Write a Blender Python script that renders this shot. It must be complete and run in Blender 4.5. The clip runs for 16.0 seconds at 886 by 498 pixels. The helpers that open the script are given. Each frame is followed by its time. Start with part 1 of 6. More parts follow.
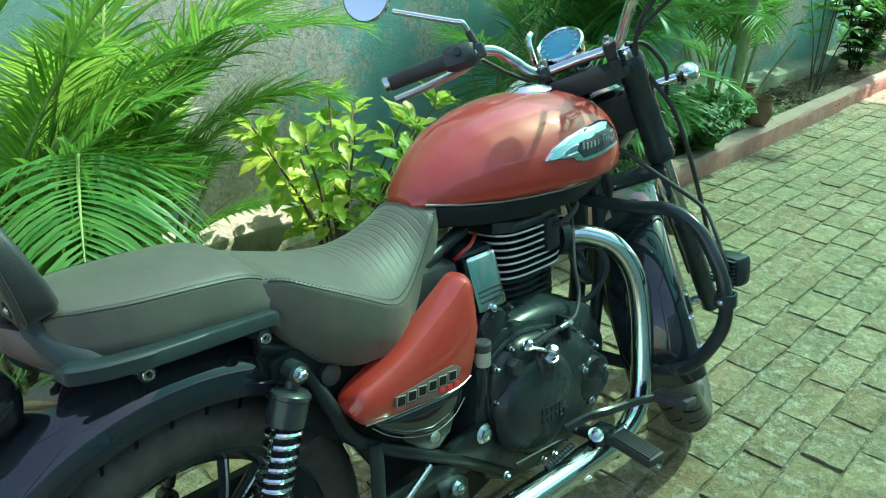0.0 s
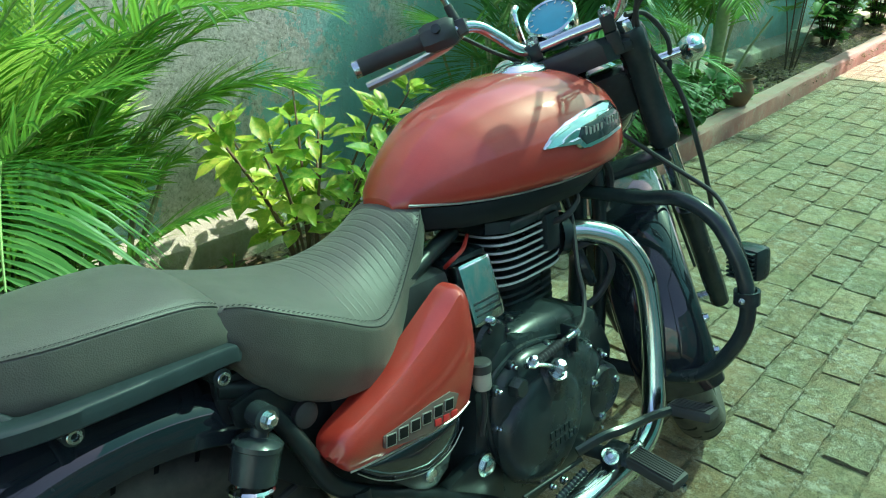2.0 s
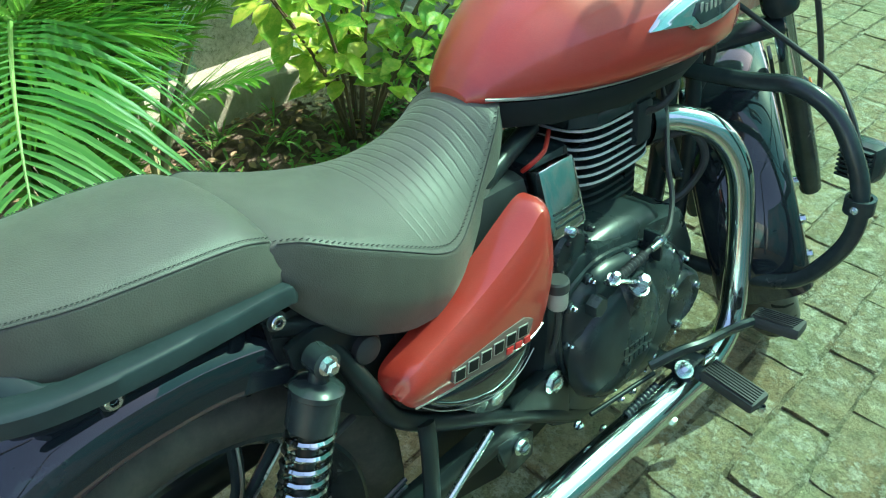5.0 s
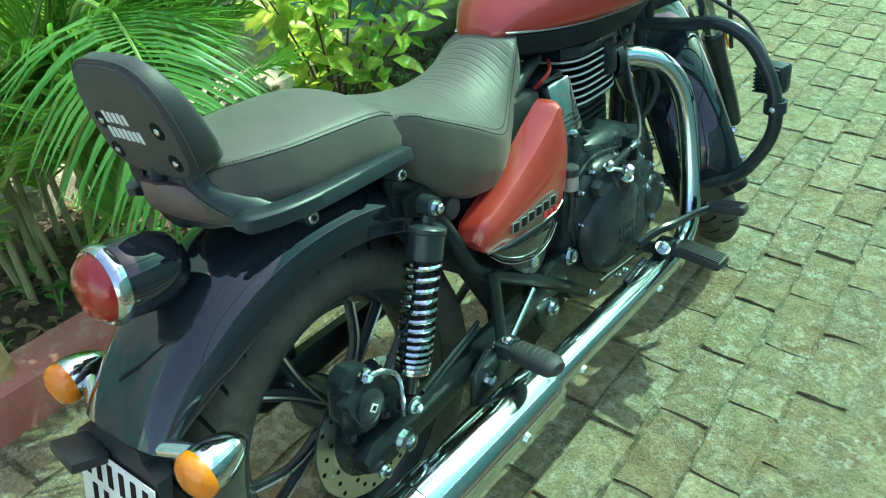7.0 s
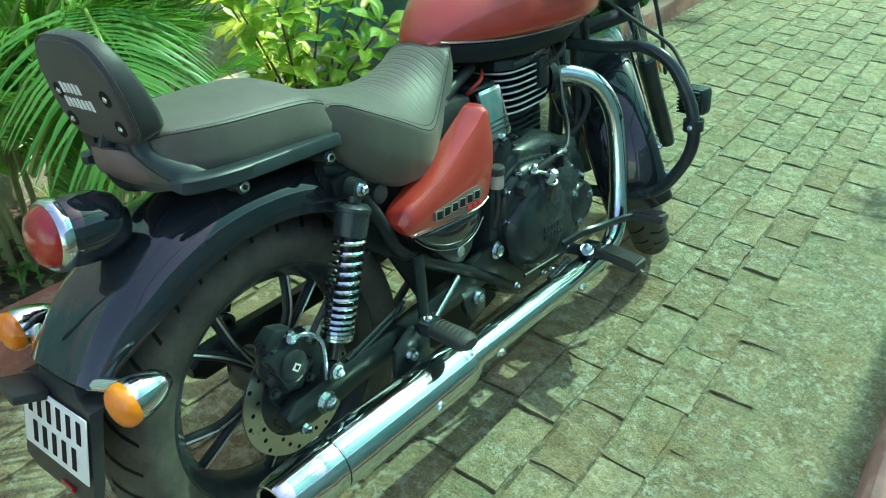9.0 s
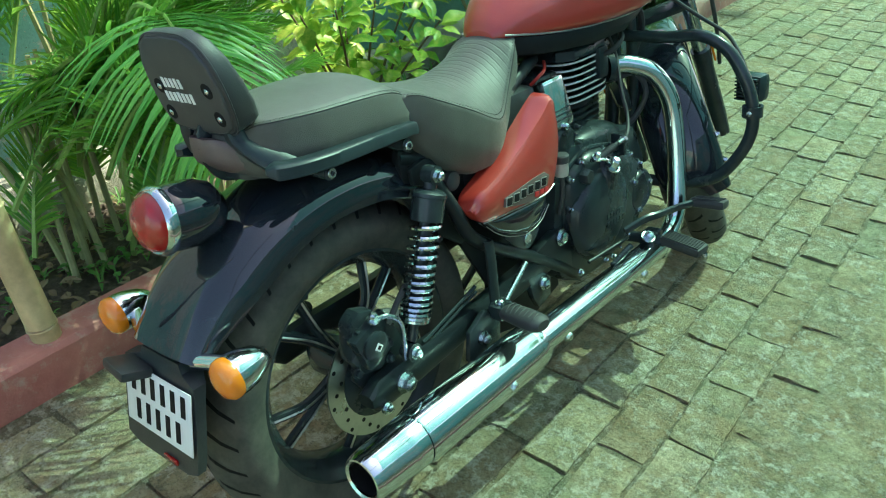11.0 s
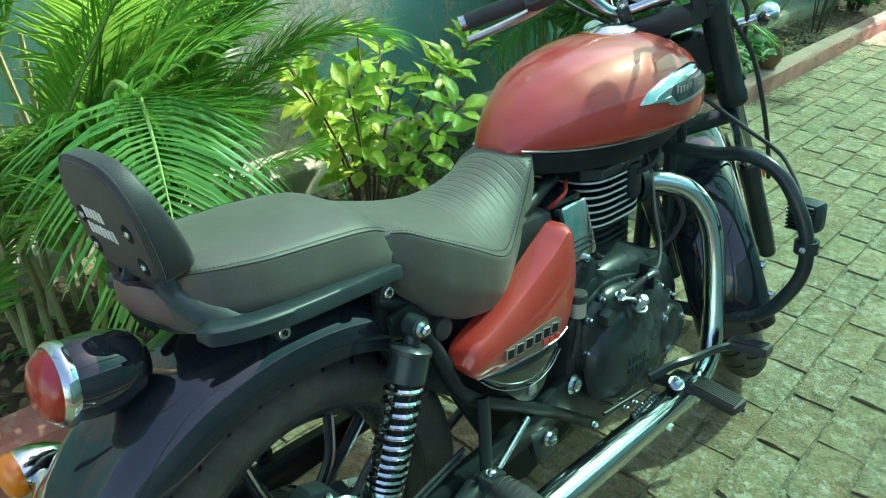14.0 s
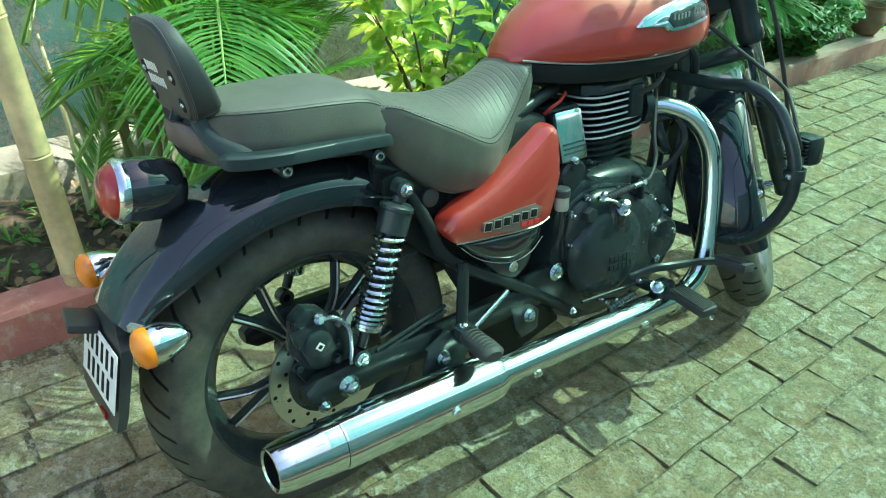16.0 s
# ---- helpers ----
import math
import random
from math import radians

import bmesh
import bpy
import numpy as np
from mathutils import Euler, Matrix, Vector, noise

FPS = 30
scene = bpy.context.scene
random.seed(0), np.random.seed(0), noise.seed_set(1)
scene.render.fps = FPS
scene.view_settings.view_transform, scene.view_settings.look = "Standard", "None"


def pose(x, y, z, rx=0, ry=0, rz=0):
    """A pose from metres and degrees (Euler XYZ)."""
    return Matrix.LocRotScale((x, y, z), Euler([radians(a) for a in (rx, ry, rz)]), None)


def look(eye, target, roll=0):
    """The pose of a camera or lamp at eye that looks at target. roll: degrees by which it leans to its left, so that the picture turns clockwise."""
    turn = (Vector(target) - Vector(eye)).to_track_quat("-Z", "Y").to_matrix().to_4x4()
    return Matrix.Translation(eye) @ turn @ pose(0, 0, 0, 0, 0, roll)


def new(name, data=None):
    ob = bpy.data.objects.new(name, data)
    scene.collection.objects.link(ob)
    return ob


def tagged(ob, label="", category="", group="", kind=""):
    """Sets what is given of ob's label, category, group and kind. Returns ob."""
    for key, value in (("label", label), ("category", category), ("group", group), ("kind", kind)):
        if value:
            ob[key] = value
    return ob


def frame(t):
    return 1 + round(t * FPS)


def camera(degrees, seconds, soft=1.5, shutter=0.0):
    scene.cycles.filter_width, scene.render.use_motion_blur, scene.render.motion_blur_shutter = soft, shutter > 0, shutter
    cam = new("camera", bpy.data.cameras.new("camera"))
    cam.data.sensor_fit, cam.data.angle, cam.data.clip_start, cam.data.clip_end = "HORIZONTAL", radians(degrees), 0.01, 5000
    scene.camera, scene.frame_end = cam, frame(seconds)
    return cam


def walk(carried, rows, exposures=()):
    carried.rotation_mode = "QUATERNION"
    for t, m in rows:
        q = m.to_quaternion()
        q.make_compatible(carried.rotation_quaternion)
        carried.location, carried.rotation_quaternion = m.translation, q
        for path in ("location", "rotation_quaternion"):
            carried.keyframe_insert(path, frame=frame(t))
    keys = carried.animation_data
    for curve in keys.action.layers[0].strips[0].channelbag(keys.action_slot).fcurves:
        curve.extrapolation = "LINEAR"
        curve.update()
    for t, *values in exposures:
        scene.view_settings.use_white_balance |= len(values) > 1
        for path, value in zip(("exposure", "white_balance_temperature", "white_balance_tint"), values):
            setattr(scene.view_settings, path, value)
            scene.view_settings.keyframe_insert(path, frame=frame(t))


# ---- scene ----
cam = camera(60.3, 16.0, 1.1)
EXPOSURE = 1.49
PATH = [
    (0, (0.846, -0.402, 1.291), (-0.400, 0.934, 0.477), 2.2),
    (0.5, (0.847, -0.400, 1.304), (-0.379, 0.995, 0.564), 1.7),
    (1, (0.848, -0.398, 1.309), (-0.383, 1.018, 0.615), 1.6),
    (1.5, (0.827, -0.375, 1.288), (-0.398, 1.051, 0.606), 1.5),
    (2, (0.705, -0.284, 1.233), (-0.484, 1.093, 0.404), 0.7),
    (2.5, (0.599, -0.148, 1.220), (-0.545, 1.162, 0.233), 1.1),
    (3, (0.627, 0.059, 1.244), (-0.647, 1.041, 0.056), 3.8),
    (3.2, (0.650, 0.109, 1.257), (-0.651, 1.012, 0.035), 5.1),
    (5.3, (0.525, -0.241, 1.266), (-0.530, 0.935, 0.038), 0.7),
    (5.5, (0.560, -0.276, 1.269), (-0.490, 0.908, 0.046), 0.3),
    (6, (0.695, -0.359, 1.250), (-0.354, 0.844, 0.047), 0.9),
    (6.5, (0.716, -0.461, 1.248), (-0.353, 0.754, 0.073), 0.3),
    (7, (0.641, -0.624, 1.247), (-0.340, 0.709, 0.123), -0.5),
    (7.5, (0.655, -0.684, 1.255), (-0.283, 0.699, 0.157), 0.8),
    (8, (0.742, -0.678, 1.253), (-0.203, 0.727, 0.189), 2.2),
    (8.2, (0.777, -0.685, 1.250), (-0.177, 0.727, 0.201), 2.5),
    (10.3, (0.829, -0.689, 1.249), (-0.210, 0.655, 0.195), 0.7),
    (10.5, (0.834, -0.703, 1.245), (-0.222, 0.635, 0.197), 0.1),
    (11, (0.793, -0.773, 1.239), (-0.259, 0.571, 0.195), 0.0),
    (11.5, (0.680, -0.892, 1.258), (-0.098, 0.680, 0.297), -0.1),
    (12, (0.657, -0.887, 1.306), (-0.143, 0.740, 0.461), -0.3),
    (12.5, (0.654, -0.889, 1.315), (-0.152, 0.740, 0.480), -0.2),
    (13, (0.629, -0.880, 1.300), (-0.187, 0.739, 0.458), -0.2),
    (13.5, (0.651, -0.711, 1.276), (-0.376, 0.757, 0.388), -0.9),
    (14, (0.659, -0.516, 1.273), (-0.487, 0.823, 0.329), 3.0),
    (14.5, (0.728, -0.436, 1.272), (-0.396, 0.880, 0.269), 3.8),
    (15, (0.916, -0.441, 1.263), (-0.325, 0.749, 0.243), 4.5),
    (15.5, (0.970, -0.514, 1.266), (-0.325, 0.604, 0.231), 3.7),
    (16, (0.990, -0.567, 1.267), (-0.300, 0.551, 0.225), 4.0),
]
walk(cam, [(t, look(eye, target, roll)) for t, eye, target, roll in PATH], [(t, EXPOSURE + d) for t, d in ((0.0, 0.02), (1.0, -0.17), (1.6, -0.18), (2.6, 0.08), (3.2, 0.30), (5.5, 0.32), (8.0, 0.16), (11.5, -0.02), (12.5, -0.08), (14.0, 0.04), (15.0, 0.27), (16.0, 0.27))])

# ---------- light ----------
world = bpy.data.worlds.new("sky")
scene.world = world
world.use_nodes = True
wn = world.node_tree.nodes
sky = wn.new("ShaderNodeTexSky")
sky.sky_type = 'NISHITA'
sky.sun_disc = False
SUN = Vector((0.13, 0.575, 0.80)).normalized()
sky.sun_elevation = math.asin(SUN.z)
sky.sun_rotation = math.atan2(SUN.x, SUN.y)
sky.air_density, sky.dust_density, sky.ozone_density = 1.0, 4.0, 0.8
world.node_tree.links.new(sky.outputs[0], wn["Background"].inputs[0])
wn["Background"].inputs[1].default_value = 0.15

sun_data = bpy.data.lights.new("sun", 'SUN')
sun_data.energy, sun_data.angle, sun_data.color = 4.4, radians(0.5), (1.0, 0.95, 0.86)
sun = new("sun", sun_data)
sun.matrix_world = look((0, 0, 0), -SUN)


# ---------- materials ----------
class Nodes:
    """A small wrapper that wires one node material."""

    def __init__(self, name):
        self.m = bpy.data.materials.new(name)
        self.m.use_nodes = True
        self.t = self.m.node_tree
        self.b = self.t.nodes["Principled BSDF"]
        self.co = self.t.nodes.new("ShaderNodeTexCoord").outputs["Object"]

    def node(self, kind, **inputs):
        n = self.t.nodes.new(kind)
        for key, value in inputs.items():
            n.inputs[key.replace("_", " ")].default_value = value
        return n

    def link(self, a, b):
        self.t.links.new(a, b)

    def noise(self, scale, detail=5.0, rough=0.6, stretch=None, seed=0.0):
        n = self.node("ShaderNodeTexNoise", Scale=scale, Detail=detail, Roughness=rough)
        mp = self.node("ShaderNodeMapping")
        mp.inputs["Location"].default_value = (seed, seed * 1.7, seed * 0.6)
        if stretch:
            mp.inputs["Scale"].default_value = stretch
        self.link(self.co, mp.inputs[0])
        self.link(mp.outputs[0], n.inputs["Vector"])
        return n.outputs["Fac"]

    def ramp(self, fac, *stops):
        r = self.t.nodes.new("ShaderNodeValToRGB")
        e = r.color_ramp.elements
        while len(e) < len(stops):
            e.new(0.5)
        for el, (p, c) in zip(e, stops):
            el.position, el.color = p, (*c, 1) if len(c) == 3 else c
        self.link(fac, r.inputs[0])
        return r.outputs[0]

    def mix(self, fac, a, b, mode='MIX'):
        n = self.t.nodes.new("ShaderNodeMix")
        n.data_type, n.blend_type = 'RGBA', mode
        for s, v in ((n.inputs[0], fac), (n.inputs[6], a), (n.inputs[7], b)):
            if isinstance(v, (int, float)):
                s.default_value = v
            elif isinstance(v, tuple):
                s.default_value = (*v, 1)
            else:
                self.link(v, s)
        return n.outputs[2]

    def math(self, op, a, b=0.0):
        n = self.t.nodes.new("ShaderNodeMath")
        n.operation = op
        for s, v in ((n.inputs[0], a), (n.inputs[1], b)):
            if isinstance(v, (int, float)):
                s.default_value = v
            else:
                self.link(v, s)
        return n.outputs[0]

    def bump(self, height, strength=0.3, distance=0.01):
        n = self.node("ShaderNodeBump", Strength=strength, Distance=distance)
        self.link(height, n.inputs["Height"])
        self.link(n.outputs[0], self.b.inputs["Normal"])

    def set(self, **kw):
        for key, value in kw.items():
            s = self.b.inputs[key.replace("_", " ")]
            if isinstance(value, (int, float)):
                s.default_value = value
            elif isinstance(value, tuple):
                s.default_value = (*value, 1) if len(value) == 3 else value
            else:
                self.link(value, s)
        return self


def per_object(n):
    return n.t.nodes.new("ShaderNodeObjectInfo").outputs["Random"]


def per_island(n):
    return n.t.nodes.new("ShaderNodeNewGeometry").outputs["Random Per Island"]


def paving_skin(n, tone):
    """Lime crust, brown dirt, moss, lichen and pits over a base tone, in world places; sunlit paleness is painted in
    past y 6.
    """
    n.co = n.t.nodes.new("ShaderNodeNewGeometry").outputs["Position"]
    moss = n.ramp(n.noise(3.2, 6, 0.65), (0.44, (0, 0, 0)), (0.60, (1, 1, 1)))
    c = n.mix(n.math('MULTIPLY', moss, 0.55), tone, (0.28, 0.30, 0.17))
    dirt = n.ramp(n.noise(7.5, 6, 0.7, seed=21), (0.50, (0, 0, 0)), (0.60, (1, 1, 1)))
    c = n.mix(n.math('MULTIPLY', dirt, 0.6), c, (0.36, 0.235, 0.12))
    lichen = n.ramp(n.noise(17, 9, 0.8, seed=23), (0.535, (0, 0, 0)), (0.555, (1, 1, 1)))
    c = n.mix(n.math('MULTIPLY', lichen, 0.5), c, (0.17, 0.17, 0.10))
    where = n.ramp(n.noise(5.0, 4, 0.6, seed=7), (0.38, (0, 0, 0)), (0.52, (1, 1, 1)))
    crust = n.ramp(n.noise(31, 10, 0.78, seed=3), (0.512, (0, 0, 0)), (0.526, (1, 1, 1)))
    c = n.mix(n.math('MULTIPLY', crust, n.math('MULTIPLY', where, 0.62)), c, (0.70, 0.65, 0.52))
    film = n.ramp(n.noise(15, 7, 0.7, seed=13), (0.49, (0, 0, 0)), (0.57, (1, 1, 1)))
    c = n.mix(n.math('MULTIPLY', film, 0.30), c, (0.60, 0.51, 0.33))
    # mask dry paints the sunlit stretch beyond the net paler and pinker
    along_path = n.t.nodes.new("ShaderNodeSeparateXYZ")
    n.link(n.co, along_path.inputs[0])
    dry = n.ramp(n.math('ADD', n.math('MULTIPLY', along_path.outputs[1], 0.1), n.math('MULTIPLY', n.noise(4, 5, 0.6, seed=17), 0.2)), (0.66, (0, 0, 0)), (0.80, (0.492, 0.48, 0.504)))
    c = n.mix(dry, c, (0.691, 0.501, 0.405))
    pits = n.ramp(n.noise(95, 7, 0.8, seed=11), (0.36, (1, 1, 1)), (0.42, (0, 0, 0)))
    c = n.mix(n.math('MULTIPLY', pits, 0.8), c, (0.06, 0.06, 0.035))
    grain = n.ramp(n.noise(170, 7, 0.85, seed=41), (0.36, (0.45, 0.43, 0.40)), (0.50, (0.95, 0.95, 0.94)), (0.66, (1.0, 1.0, 1.0)))
    c = n.mix(1.0, c, grain, 'MULTIPLY')
    tint = n.ramp(n.noise(26, 8, 0.8, seed=47), (0.40, (0.66, 0.63, 0.56)), (0.54, (1.0, 1.0, 1.0)))
    c = n.mix(0.8, c, tint, 'MULTIPLY')
    n.set(Base_Color=c, Roughness=0.88)
    h = n.math('ADD', n.noise(45, 9, 0.8), n.math('MULTIPLY', n.math('MULTIPLY', crust, where), 0.35))
    n.bump(n.math('ADD', h, n.math('MULTIPLY', n.noise(150, 5, 0.8), 0.6)), 1.0, 0.011)
    return n.m


def m_paver(name, rnd):
    n = Nodes(name)
    tone = n.ramp(rnd(n), (0.0, (0.36, 0.255, 0.14)), (0.3, (0.47, 0.385, 0.22)), (0.55, (0.60, 0.49, 0.31)), (0.78, (0.33, 0.305, 0.185)), (1.0, (0.50, 0.335, 0.20)))
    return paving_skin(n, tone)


def m_cement():
    """Dark sand in the joints; dry earth washed in from the bed lies over the bricks along the far kerb."""
    n = Nodes("joint_sand")
    sand = n.ramp(n.noise(14, 7, 0.7), (0.3, (0.10, 0.082, 0.045)), (0.7, (0.25, 0.20, 0.115)))
    earth = n.ramp(n.noise(9, 8, 0.75, seed=33), (0.3, (0.33, 0.275, 0.15)), (0.7, (0.50, 0.42, 0.25)))
    across = n.t.nodes.new("ShaderNodeSeparateXYZ")
    n.link(n.t.nodes.new("ShaderNodeNewGeometry").outputs["Position"], across.inputs[0])
    wash = n.ramp(n.math('ADD', across.outputs[0], n.math('MULTIPLY', n.noise(6, 5, 0.6, seed=27), 0.2)), (0.66, (0, 0, 0)), (0.80, (1, 1, 1)))
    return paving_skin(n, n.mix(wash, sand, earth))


def m_kerb(name, fade):
    n = Nodes(name)
    base = n.ramp(n.noise(7, 6, 0.65), (0.3, (0.41, 0.115, 0.092)), (0.7, (0.57, 0.21, 0.17)))
    wear = n.ramp(n.noise(16, 9, 0.75, seed=5), (0.52, (0, 0, 0)), (0.64, (1, 1, 1)))
    c = n.mix(n.math('MULTIPLY', wear, 0.6), base, (0.52, 0.42, 0.33))
    up = n.t.nodes.new("ShaderNodeSeparateXYZ")
    n.link(n.t.nodes.new("ShaderNodeNewGeometry").outputs["Normal"], up.inputs[0])
    far = n.t.nodes.new("ShaderNodeSeparateXYZ")
    n.link(n.co, far.inputs[0])
    age = n.ramp(n.math('ADD', n.math('MULTIPLY', far.outputs[1], 0.16), n.math('MULTIPLY', n.noise(3, 5, 0.6, seed=31), 0.5)), (0.35, (0.12, 0.12, 0.12)), (0.75, (1, 1, 1)))
    worn_top = n.math('MULTIPLY', n.math('ADD', n.math('MULTIPLY', n.math('MAXIMUM', up.outputs[2], 0.0), 0.7), 0.4), n.math('MULTIPLY', age, n.noise(10, 6, 0.7, seed=9)))
    c = n.mix(n.math('MULTIPLY', worn_top, 1.5), c, (0.34, 0.26, 0.215))
    stain = n.ramp(n.noise(4, 5, 0.6, seed=2), (0.4, (0, 0, 0)), (0.7, (1, 1, 1)))
    c = n.mix(fade, c, n.ramp(n.noise(12, 8, 0.75, seed=14), (0.35, (0.22, 0.22, 0.20)), (0.65, (0.46, 0.46, 0.42))))
    c = n.mix(n.math('MULTIPLY', stain, 0.35), c, (0.12, 0.10, 0.075))
    n.set(Base_Color=c, Roughness=0.8)
    n.bump(n.noise(30, 8, 0.7), 0.45, 0.01)
    return n.m


def m_wall():
    n = Nodes("peeling_teal_limewash")
    teal = n.ramp(n.noise(2.2, 6, 0.6), (0.3, (0.19, 0.56, 0.53)), (0.7, (0.36, 0.74, 0.69)))
    # flaked patches: large drifts broken up by a fine, hard-edged crust
    drift = n.noise(1.15, 4, 0.55, seed=4.2)
    crumb = n.noise(17, 12, 0.80, seed=1)
    peel = n.math('ADD', n.math('MULTIPLY', drift, 0.60), n.math('MULTIPLY', crumb, 0.40))
    bare = n.ramp(n.noise(60, 8, 0.8, seed=8), (0.36, (0.20, 0.24, 0.18)), (0.43, (0.50, 0.57, 0.50)), (0.60, (0.82, 0.87, 0.82)))
    c = n.mix(n.ramp(peel, (0.500, (0, 0, 0)), (0.508, (1, 1, 1))), teal, bare)
    drip = n.ramp(n.noise(9, 6, 0.7, (1, 1, 0.12), seed=6), (0.55, (0, 0, 0)), (0.75, (1, 1, 1)))
    c = n.mix(n.math('MULTIPLY', drip, 0.22), c, (0.16, 0.20, 0.14))
    up = n.t.nodes.new("ShaderNodeSeparateXYZ")
    n.link(n.t.nodes.new("ShaderNodeNewGeometry").outputs["Position"], up.inputs[0])
    # green algae climbs unevenly from the damp foot of the wall
    damp = n.ramp(n.math('ADD', n.math('MULTIPLY', up.outputs[2], 1.1), n.math('MULTIPLY', n.noise(5, 6, 0.7, seed=19), 0.9)), (0.55, (1, 1, 1)), (0.95, (0, 0, 0)))
    c = n.mix(n.math('MULTIPLY', damp, 0.55), c, (0.21, 0.27, 0.13))
    dots = n.ramp(n.noise(75, 3, 0.6, seed=12), (0.27, (1, 1, 1)), (0.32, (0, 0, 0)))
    c = n.mix(n.math('MULTIPLY', dots, 0.8), c, (0.05, 0.07, 0.06))
    n.set(Base_Color=c, Roughness=0.88)
    n.bump(n.math('ADD', peel, n.math('MULTIPLY', n.noise(70, 8, 0.8), 0.35)), 1.0, 0.05)
    return n.m


def m_plinth():
    n = Nodes("mossy_concrete")
    c = n.ramp(n.noise(7, 8, 0.75), (0.3, (0.15, 0.18, 0.09)), (0.52, (0.27, 0.29, 0.18)), (0.70, (0.38, 0.38, 0.30)))
    drip = n.ramp(n.noise(16, 6, 0.7, (1, 1, 0.08), seed=3), (0.45, (0, 0, 0)), (0.62, (1, 1, 1)))
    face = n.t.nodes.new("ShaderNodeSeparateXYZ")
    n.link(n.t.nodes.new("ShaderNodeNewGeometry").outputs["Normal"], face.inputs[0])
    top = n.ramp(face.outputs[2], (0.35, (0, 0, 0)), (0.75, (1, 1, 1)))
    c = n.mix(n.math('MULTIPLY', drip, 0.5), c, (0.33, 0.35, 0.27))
    # a paler mottle is mixed in on the upward face alone
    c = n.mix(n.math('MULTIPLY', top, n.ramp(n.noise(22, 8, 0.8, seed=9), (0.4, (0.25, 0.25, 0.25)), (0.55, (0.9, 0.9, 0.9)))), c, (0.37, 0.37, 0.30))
    n.set(Base_Color=c, Roughness=0.92)
    n.bump(n.noise(40, 9, 0.8), 0.8, 0.02)
    return n.m


def m_soil():
    n = Nodes("dark_bed_soil")
    c = n.ramp(n.noise(22, 9, 0.75), (0.3, (0.055, 0.046, 0.028)), (0.52, (0.125, 0.102, 0.065)), (0.72, (0.24, 0.20, 0.14)))
    n.set(Base_Color=c, Roughness=0.97)
    n.bump(n.noise(45, 9, 0.8), 1.0, 0.03)
    return n.m


def m_leaf(name, a, b, trans=0.35, rough=0.38, mottle=0.0):
    n = Nodes(name)
    c = n.ramp(per_island(n), (0.0, a), (0.7, tuple((p + q) / 2 for p, q in zip(a, b))), (1.0, b))
    c = n.mix(n.math('MULTIPLY', n.noise(9, 3, 0.5), 0.25), c, tuple(v * 0.55 for v in a))
    if mottle:
        # yellowed blotches between the veins
        spot = n.ramp(n.noise(38, 6, 0.7, seed=6), (0.46, (0, 0, 0)), (0.58, (1, 1, 1)))
        c = n.mix(n.math('MULTIPLY', spot, mottle), c, (0.60, 0.60, 0.12))
        n.bump(n.noise(60, 5, 0.7, seed=2), 0.35, 0.006)
    n.set(Base_Color=c, Roughness=rough)
    n.b.inputs["Specular IOR Level"].default_value = 0.32
    tr = n.node("ShaderNodeBsdfTranslucent")
    n.link(n.mix(0.5, c, (0.36, 0.72, 0.12), 'MIX'), tr.inputs[0])
    ms = n.node("ShaderNodeMixShader", Fac=trans)
    n.link(n.b.outputs[0], ms.inputs[1])
    n.link(tr.outputs[0], ms.inputs[2])
    n.link(ms.outputs[0], n.t.nodes["Material Output"].inputs[0])
    return n.m


def m_simple(name, color, rough=0.5, metal=0.0, var=0.12, scale=30, bump=0.0, coat=0.0, spec=0.5, rvar=0.1):
    n = Nodes(name)
    f = n.noise(scale, 6, 0.6)
    c = n.ramp(f, (0.25, tuple(v * (1 - var) for v in color)), (0.75, tuple(min(1, v * (1 + var)) for v in color)))
    rr = n.math('ADD', n.math('MULTIPLY', n.noise(scale * 0.35, 5, 0.6, seed=5), rvar * 2), max(0.0, rough - rvar))
    n.set(Base_Color=c, Roughness=rr, Metallic=metal)
    n.b.inputs["Coat Weight"].default_value = coat
    n.b.inputs["Coat Roughness"].default_value = 0.025
    n.b.inputs["Specular IOR Level"].default_value = spec
    if bump:
        n.bump(n.noise(scale * 6, 5, 0.65), bump, 0.004)
    return n.m


def m_red():
    n = Nodes("metallic_red_paint")
    fl = n.t.nodes.new("ShaderNodeTexVoronoi")
    fl.inputs["Scale"].default_value = 900
    n.link(n.co, fl.inputs["Vector"])
    c = n.mix(fl.outputs["Distance"], (0.37, 0.019, 0.012), (0.50, 0.040, 0.023))
    dust = n.ramp(n.noise(14, 7, 0.7), (0.45, (0, 0, 0)), (0.8, (1, 1, 1)))
    c = n.mix(n.math('MULTIPLY', dust, 0.06), c, (0.45, 0.30, 0.24))
    n.set(Base_Color=c, Metallic=0.15, Roughness=n.math('ADD', n.math('MULTIPLY', dust, 0.12), 0.50))
    n.b.inputs["Coat Weight"].default_value = 1.0
    n.b.inputs["Coat Roughness"].default_value = 0.085
    return n.m


def m_leather(name, color):
    n = Nodes(name)
    c = n.ramp(n.noise(16, 6, 0.6), (0.3, tuple(v * 0.85 for v in color)), (0.7, tuple(v * 1.15 for v in color)))
    n.set(Base_Color=c, Roughness=n.math('ADD', n.math('MULTIPLY', n.noise(30, 4, 0.6), 0.2), 0.38))
    n.b.inputs["Sheen Weight"].default_value = 0.15
    n.b.inputs["Sheen Roughness"].default_value = 0.45
    n.b.inputs["Sheen Tint"].default_value = (0.80, 0.86, 0.78, 1)
    v = n.t.nodes.new("ShaderNodeTexVoronoi")
    v.inputs["Scale"].default_value = 620
    n.link(n.co, v.inputs["Vector"])
    n.bump(n.math('ADD', v.outputs["Distance"], n.math('MULTIPLY', n.noise(14, 4, 0.55), 1.6)), 0.16, 0.0024)
    return n.m


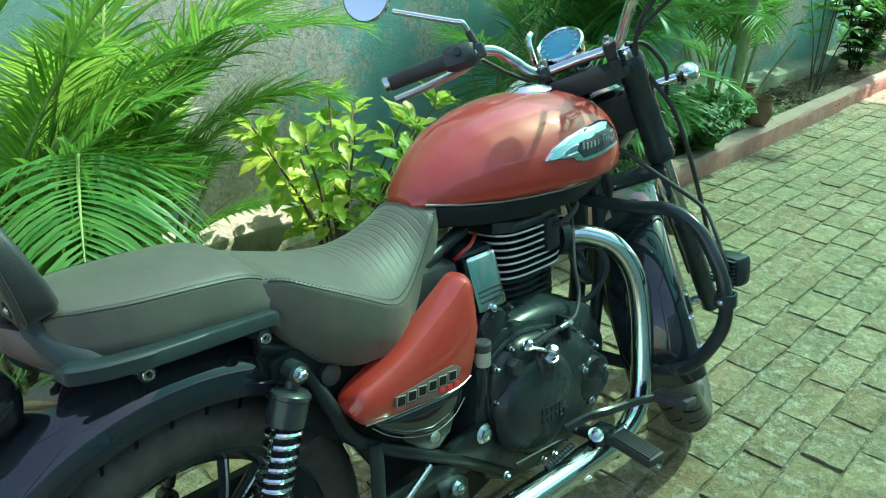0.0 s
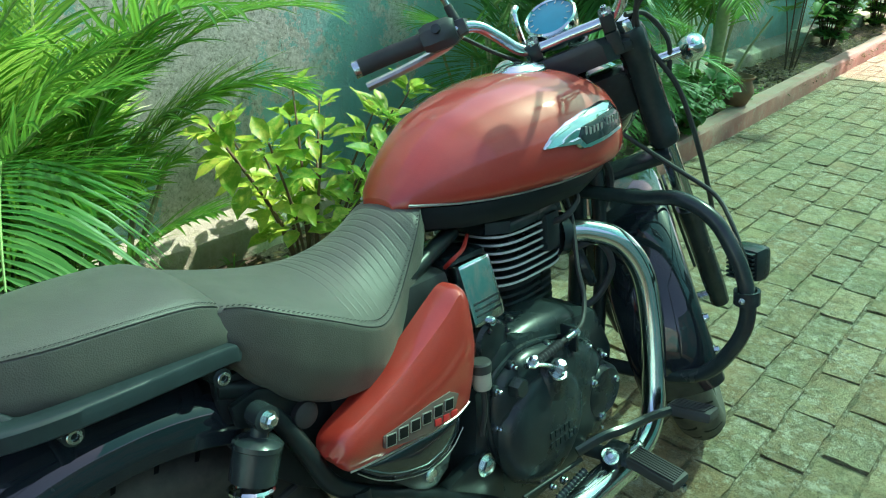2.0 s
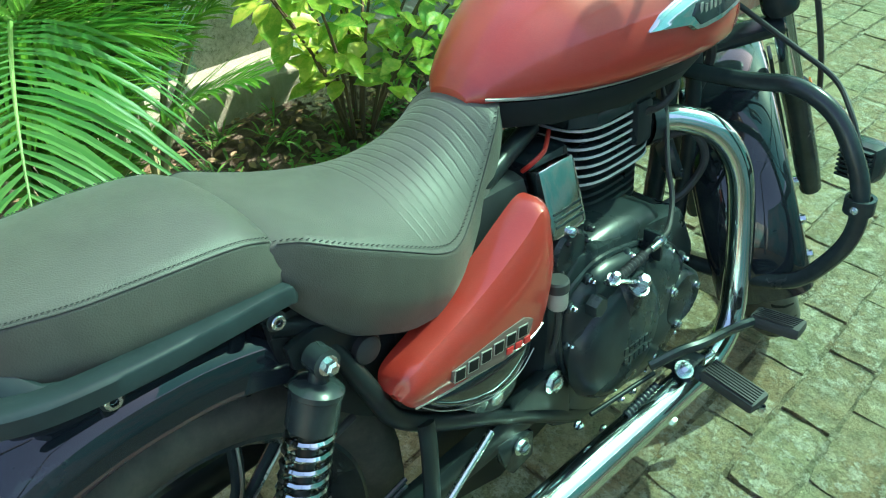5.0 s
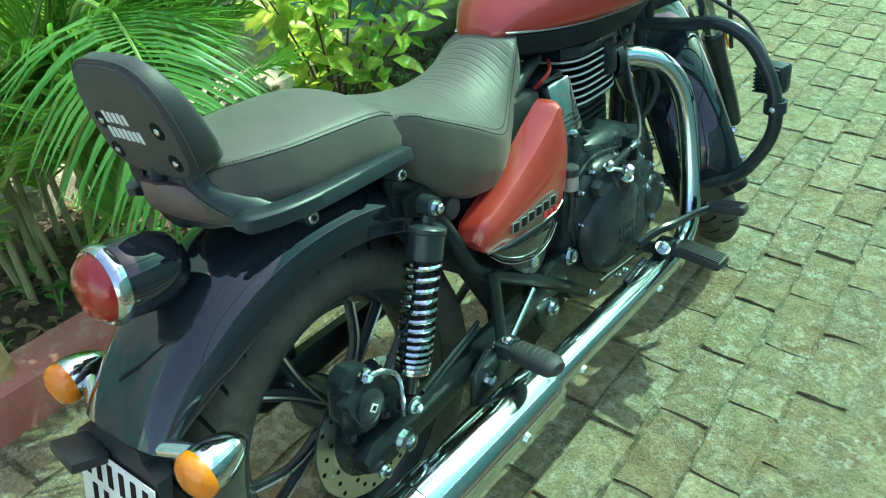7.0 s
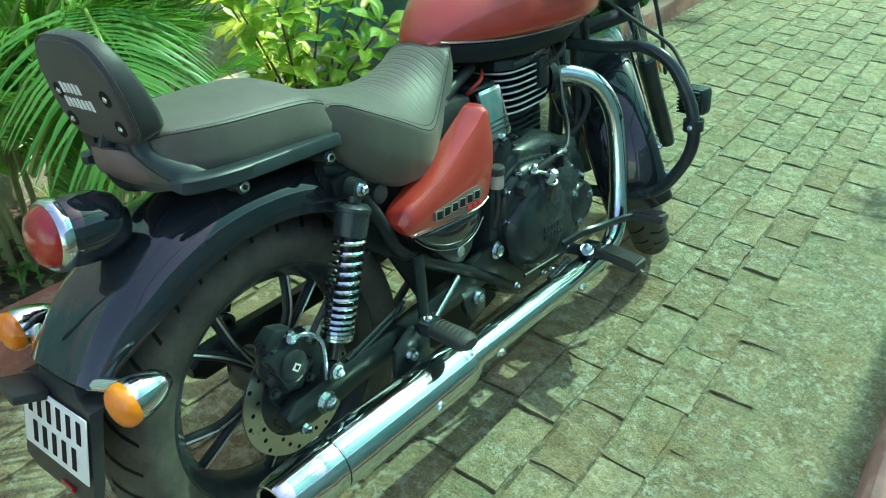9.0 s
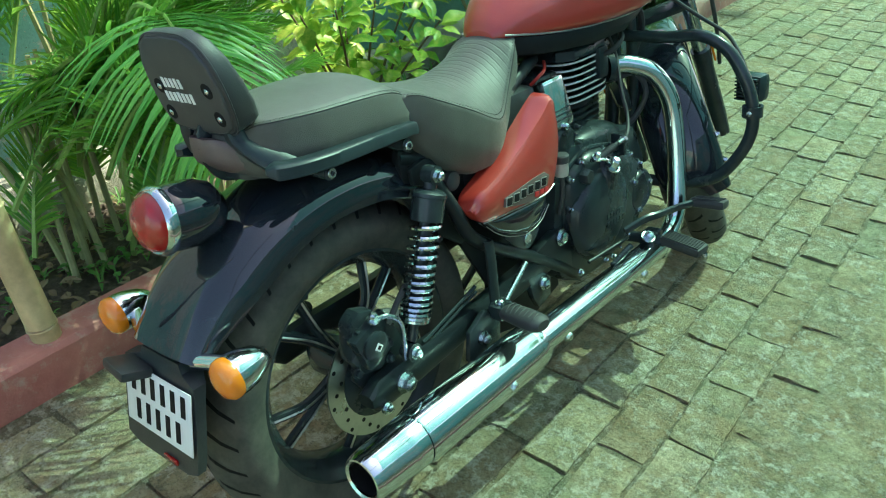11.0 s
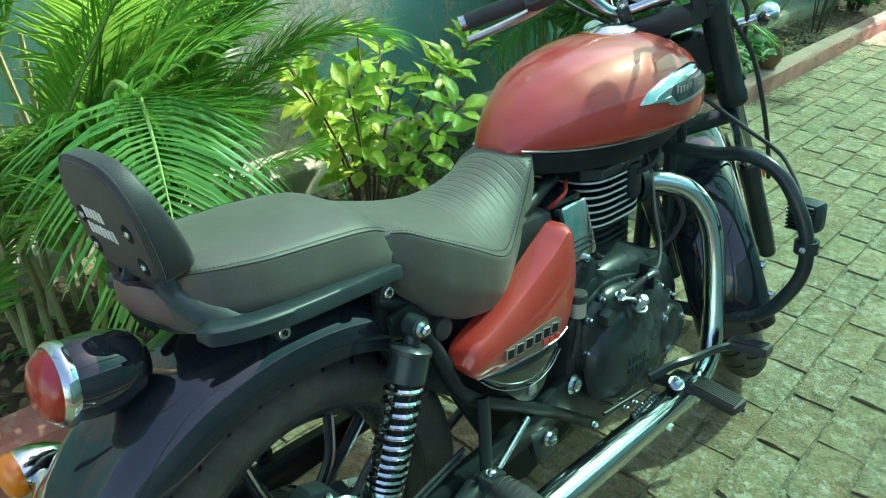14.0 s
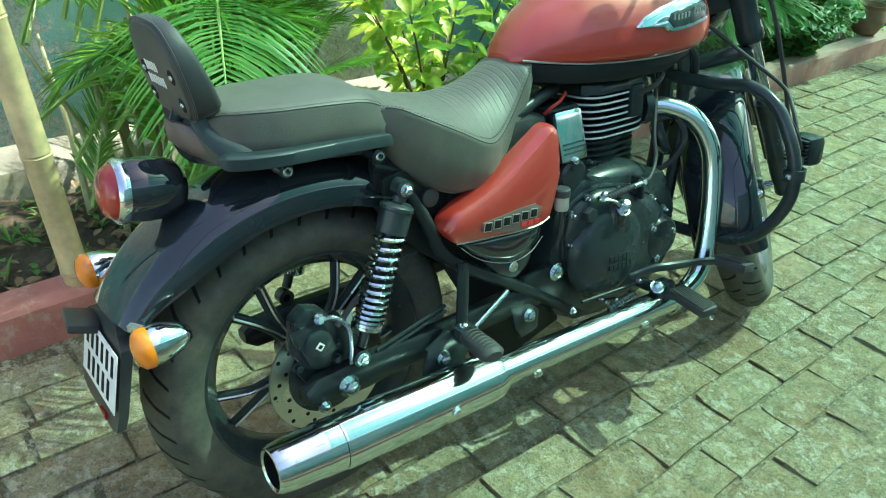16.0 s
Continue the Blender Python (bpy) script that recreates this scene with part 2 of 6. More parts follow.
def m_chrome(name="chrome", rough=0.085, haze=0.0):
    n = Nodes(name)
    s = n.ramp(n.noise(45, 6, 0.7), (0.5, (0, 0, 0)), (0.8, (1, 1, 1)))
    n.set(Base_Color=(0.54, 0.62, 0.63), Metallic=1.0, Roughness=n.math('ADD', n.math('MULTIPLY', s, 0.12), rough))
    if haze:
        # fine wiping scratches under a film of dust scatter a wider sheen
        film = n.node("ShaderNodeBsdfAnisotropic", Roughness=0.24)
        film.inputs["Color"].default_value = (0.62, 0.66, 0.67, 1)
        ms = n.node("ShaderNodeMixShader", Fac=haze)
        n.link(n.b.outputs[0], ms.inputs[1])
        n.link(film.outputs[0], ms.inputs[2])
        n.link(ms.outputs[0], n.t.nodes["Material Output"].inputs[0])
    return n.m


def m_tyre():
    n = Nodes("dusty_tyre_rubber")
    c = n.ramp(n.noise(18, 7, 0.7), (0.35, (0.040, 0.040, 0.034)), (0.75, (0.105, 0.098, 0.076)))
    n.set(Base_Color=c, Roughness=0.75)
    n.bump(n.noise(120, 4, 0.6), 0.2, 0.002)
    return n.m


def m_lens(name, color):
    n = Nodes(name)
    n.set(Base_Color=color, Roughness=0.12)
    n.b.inputs["Transmission Weight"].default_value = 0.25
    n.b.inputs["Coat Weight"].default_value = 0.6
    n.bump(n.noise(160, 2, 0.5), 0.25, 0.003)
    return n.m


def m_net():
    n = Nodes("green_shade_net")
    tr = n.node("ShaderNodeBsdfTransparent")
    tr.inputs[0].default_value = (0.272, 0.520, 0.415, 1)
    tl = n.node("ShaderNodeBsdfTranslucent")
    tl.inputs[0].default_value = (0.03, 0.38, 0.38, 1)
    ms = n.node("ShaderNodeMixShader", Fac=0.20)
    n.link(tr.outputs[0], ms.inputs[1])
    n.link(tl.outputs[0], ms.inputs[2])
    n.link(ms.outputs[0], n.t.nodes["Material Output"].inputs[0])
    return n.m


M = {
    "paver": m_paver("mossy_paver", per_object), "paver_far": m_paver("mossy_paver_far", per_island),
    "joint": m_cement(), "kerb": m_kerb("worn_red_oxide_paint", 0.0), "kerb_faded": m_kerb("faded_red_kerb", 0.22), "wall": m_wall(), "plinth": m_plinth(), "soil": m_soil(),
    "palm": m_leaf("areca_leaflet", (0.042, 0.22, 0.040), (0.31, 0.55, 0.06), 0.45, 0.36),
    "palm_mid": m_leaf("broad_areca_leaflet", (0.06, 0.22, 0.045), (0.16, 0.36, 0.08), 0.35, 0.36),
    "palm_dark": m_leaf("dark_areca_leaflet", (0.04, 0.18, 0.05), (0.11, 0.33, 0.09), 0.4),
    "bush": m_leaf("lime_leaf", (0.085, 0.29, 0.028), (0.31, 0.46, 0.04), 0.40, 0.34, 0.45),
    "rose": m_leaf("rose_leaf", (0.03, 0.12, 0.03), (0.08, 0.22, 0.06), 0.25, 0.45),
    "dry": m_leaf("dry_leaf", (0.12, 0.075, 0.035), (0.30, 0.225, 0.13), 0.1, 0.7),
    "petal": m_simple("rose_petal", (0.62, 0.03, 0.05), 0.5),
    "cane": m_simple("palm_cane", (0.33, 0.34, 0.17), 0.55, var=0.3, scale=18),
    "rib": m_simple("palm_midrib", (0.24, 0.38, 0.10), 0.45, var=0.25, scale=18),
    "twig": m_simple("brown_twig", (0.10, 0.075, 0.045), 0.7, var=0.3),
    "bamboo": m_simple("pale_bamboo", (0.56, 0.42, 0.23), 0.45, var=0.35, scale=16, bump=0.1),
    "bamboo_green": m_simple("greenish_bamboo", (0.30, 0.36, 0.17), 0.45, var=0.35, scale=16, bump=0.1),
    "clay": m_simple("dark_clay", (0.22, 0.115, 0.065), 0.75, var=0.3, scale=14, bump=0.2),
    "red": m_red(),
    "gloss": m_simple("black_gloss_paint", (0.014, 0.019, 0.024), 0.05, coat=1.0, scale=12, rvar=0.02, spec=0.2),
    "black": m_simple("black_satin_metal", (0.024, 0.034, 0.036), 0.25, var=0.3, spec=0.42, bump=0.02, rvar=0.08),
    "engine": m_simple("black_engine_enamel", (0.019, 0.028, 0.030), 0.28, var=0.35, scale=20, bump=0.05, spec=0.35),
    "plastic": m_simple("black_grained_plastic", (0.024, 0.029, 0.030), 0.42, var=0.2, scale=40, bump=0.12),
    "back_plastic": m_simple("grey_black_plastic", (0.042, 0.047, 0.047), 0.5, var=0.12, scale=40, bump=0.06),
    "tail_plastic": m_simple("brown_grey_plastic", (0.135, 0.090, 0.078), 0.5, var=0.12, scale=30, bump=0.1),
    "leather": m_leather("dusty_black_leatherette", (0.080, 0.078, 0.064)),
    "rest_leather": m_leather("black_leatherette", (0.022, 0.024, 0.026)),
    "thread": m_simple("dark_thread", (0.03, 0.03, 0.027), 0.8),
    "rubber": m_simple("black_rubber", (0.030, 0.031, 0.031), 0.65, var=0.25, bump=0.1),
    "frame_black": m_simple("black_frame_paint", (0.012, 0.017, 0.018), 0.34, var=0.2, spec=0.3),
    "matt": m_simple("matt_black_paint", (0.012, 0.015, 0.016), 0.5, var=0.2, spec=0.2), "tyre": m_tyre(), "chrome": m_chrome(haze=0.10), "steel": m_chrome("zinc_steel", 0.24),
    "silver": m_simple("silver_line", (0.5, 0.5, 0.47), 0.35, 0.7),
    "alu": m_simple("machined_aluminium", (0.62, 0.62, 0.60), 0.3, 1.0, scale=60),
    "fin_alu": m_simple("skimmed_fin_edge", (0.80, 0.81, 0.79), 0.38, 0.35, scale=60),
    "disc": m_simple("brake_disc_steel", (0.45, 0.45, 0.43), 0.3, 1.0, scale=50),
    "amber": m_lens("amber_lens", (1.0, 0.27, 0.008)), "ruby": m_lens("red_lens", (0.45, 0.010, 0.008)),
    "white": m_simple("white_plate", (0.75, 0.76, 0.74), 0.4, var=0.05),
    "ink": m_simple("black_ink", (0.010, 0.010, 0.010), 0.7, spec=0.15),
    "redmark": m_simple("red_mark", (0.55, 0.03, 0.03), 0.4),
    "fluid": m_simple("cloudy_reservoir", (0.42, 0.40, 0.34), 0.3, var=0.1),
    # the dial's blue is the sky's reflection put into the base colour
    "dial": m_simple("dial_glass_painted_sky", (0.015, 0.20, 0.33), 0.12, 0.0, coat=0.4, spec=0.3),
    "satin": m_simple("satin_black_rail", (0.022, 0.034, 0.037), 0.36, var=0.2, scale=40, bump=0.04, spec=0.28), "mirror": m_chrome("mirror_glass", 0.0), "net": m_net(),
    "wire_red": m_simple("red_cable", (0.45, 0.03, 0.02), 0.4),
}


# ---------- mesh helpers ----------
def part(name, bm, material, parent=None, label="", m=None, sharp=38):
    """Links a bmesh as one mesh object, under a thing or a part."""
    if m is not None:
        bm.transform(m)
    bmesh.ops.recalc_face_normals(bm, faces=bm.faces)
    me = bpy.data.meshes.new(name)
    bm.to_mesh(me)
    bm.free()
    me.materials.append(M[material])
    if sharp:
        me.polygons.foreach_set("use_smooth", [True] * len(me.polygons))
        me.set_sharp_from_angle(angle=radians(sharp))
    ob = new(name, me)
    if parent is not None:
        ob.parent = parent
    if label:
        ob["label"] = label
    return ob


def thing(name, label, category, at=None, group="", kind=""):
    """An Empty that carries the parts of one thing."""
    ob = new(name)
    ob.empty_display_size = 0.1
    if at is not None:
        ob.matrix_world = at
    return tagged(ob, label, category, group, kind)


def box(size, at=(0, 0, 0), bevel=0.0, turn=(0, 0, 0), segs=2):
    bm = bmesh.new()
    bmesh.ops.create_cube(bm, size=1)
    bmesh.ops.scale(bm, vec=size, verts=bm.verts)
    if bevel:
        bmesh.ops.bevel(bm, geom=bm.edges[:], offset=bevel, segments=segs, affect='EDGES', profile=0.6)
    bm.transform(pose(*at, *turn))
    return bm


def smooth_path(points, steps=6):
    """A Catmull-Rom line through the points."""
    p = [Vector(q) for q in points]
    p = [p[0] * 2 - p[1]] + p + [p[-1] * 2 - p[-2]]
    out = []
    for i in range(1, len(p) - 2):
        a, b, c, d = p[i - 1:i + 3]
        for k in range(steps):
            t = k / steps
            out.append(0.5 * (2 * b + (c - a) * t + (2 * a - 5 * b + 4 * c - d) * t * t + (3 * b - a - 3 * c + d) * t ** 3))
    return out + [p[-2]]


def tube(points, r, n=12, steps=6, squash=1.0, up=None, cap=True):
    """A round bar along the points; r is a radius or a list of radii."""
    path = smooth_path(points, steps) if steps else [Vector(q) for q in points]
    radii = [r] * len(path) if isinstance(r, (int, float)) else list(np.interp(np.linspace(0, 1, len(path)), np.linspace(0, 1, len(r)), r))
    bm = bmesh.new()
    d0 = (path[1] - path[0]).normalized()
    side = Vector(up) if up else (Vector((0, 0, 1)) if abs(d0.z) < 0.9 else Vector((1, 0, 0)))
    rings = []
    for i, q in enumerate(path):
        d = (path[min(i + 1, len(path) - 1)] - path[max(i - 1, 0)]).normalized()
        side = (side - d * side.dot(d)).normalized()
        other = d.cross(side)
        rings.append([bm.verts.new(q + (side * math.cos(a) * squash + other * math.sin(a)) * radii[i]) for a in (2 * math.pi * k / n for k in range(n))])
    for a, b in zip(rings, rings[1:]):
        for k in range(n):
            bm.faces.new((a[k], a[(k + 1) % n], b[(k + 1) % n], b[k]))
    if cap:
        bm.faces.new(rings[0][::-1])
        bm.faces.new(rings[-1])
    return bm


def lathe(profile, n=24, m=None, sweep=360.0, start=0.0):
    """A profile of (radius, height) turned round z."""
    bm = bmesh.new()
    full = sweep >= 360
    cols = n if full else n + 1
    rings = []
    for r, z in profile:
        if r < 1e-6 and full:
            v = bm.verts.new((0, 0, z))
            rings.append([v] * cols)
        else:
            rings.append([bm.verts.new((r * math.cos(a), r * math.sin(a), z)) for a in (radians(start + sweep * k / n) for k in range(cols))])
    for a, b in zip(rings, rings[1:]):
        for k in range(n):
            q = []
            for v in (a[k], a[(k + 1) % cols], b[(k + 1) % cols], b[k]):
                if v not in q:
                    q.append(v)
            if len(q) > 2:
                bm.faces.new(q)
    if m is not None:
        bm.transform(m)
    return bm


def loft(rings, cap=True):
    bm = bmesh.new()
    vs = [[bm.verts.new(q) for q in ring] for ring in rings]
    n = len(vs[0])
    for a, b in zip(vs, vs[1:]):
        for k in range(n):
            bm.faces.new((a[k], a[(k + 1) % n], b[(k + 1) % n], b[k]))
    if cap:
        bm.faces.new(vs[0][::-1])
        bm.faces.new(vs[-1])
    return bm


def slab(outline, axis, lo, hi, bevel=0.0):
    """A flat outline of (a, b) given depth along x, y or z."""
    bm = bmesh.new()
    order = {"x": lambda a, b, c: (c, a, b), "y": lambda a, b, c: (a, c, b), "z": lambda a, b, c: (a, b, c)}[axis]
    lower = [bm.verts.new(order(a, b, lo)) for a, b in outline]
    upper = [bm.verts.new(order(a, b, hi)) for a, b in outline]
    bm.faces.new(lower[::-1])
    bm.faces.new(upper)
    for k in range(len(outline)):
        j = (k + 1) % len(outline)
        bm.faces.new((lower[k], lower[j], upper[j], upper[k]))
    if bevel:
        bmesh.ops.recalc_face_normals(bm, faces=bm.faces)
        bmesh.ops.bevel(bm, geom=bm.edges[:], offset=bevel, segments=2, affect='EDGES', profile=0.6, clamp_overlap=True)
    return bm


def merge(*bms):
    """Several bmeshes of one part as one."""
    out = bmesh.new()
    for b in bms:
        me = bpy.data.meshes.new("tmp")
        b.to_mesh(me)
        b.free()
        out.from_mesh(me)
        bpy.data.meshes.remove(me)
    return out


def along(a, b):
    """A pose at a whose z runs to b."""
    a, b = Vector(a), Vector(b)
    return Matrix.Translation(a) @ (b - a).to_track_quat('Z', 'Y').to_matrix().to_4x4()


def rod(a, b, r, n=12, r2=None):
    h = (Vector(b) - Vector(a)).length
    r2 = r if r2 is None else r2
    return lathe([(0, 0), (r, 0), (r2, h), (0, h)], n, along(a, b))


def bolt(at, way, r=0.009, h=0.008):
    """A domed hexagon bolt with its washer."""
    m = along(at, Vector(at) + Vector(way))
    head = lathe([(r * 0.95, 0.002), (r * 0.95, h), (r * 0.6, h * 1.25), (0, h * 1.3)], 6, m)
    washer = lathe([(r * 1.35, -0.002), (r * 1.35, 0.002), (0, 0.002)], 16, m)
    return merge(head, washer)


# ---------- setting ----------
def kerb_x(y):
    """The garden kerb runs slightly away from the paving's line."""
    return -0.775 - 0.022 * (y + 0.3)


def grid_sheet(x0, x1, y0, y1, nx, ny, height):
    bm = bmesh.new()
    vs = [[bm.verts.new((x, y, height(x, y))) for x in np.linspace(x0, x1, nx)] for y in np.linspace(y0, y1, ny)]
    for a, b in zip(vs, vs[1:]):
        for k in range(nx - 1):
            bm.faces.new((a[k], a[k + 1], b[k + 1], b[k]))
    return bm


def hump(x, y, s=1.0):
    return noise.noise(Vector((x * 3, y * 3, s))) + 0.5 * noise.noise(Vector((x * 9, y * 9, s)))


tagged(part("ground", grid_sheet(-60, 60, -60, 90, 40, 40, lambda x, y: -0.05), "soil"), "bare dark earth reaching to the horizon", "ground", kind="structure")
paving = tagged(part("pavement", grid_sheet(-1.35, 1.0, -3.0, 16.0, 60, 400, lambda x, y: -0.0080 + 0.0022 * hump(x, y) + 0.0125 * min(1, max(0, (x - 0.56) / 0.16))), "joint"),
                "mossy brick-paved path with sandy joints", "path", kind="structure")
tagged(part("garden_bed", grid_sheet(-2.1, -0.9, -3.0, 14.0, 60, 420, lambda x, y: -0.09 * (x > kerb_x(y) - 0.05) + 0.055 + 0.018 * hump(x, y, 4) + 0.01 * noise.noise(Vector((x * 30, y * 30, 0)))), "soil"),
       "dark loose soil of the planted bed", "soil", kind="structure")
tagged(part("side_bed", grid_sheet(1.05, 3.0, -3.0, 16.0, 30, 120, lambda x, y: 0.05 + 0.02 * hump(x, y, 8)), "soil"),
       "dark soil beside the path", "soil", kind="structure")


def kerb(name, inner, y0, y1, label, width=0.12, height=0.115, out=-1, skin="kerb"):
    """A cast kerb with a worn, uneven arris."""
    rings = []
    for y in np.arange(y0, y1, 0.05):
        x = inner(y)
        w = [0.006 * hump(x, y, s) for s in (1, 2, 3, 4)]
        rings.append([Vector((x, y, -0.03)), Vector((x + w[0], y, height * 0.5)), Vector((x + 0.006 * out + w[1], y, height - 0.014 + w[2])),
                      Vector((x + 0.018 * out, y, height + w[2])), Vector((x + out * (width - 0.015), y, height + w[3])),
                      Vector((x + out * width + w[1], y, height - 0.015)), Vector((x + out * width, y, -0.03))])
    return tagged(part(name, loft(rings), skin, sharp=30), label, "kerb", kind="structure")


kerb("kerb_west", kerb_x, -3.0, 14.0, "red oxide painted concrete kerb, worn pale along its top")
kerb("kerb_east", lambda y: 0.905, -3.0, 16.0, "concrete kerb with dusty, fading red paint", 0.16, 0.10, 1, "kerb_faded")

WALL_X = -1.55
wall = tagged(part("wall_west", box((0.2, 19, 2.4), (WALL_X - 0.16, 6.0, 1.2), 0.01), "wall"), "boundary wall with peeling teal limewash", "wall", kind="structure")
rings = []
for y in np.arange(-3.5, 15.5, 0.06):
    w = 0.010 * hump(0, y, 2)
    rings.append([Vector((WALL_X - 0.07, y, -0.05)), Vector((WALL_X - 0.07, y, 0.19)), Vector((WALL_X + 0.0 + w, y, 0.172 + w)), Vector((WALL_X + 0.07 + w, y, 0.155 + w * 0.5)),
                  Vector((WALL_X + 0.08 + w, y, 0.14)), Vector((WALL_X + 0.08, y, -0.05))])
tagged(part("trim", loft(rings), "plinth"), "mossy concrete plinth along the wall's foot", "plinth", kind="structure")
tagged(part("wall_north", box((6, 0.2, 2.4), (-1.0, 15.6, 1.2), 0.01), "wall"), "far garden wall, weathered limewash", "wall", kind="structure")
tagged(part("wall_south", box((8, 0.2, 1.6), (1.0, -3.9, 0.8), 0.01), "wall"), "plain garden wall behind the path", "wall", kind="structure")

# added out of view: keeps low eastern sky out of the paint and chrome
tagged(part("wall_east", box((0.2, 19, 2.8), (3.8, 6.0, 1.4), 0.01), "wall"), "unseen wall added to block sky from the side reflections", "wall", kind="structure")

# the shade net over the path, with a hemmed edge on its pipe
net = thing("shade_net", "green shade net stretched over the path on a pipe frame", "shade net")
sag = lambda x, y: 3.0 + 0.03 * math.sin(y * 1.4) * math.sin(x * 1.2)
# the reach east to x 3.7 is added to cover a bright sky gap
part("net_sheet", grid_sheet(-0.55, 3.7, 0.5, 8.56, 34, 40, sag), "net", net)
# this width is made up, to shade the palms of the farther bed
part("net_sheet", grid_sheet(-2.2, -0.552, 3.3, 10.2, 12, 24, sag), "net", net, "added net width, unseen, that shades the farther bed")
for lift in (0.0, 0.018):
    part("net_hem", grid_sheet(1.34, 1.415, 0.5, 8.56, 3, 60, lambda x, y: 3.045 + lift + 0.008 * math.sin(y * 5.0)), "net", net, "folded seam where two net widths overlap")
for x, r in ((1.375, 0.03), (-0.58, 0.012)):
    part("pipe", tube([(x, -1.2, 2.955), (x, 3, 2.945), (x, 8.56, 2.955)], r, 10), "black", net)
for y in (-1.2, 8.56):
    part("pole", rod((1.9, y, -0.05), (1.38, y, 2.96), 0.03), "black", net)
    part("pole", rod((-2.0, y, -0.05), (-0.56, y, 3.0), 0.03), "black", net)


# ---------- plants ----------
def leaflet(bm, base, way, up, length, width, droop, fold=0.35):
    """One folded blade: a ridge line with two wings."""
    way, up = way.normalized(), up.normalized()
    side = way.cross(up).normalized()
    rows = []
    for t, w in ((0.0, 0.35), (0.2, 0.9), (0.42, 1.0), (0.64, 0.8), (0.84, 0.45), (1.0, 0.04)):
        c = base + way * (length * t) - Vector((0, 0, 1)) * (droop * length * t * t)
        rows.append((bm.verts.new(c + side * width * w + up * width * w * fold), bm.verts.new(c), bm.verts.new(c - side * width * w + up * width * w * fold)))
    for a, b in zip(rows, rows[1:]):
        bm.faces.new((a[0], a[1], b[1], b[0]))
        bm.faces.new((a[1], a[2], b[2], b[1]))


def frond(rng, start, azimuth, lift, length, arch, leaf_len, pairs=42, width=0.0056, first=0.14, spread=0.0, thick=0.008, sink=0.0):
    """A feather frond: the arching midrib and its leaflets. Returns both bmeshes."""
    pts = []
    d = Vector((math.cos(azimuth) * math.cos(lift), math.sin(azimuth) * math.cos(lift), math.sin(lift)))
    q = Vector(start)
    n = 14
    for k in range(n + 1):
        pts.append(q.copy())
        q = q + d * (length / n)
        d = (d + Vector((0, 0, -arch / n * (0.4 + 1.2 * k / n)))).normalized()
    rib = tube(pts, [thick, thick * 0.8, thick * 0.45, 0.0012], 5, 0)
    leaves = bmesh.new()
    for k in range(pairs):
        t = first + (1 - first) * k / (pairs - 1)
        f = t * n
        i = min(int(f), n - 1)
        base = pts[i].lerp(pts[i + 1], f - i)
        fwd = (pts[i + 1] - pts[i]).normalized()
        side = fwd.cross(Vector((0, 0, 1)))
        side = side.normalized() if side.length > 0.05 else Vector((1, 0, 0))
        up = side.cross(fwd).normalized()
        env = math.sin(math.pi * min(1, 0.16 + 0.86 * t + spread * (1 - t))) ** 0.6
        for s in (-1, 1):
            ang = radians(rng.uniform(49, 57) + 45 * spread - 26 * t)
            way = (fwd * math.cos(ang) + side * s * math.sin(ang) + up * rng.uniform(0.10, 0.24)).normalized()
            leaflet(leaves, base, way, up, leaf_len * (0.3 + 0.75 * env) * rng.uniform(0.88, 1.08), width * rng.uniform(0.8, 1.15), rng.uniform(0.10, 0.40) + sink)
    return rib, leaves


def palm(name, at, fronds, label, stems, seed, leaf="palm", tall=0.62, shift=0.0):
    """A clump of canes with fronds given as (x, y, z, azimuth, lift, length, arch, leaflet)."""
    rng = random.Random(seed)
    ob = thing(name, label, "palm", pose(*at), "areca palms")
    for _ in range(stems):
        x, y = rng.uniform(-0.16, 0.16), rng.uniform(-0.28, 0.28) + shift
        top = Vector((x * 1.8 + rng.uniform(-0.08, 0.08), shift + (y - shift) * 1.4 + rng.uniform(-0.1, 0.1), tall * rng.uniform(0.73, 1.29)))
        cane = tube([(x, y, -0.03), (x + (top.x - x) * 0.3, y + (top.y - y) * 0.35, top.z * 0.5), top], [rng.uniform(0.009, 0.015), 0.009, 0.006], 7, 5)
        part("cane", cane, "cane", ob)
    for x, y, z, az, lift, length, arch, ll in fronds:
        rib, leaves = frond(rng, (x, y, z), radians(az), radians(lift), length, arch, ll)
        stalk = part("frond", rib, "rib", ob)
        part("foliage", leaves, leaf, stalk, sharp=35)
    return ob


def scatter_fronds(seed, n, spread, z, azimuth, lift, length, arch, leaf_len):
    rng = random.Random(seed)
    return [(rng.uniform(-spread, spread) * 0.7, rng.uniform(-spread, spread), rng.uniform(*z), rng.uniform(*azimuth), rng.uniform(*lift), rng.uniform(*length),
             rng.uniform(*arch), leaf_len * rng.uniform(0.85, 1.15)) for _ in range(n)]


near = scatter_fronds(3, 24, 0.30, (0.25, 0.62), (-10, 150), (35, 78), (0.50, 0.80), (0.8, 1.5), 0.28)
near += scatter_fronds(6, 8, 0.28, (0.05, 0.3), (-5, 120), (55, 82), (0.45, 0.72), (0.6, 1.2), 0.20)
near = [f for f in near if f[1] > -0.14 or f[3] > 45]
near += [(x, abs(y) - 0.04, z, az, lift, length, arch, ll) for x, y, z, az, lift, length, arch, ll in scatter_fronds(14, 15, 0.34, (0.10, 0.34), (-50, 130), (50, 82), (0.34, 0.55), (1.2, 2.4), 0.15)]
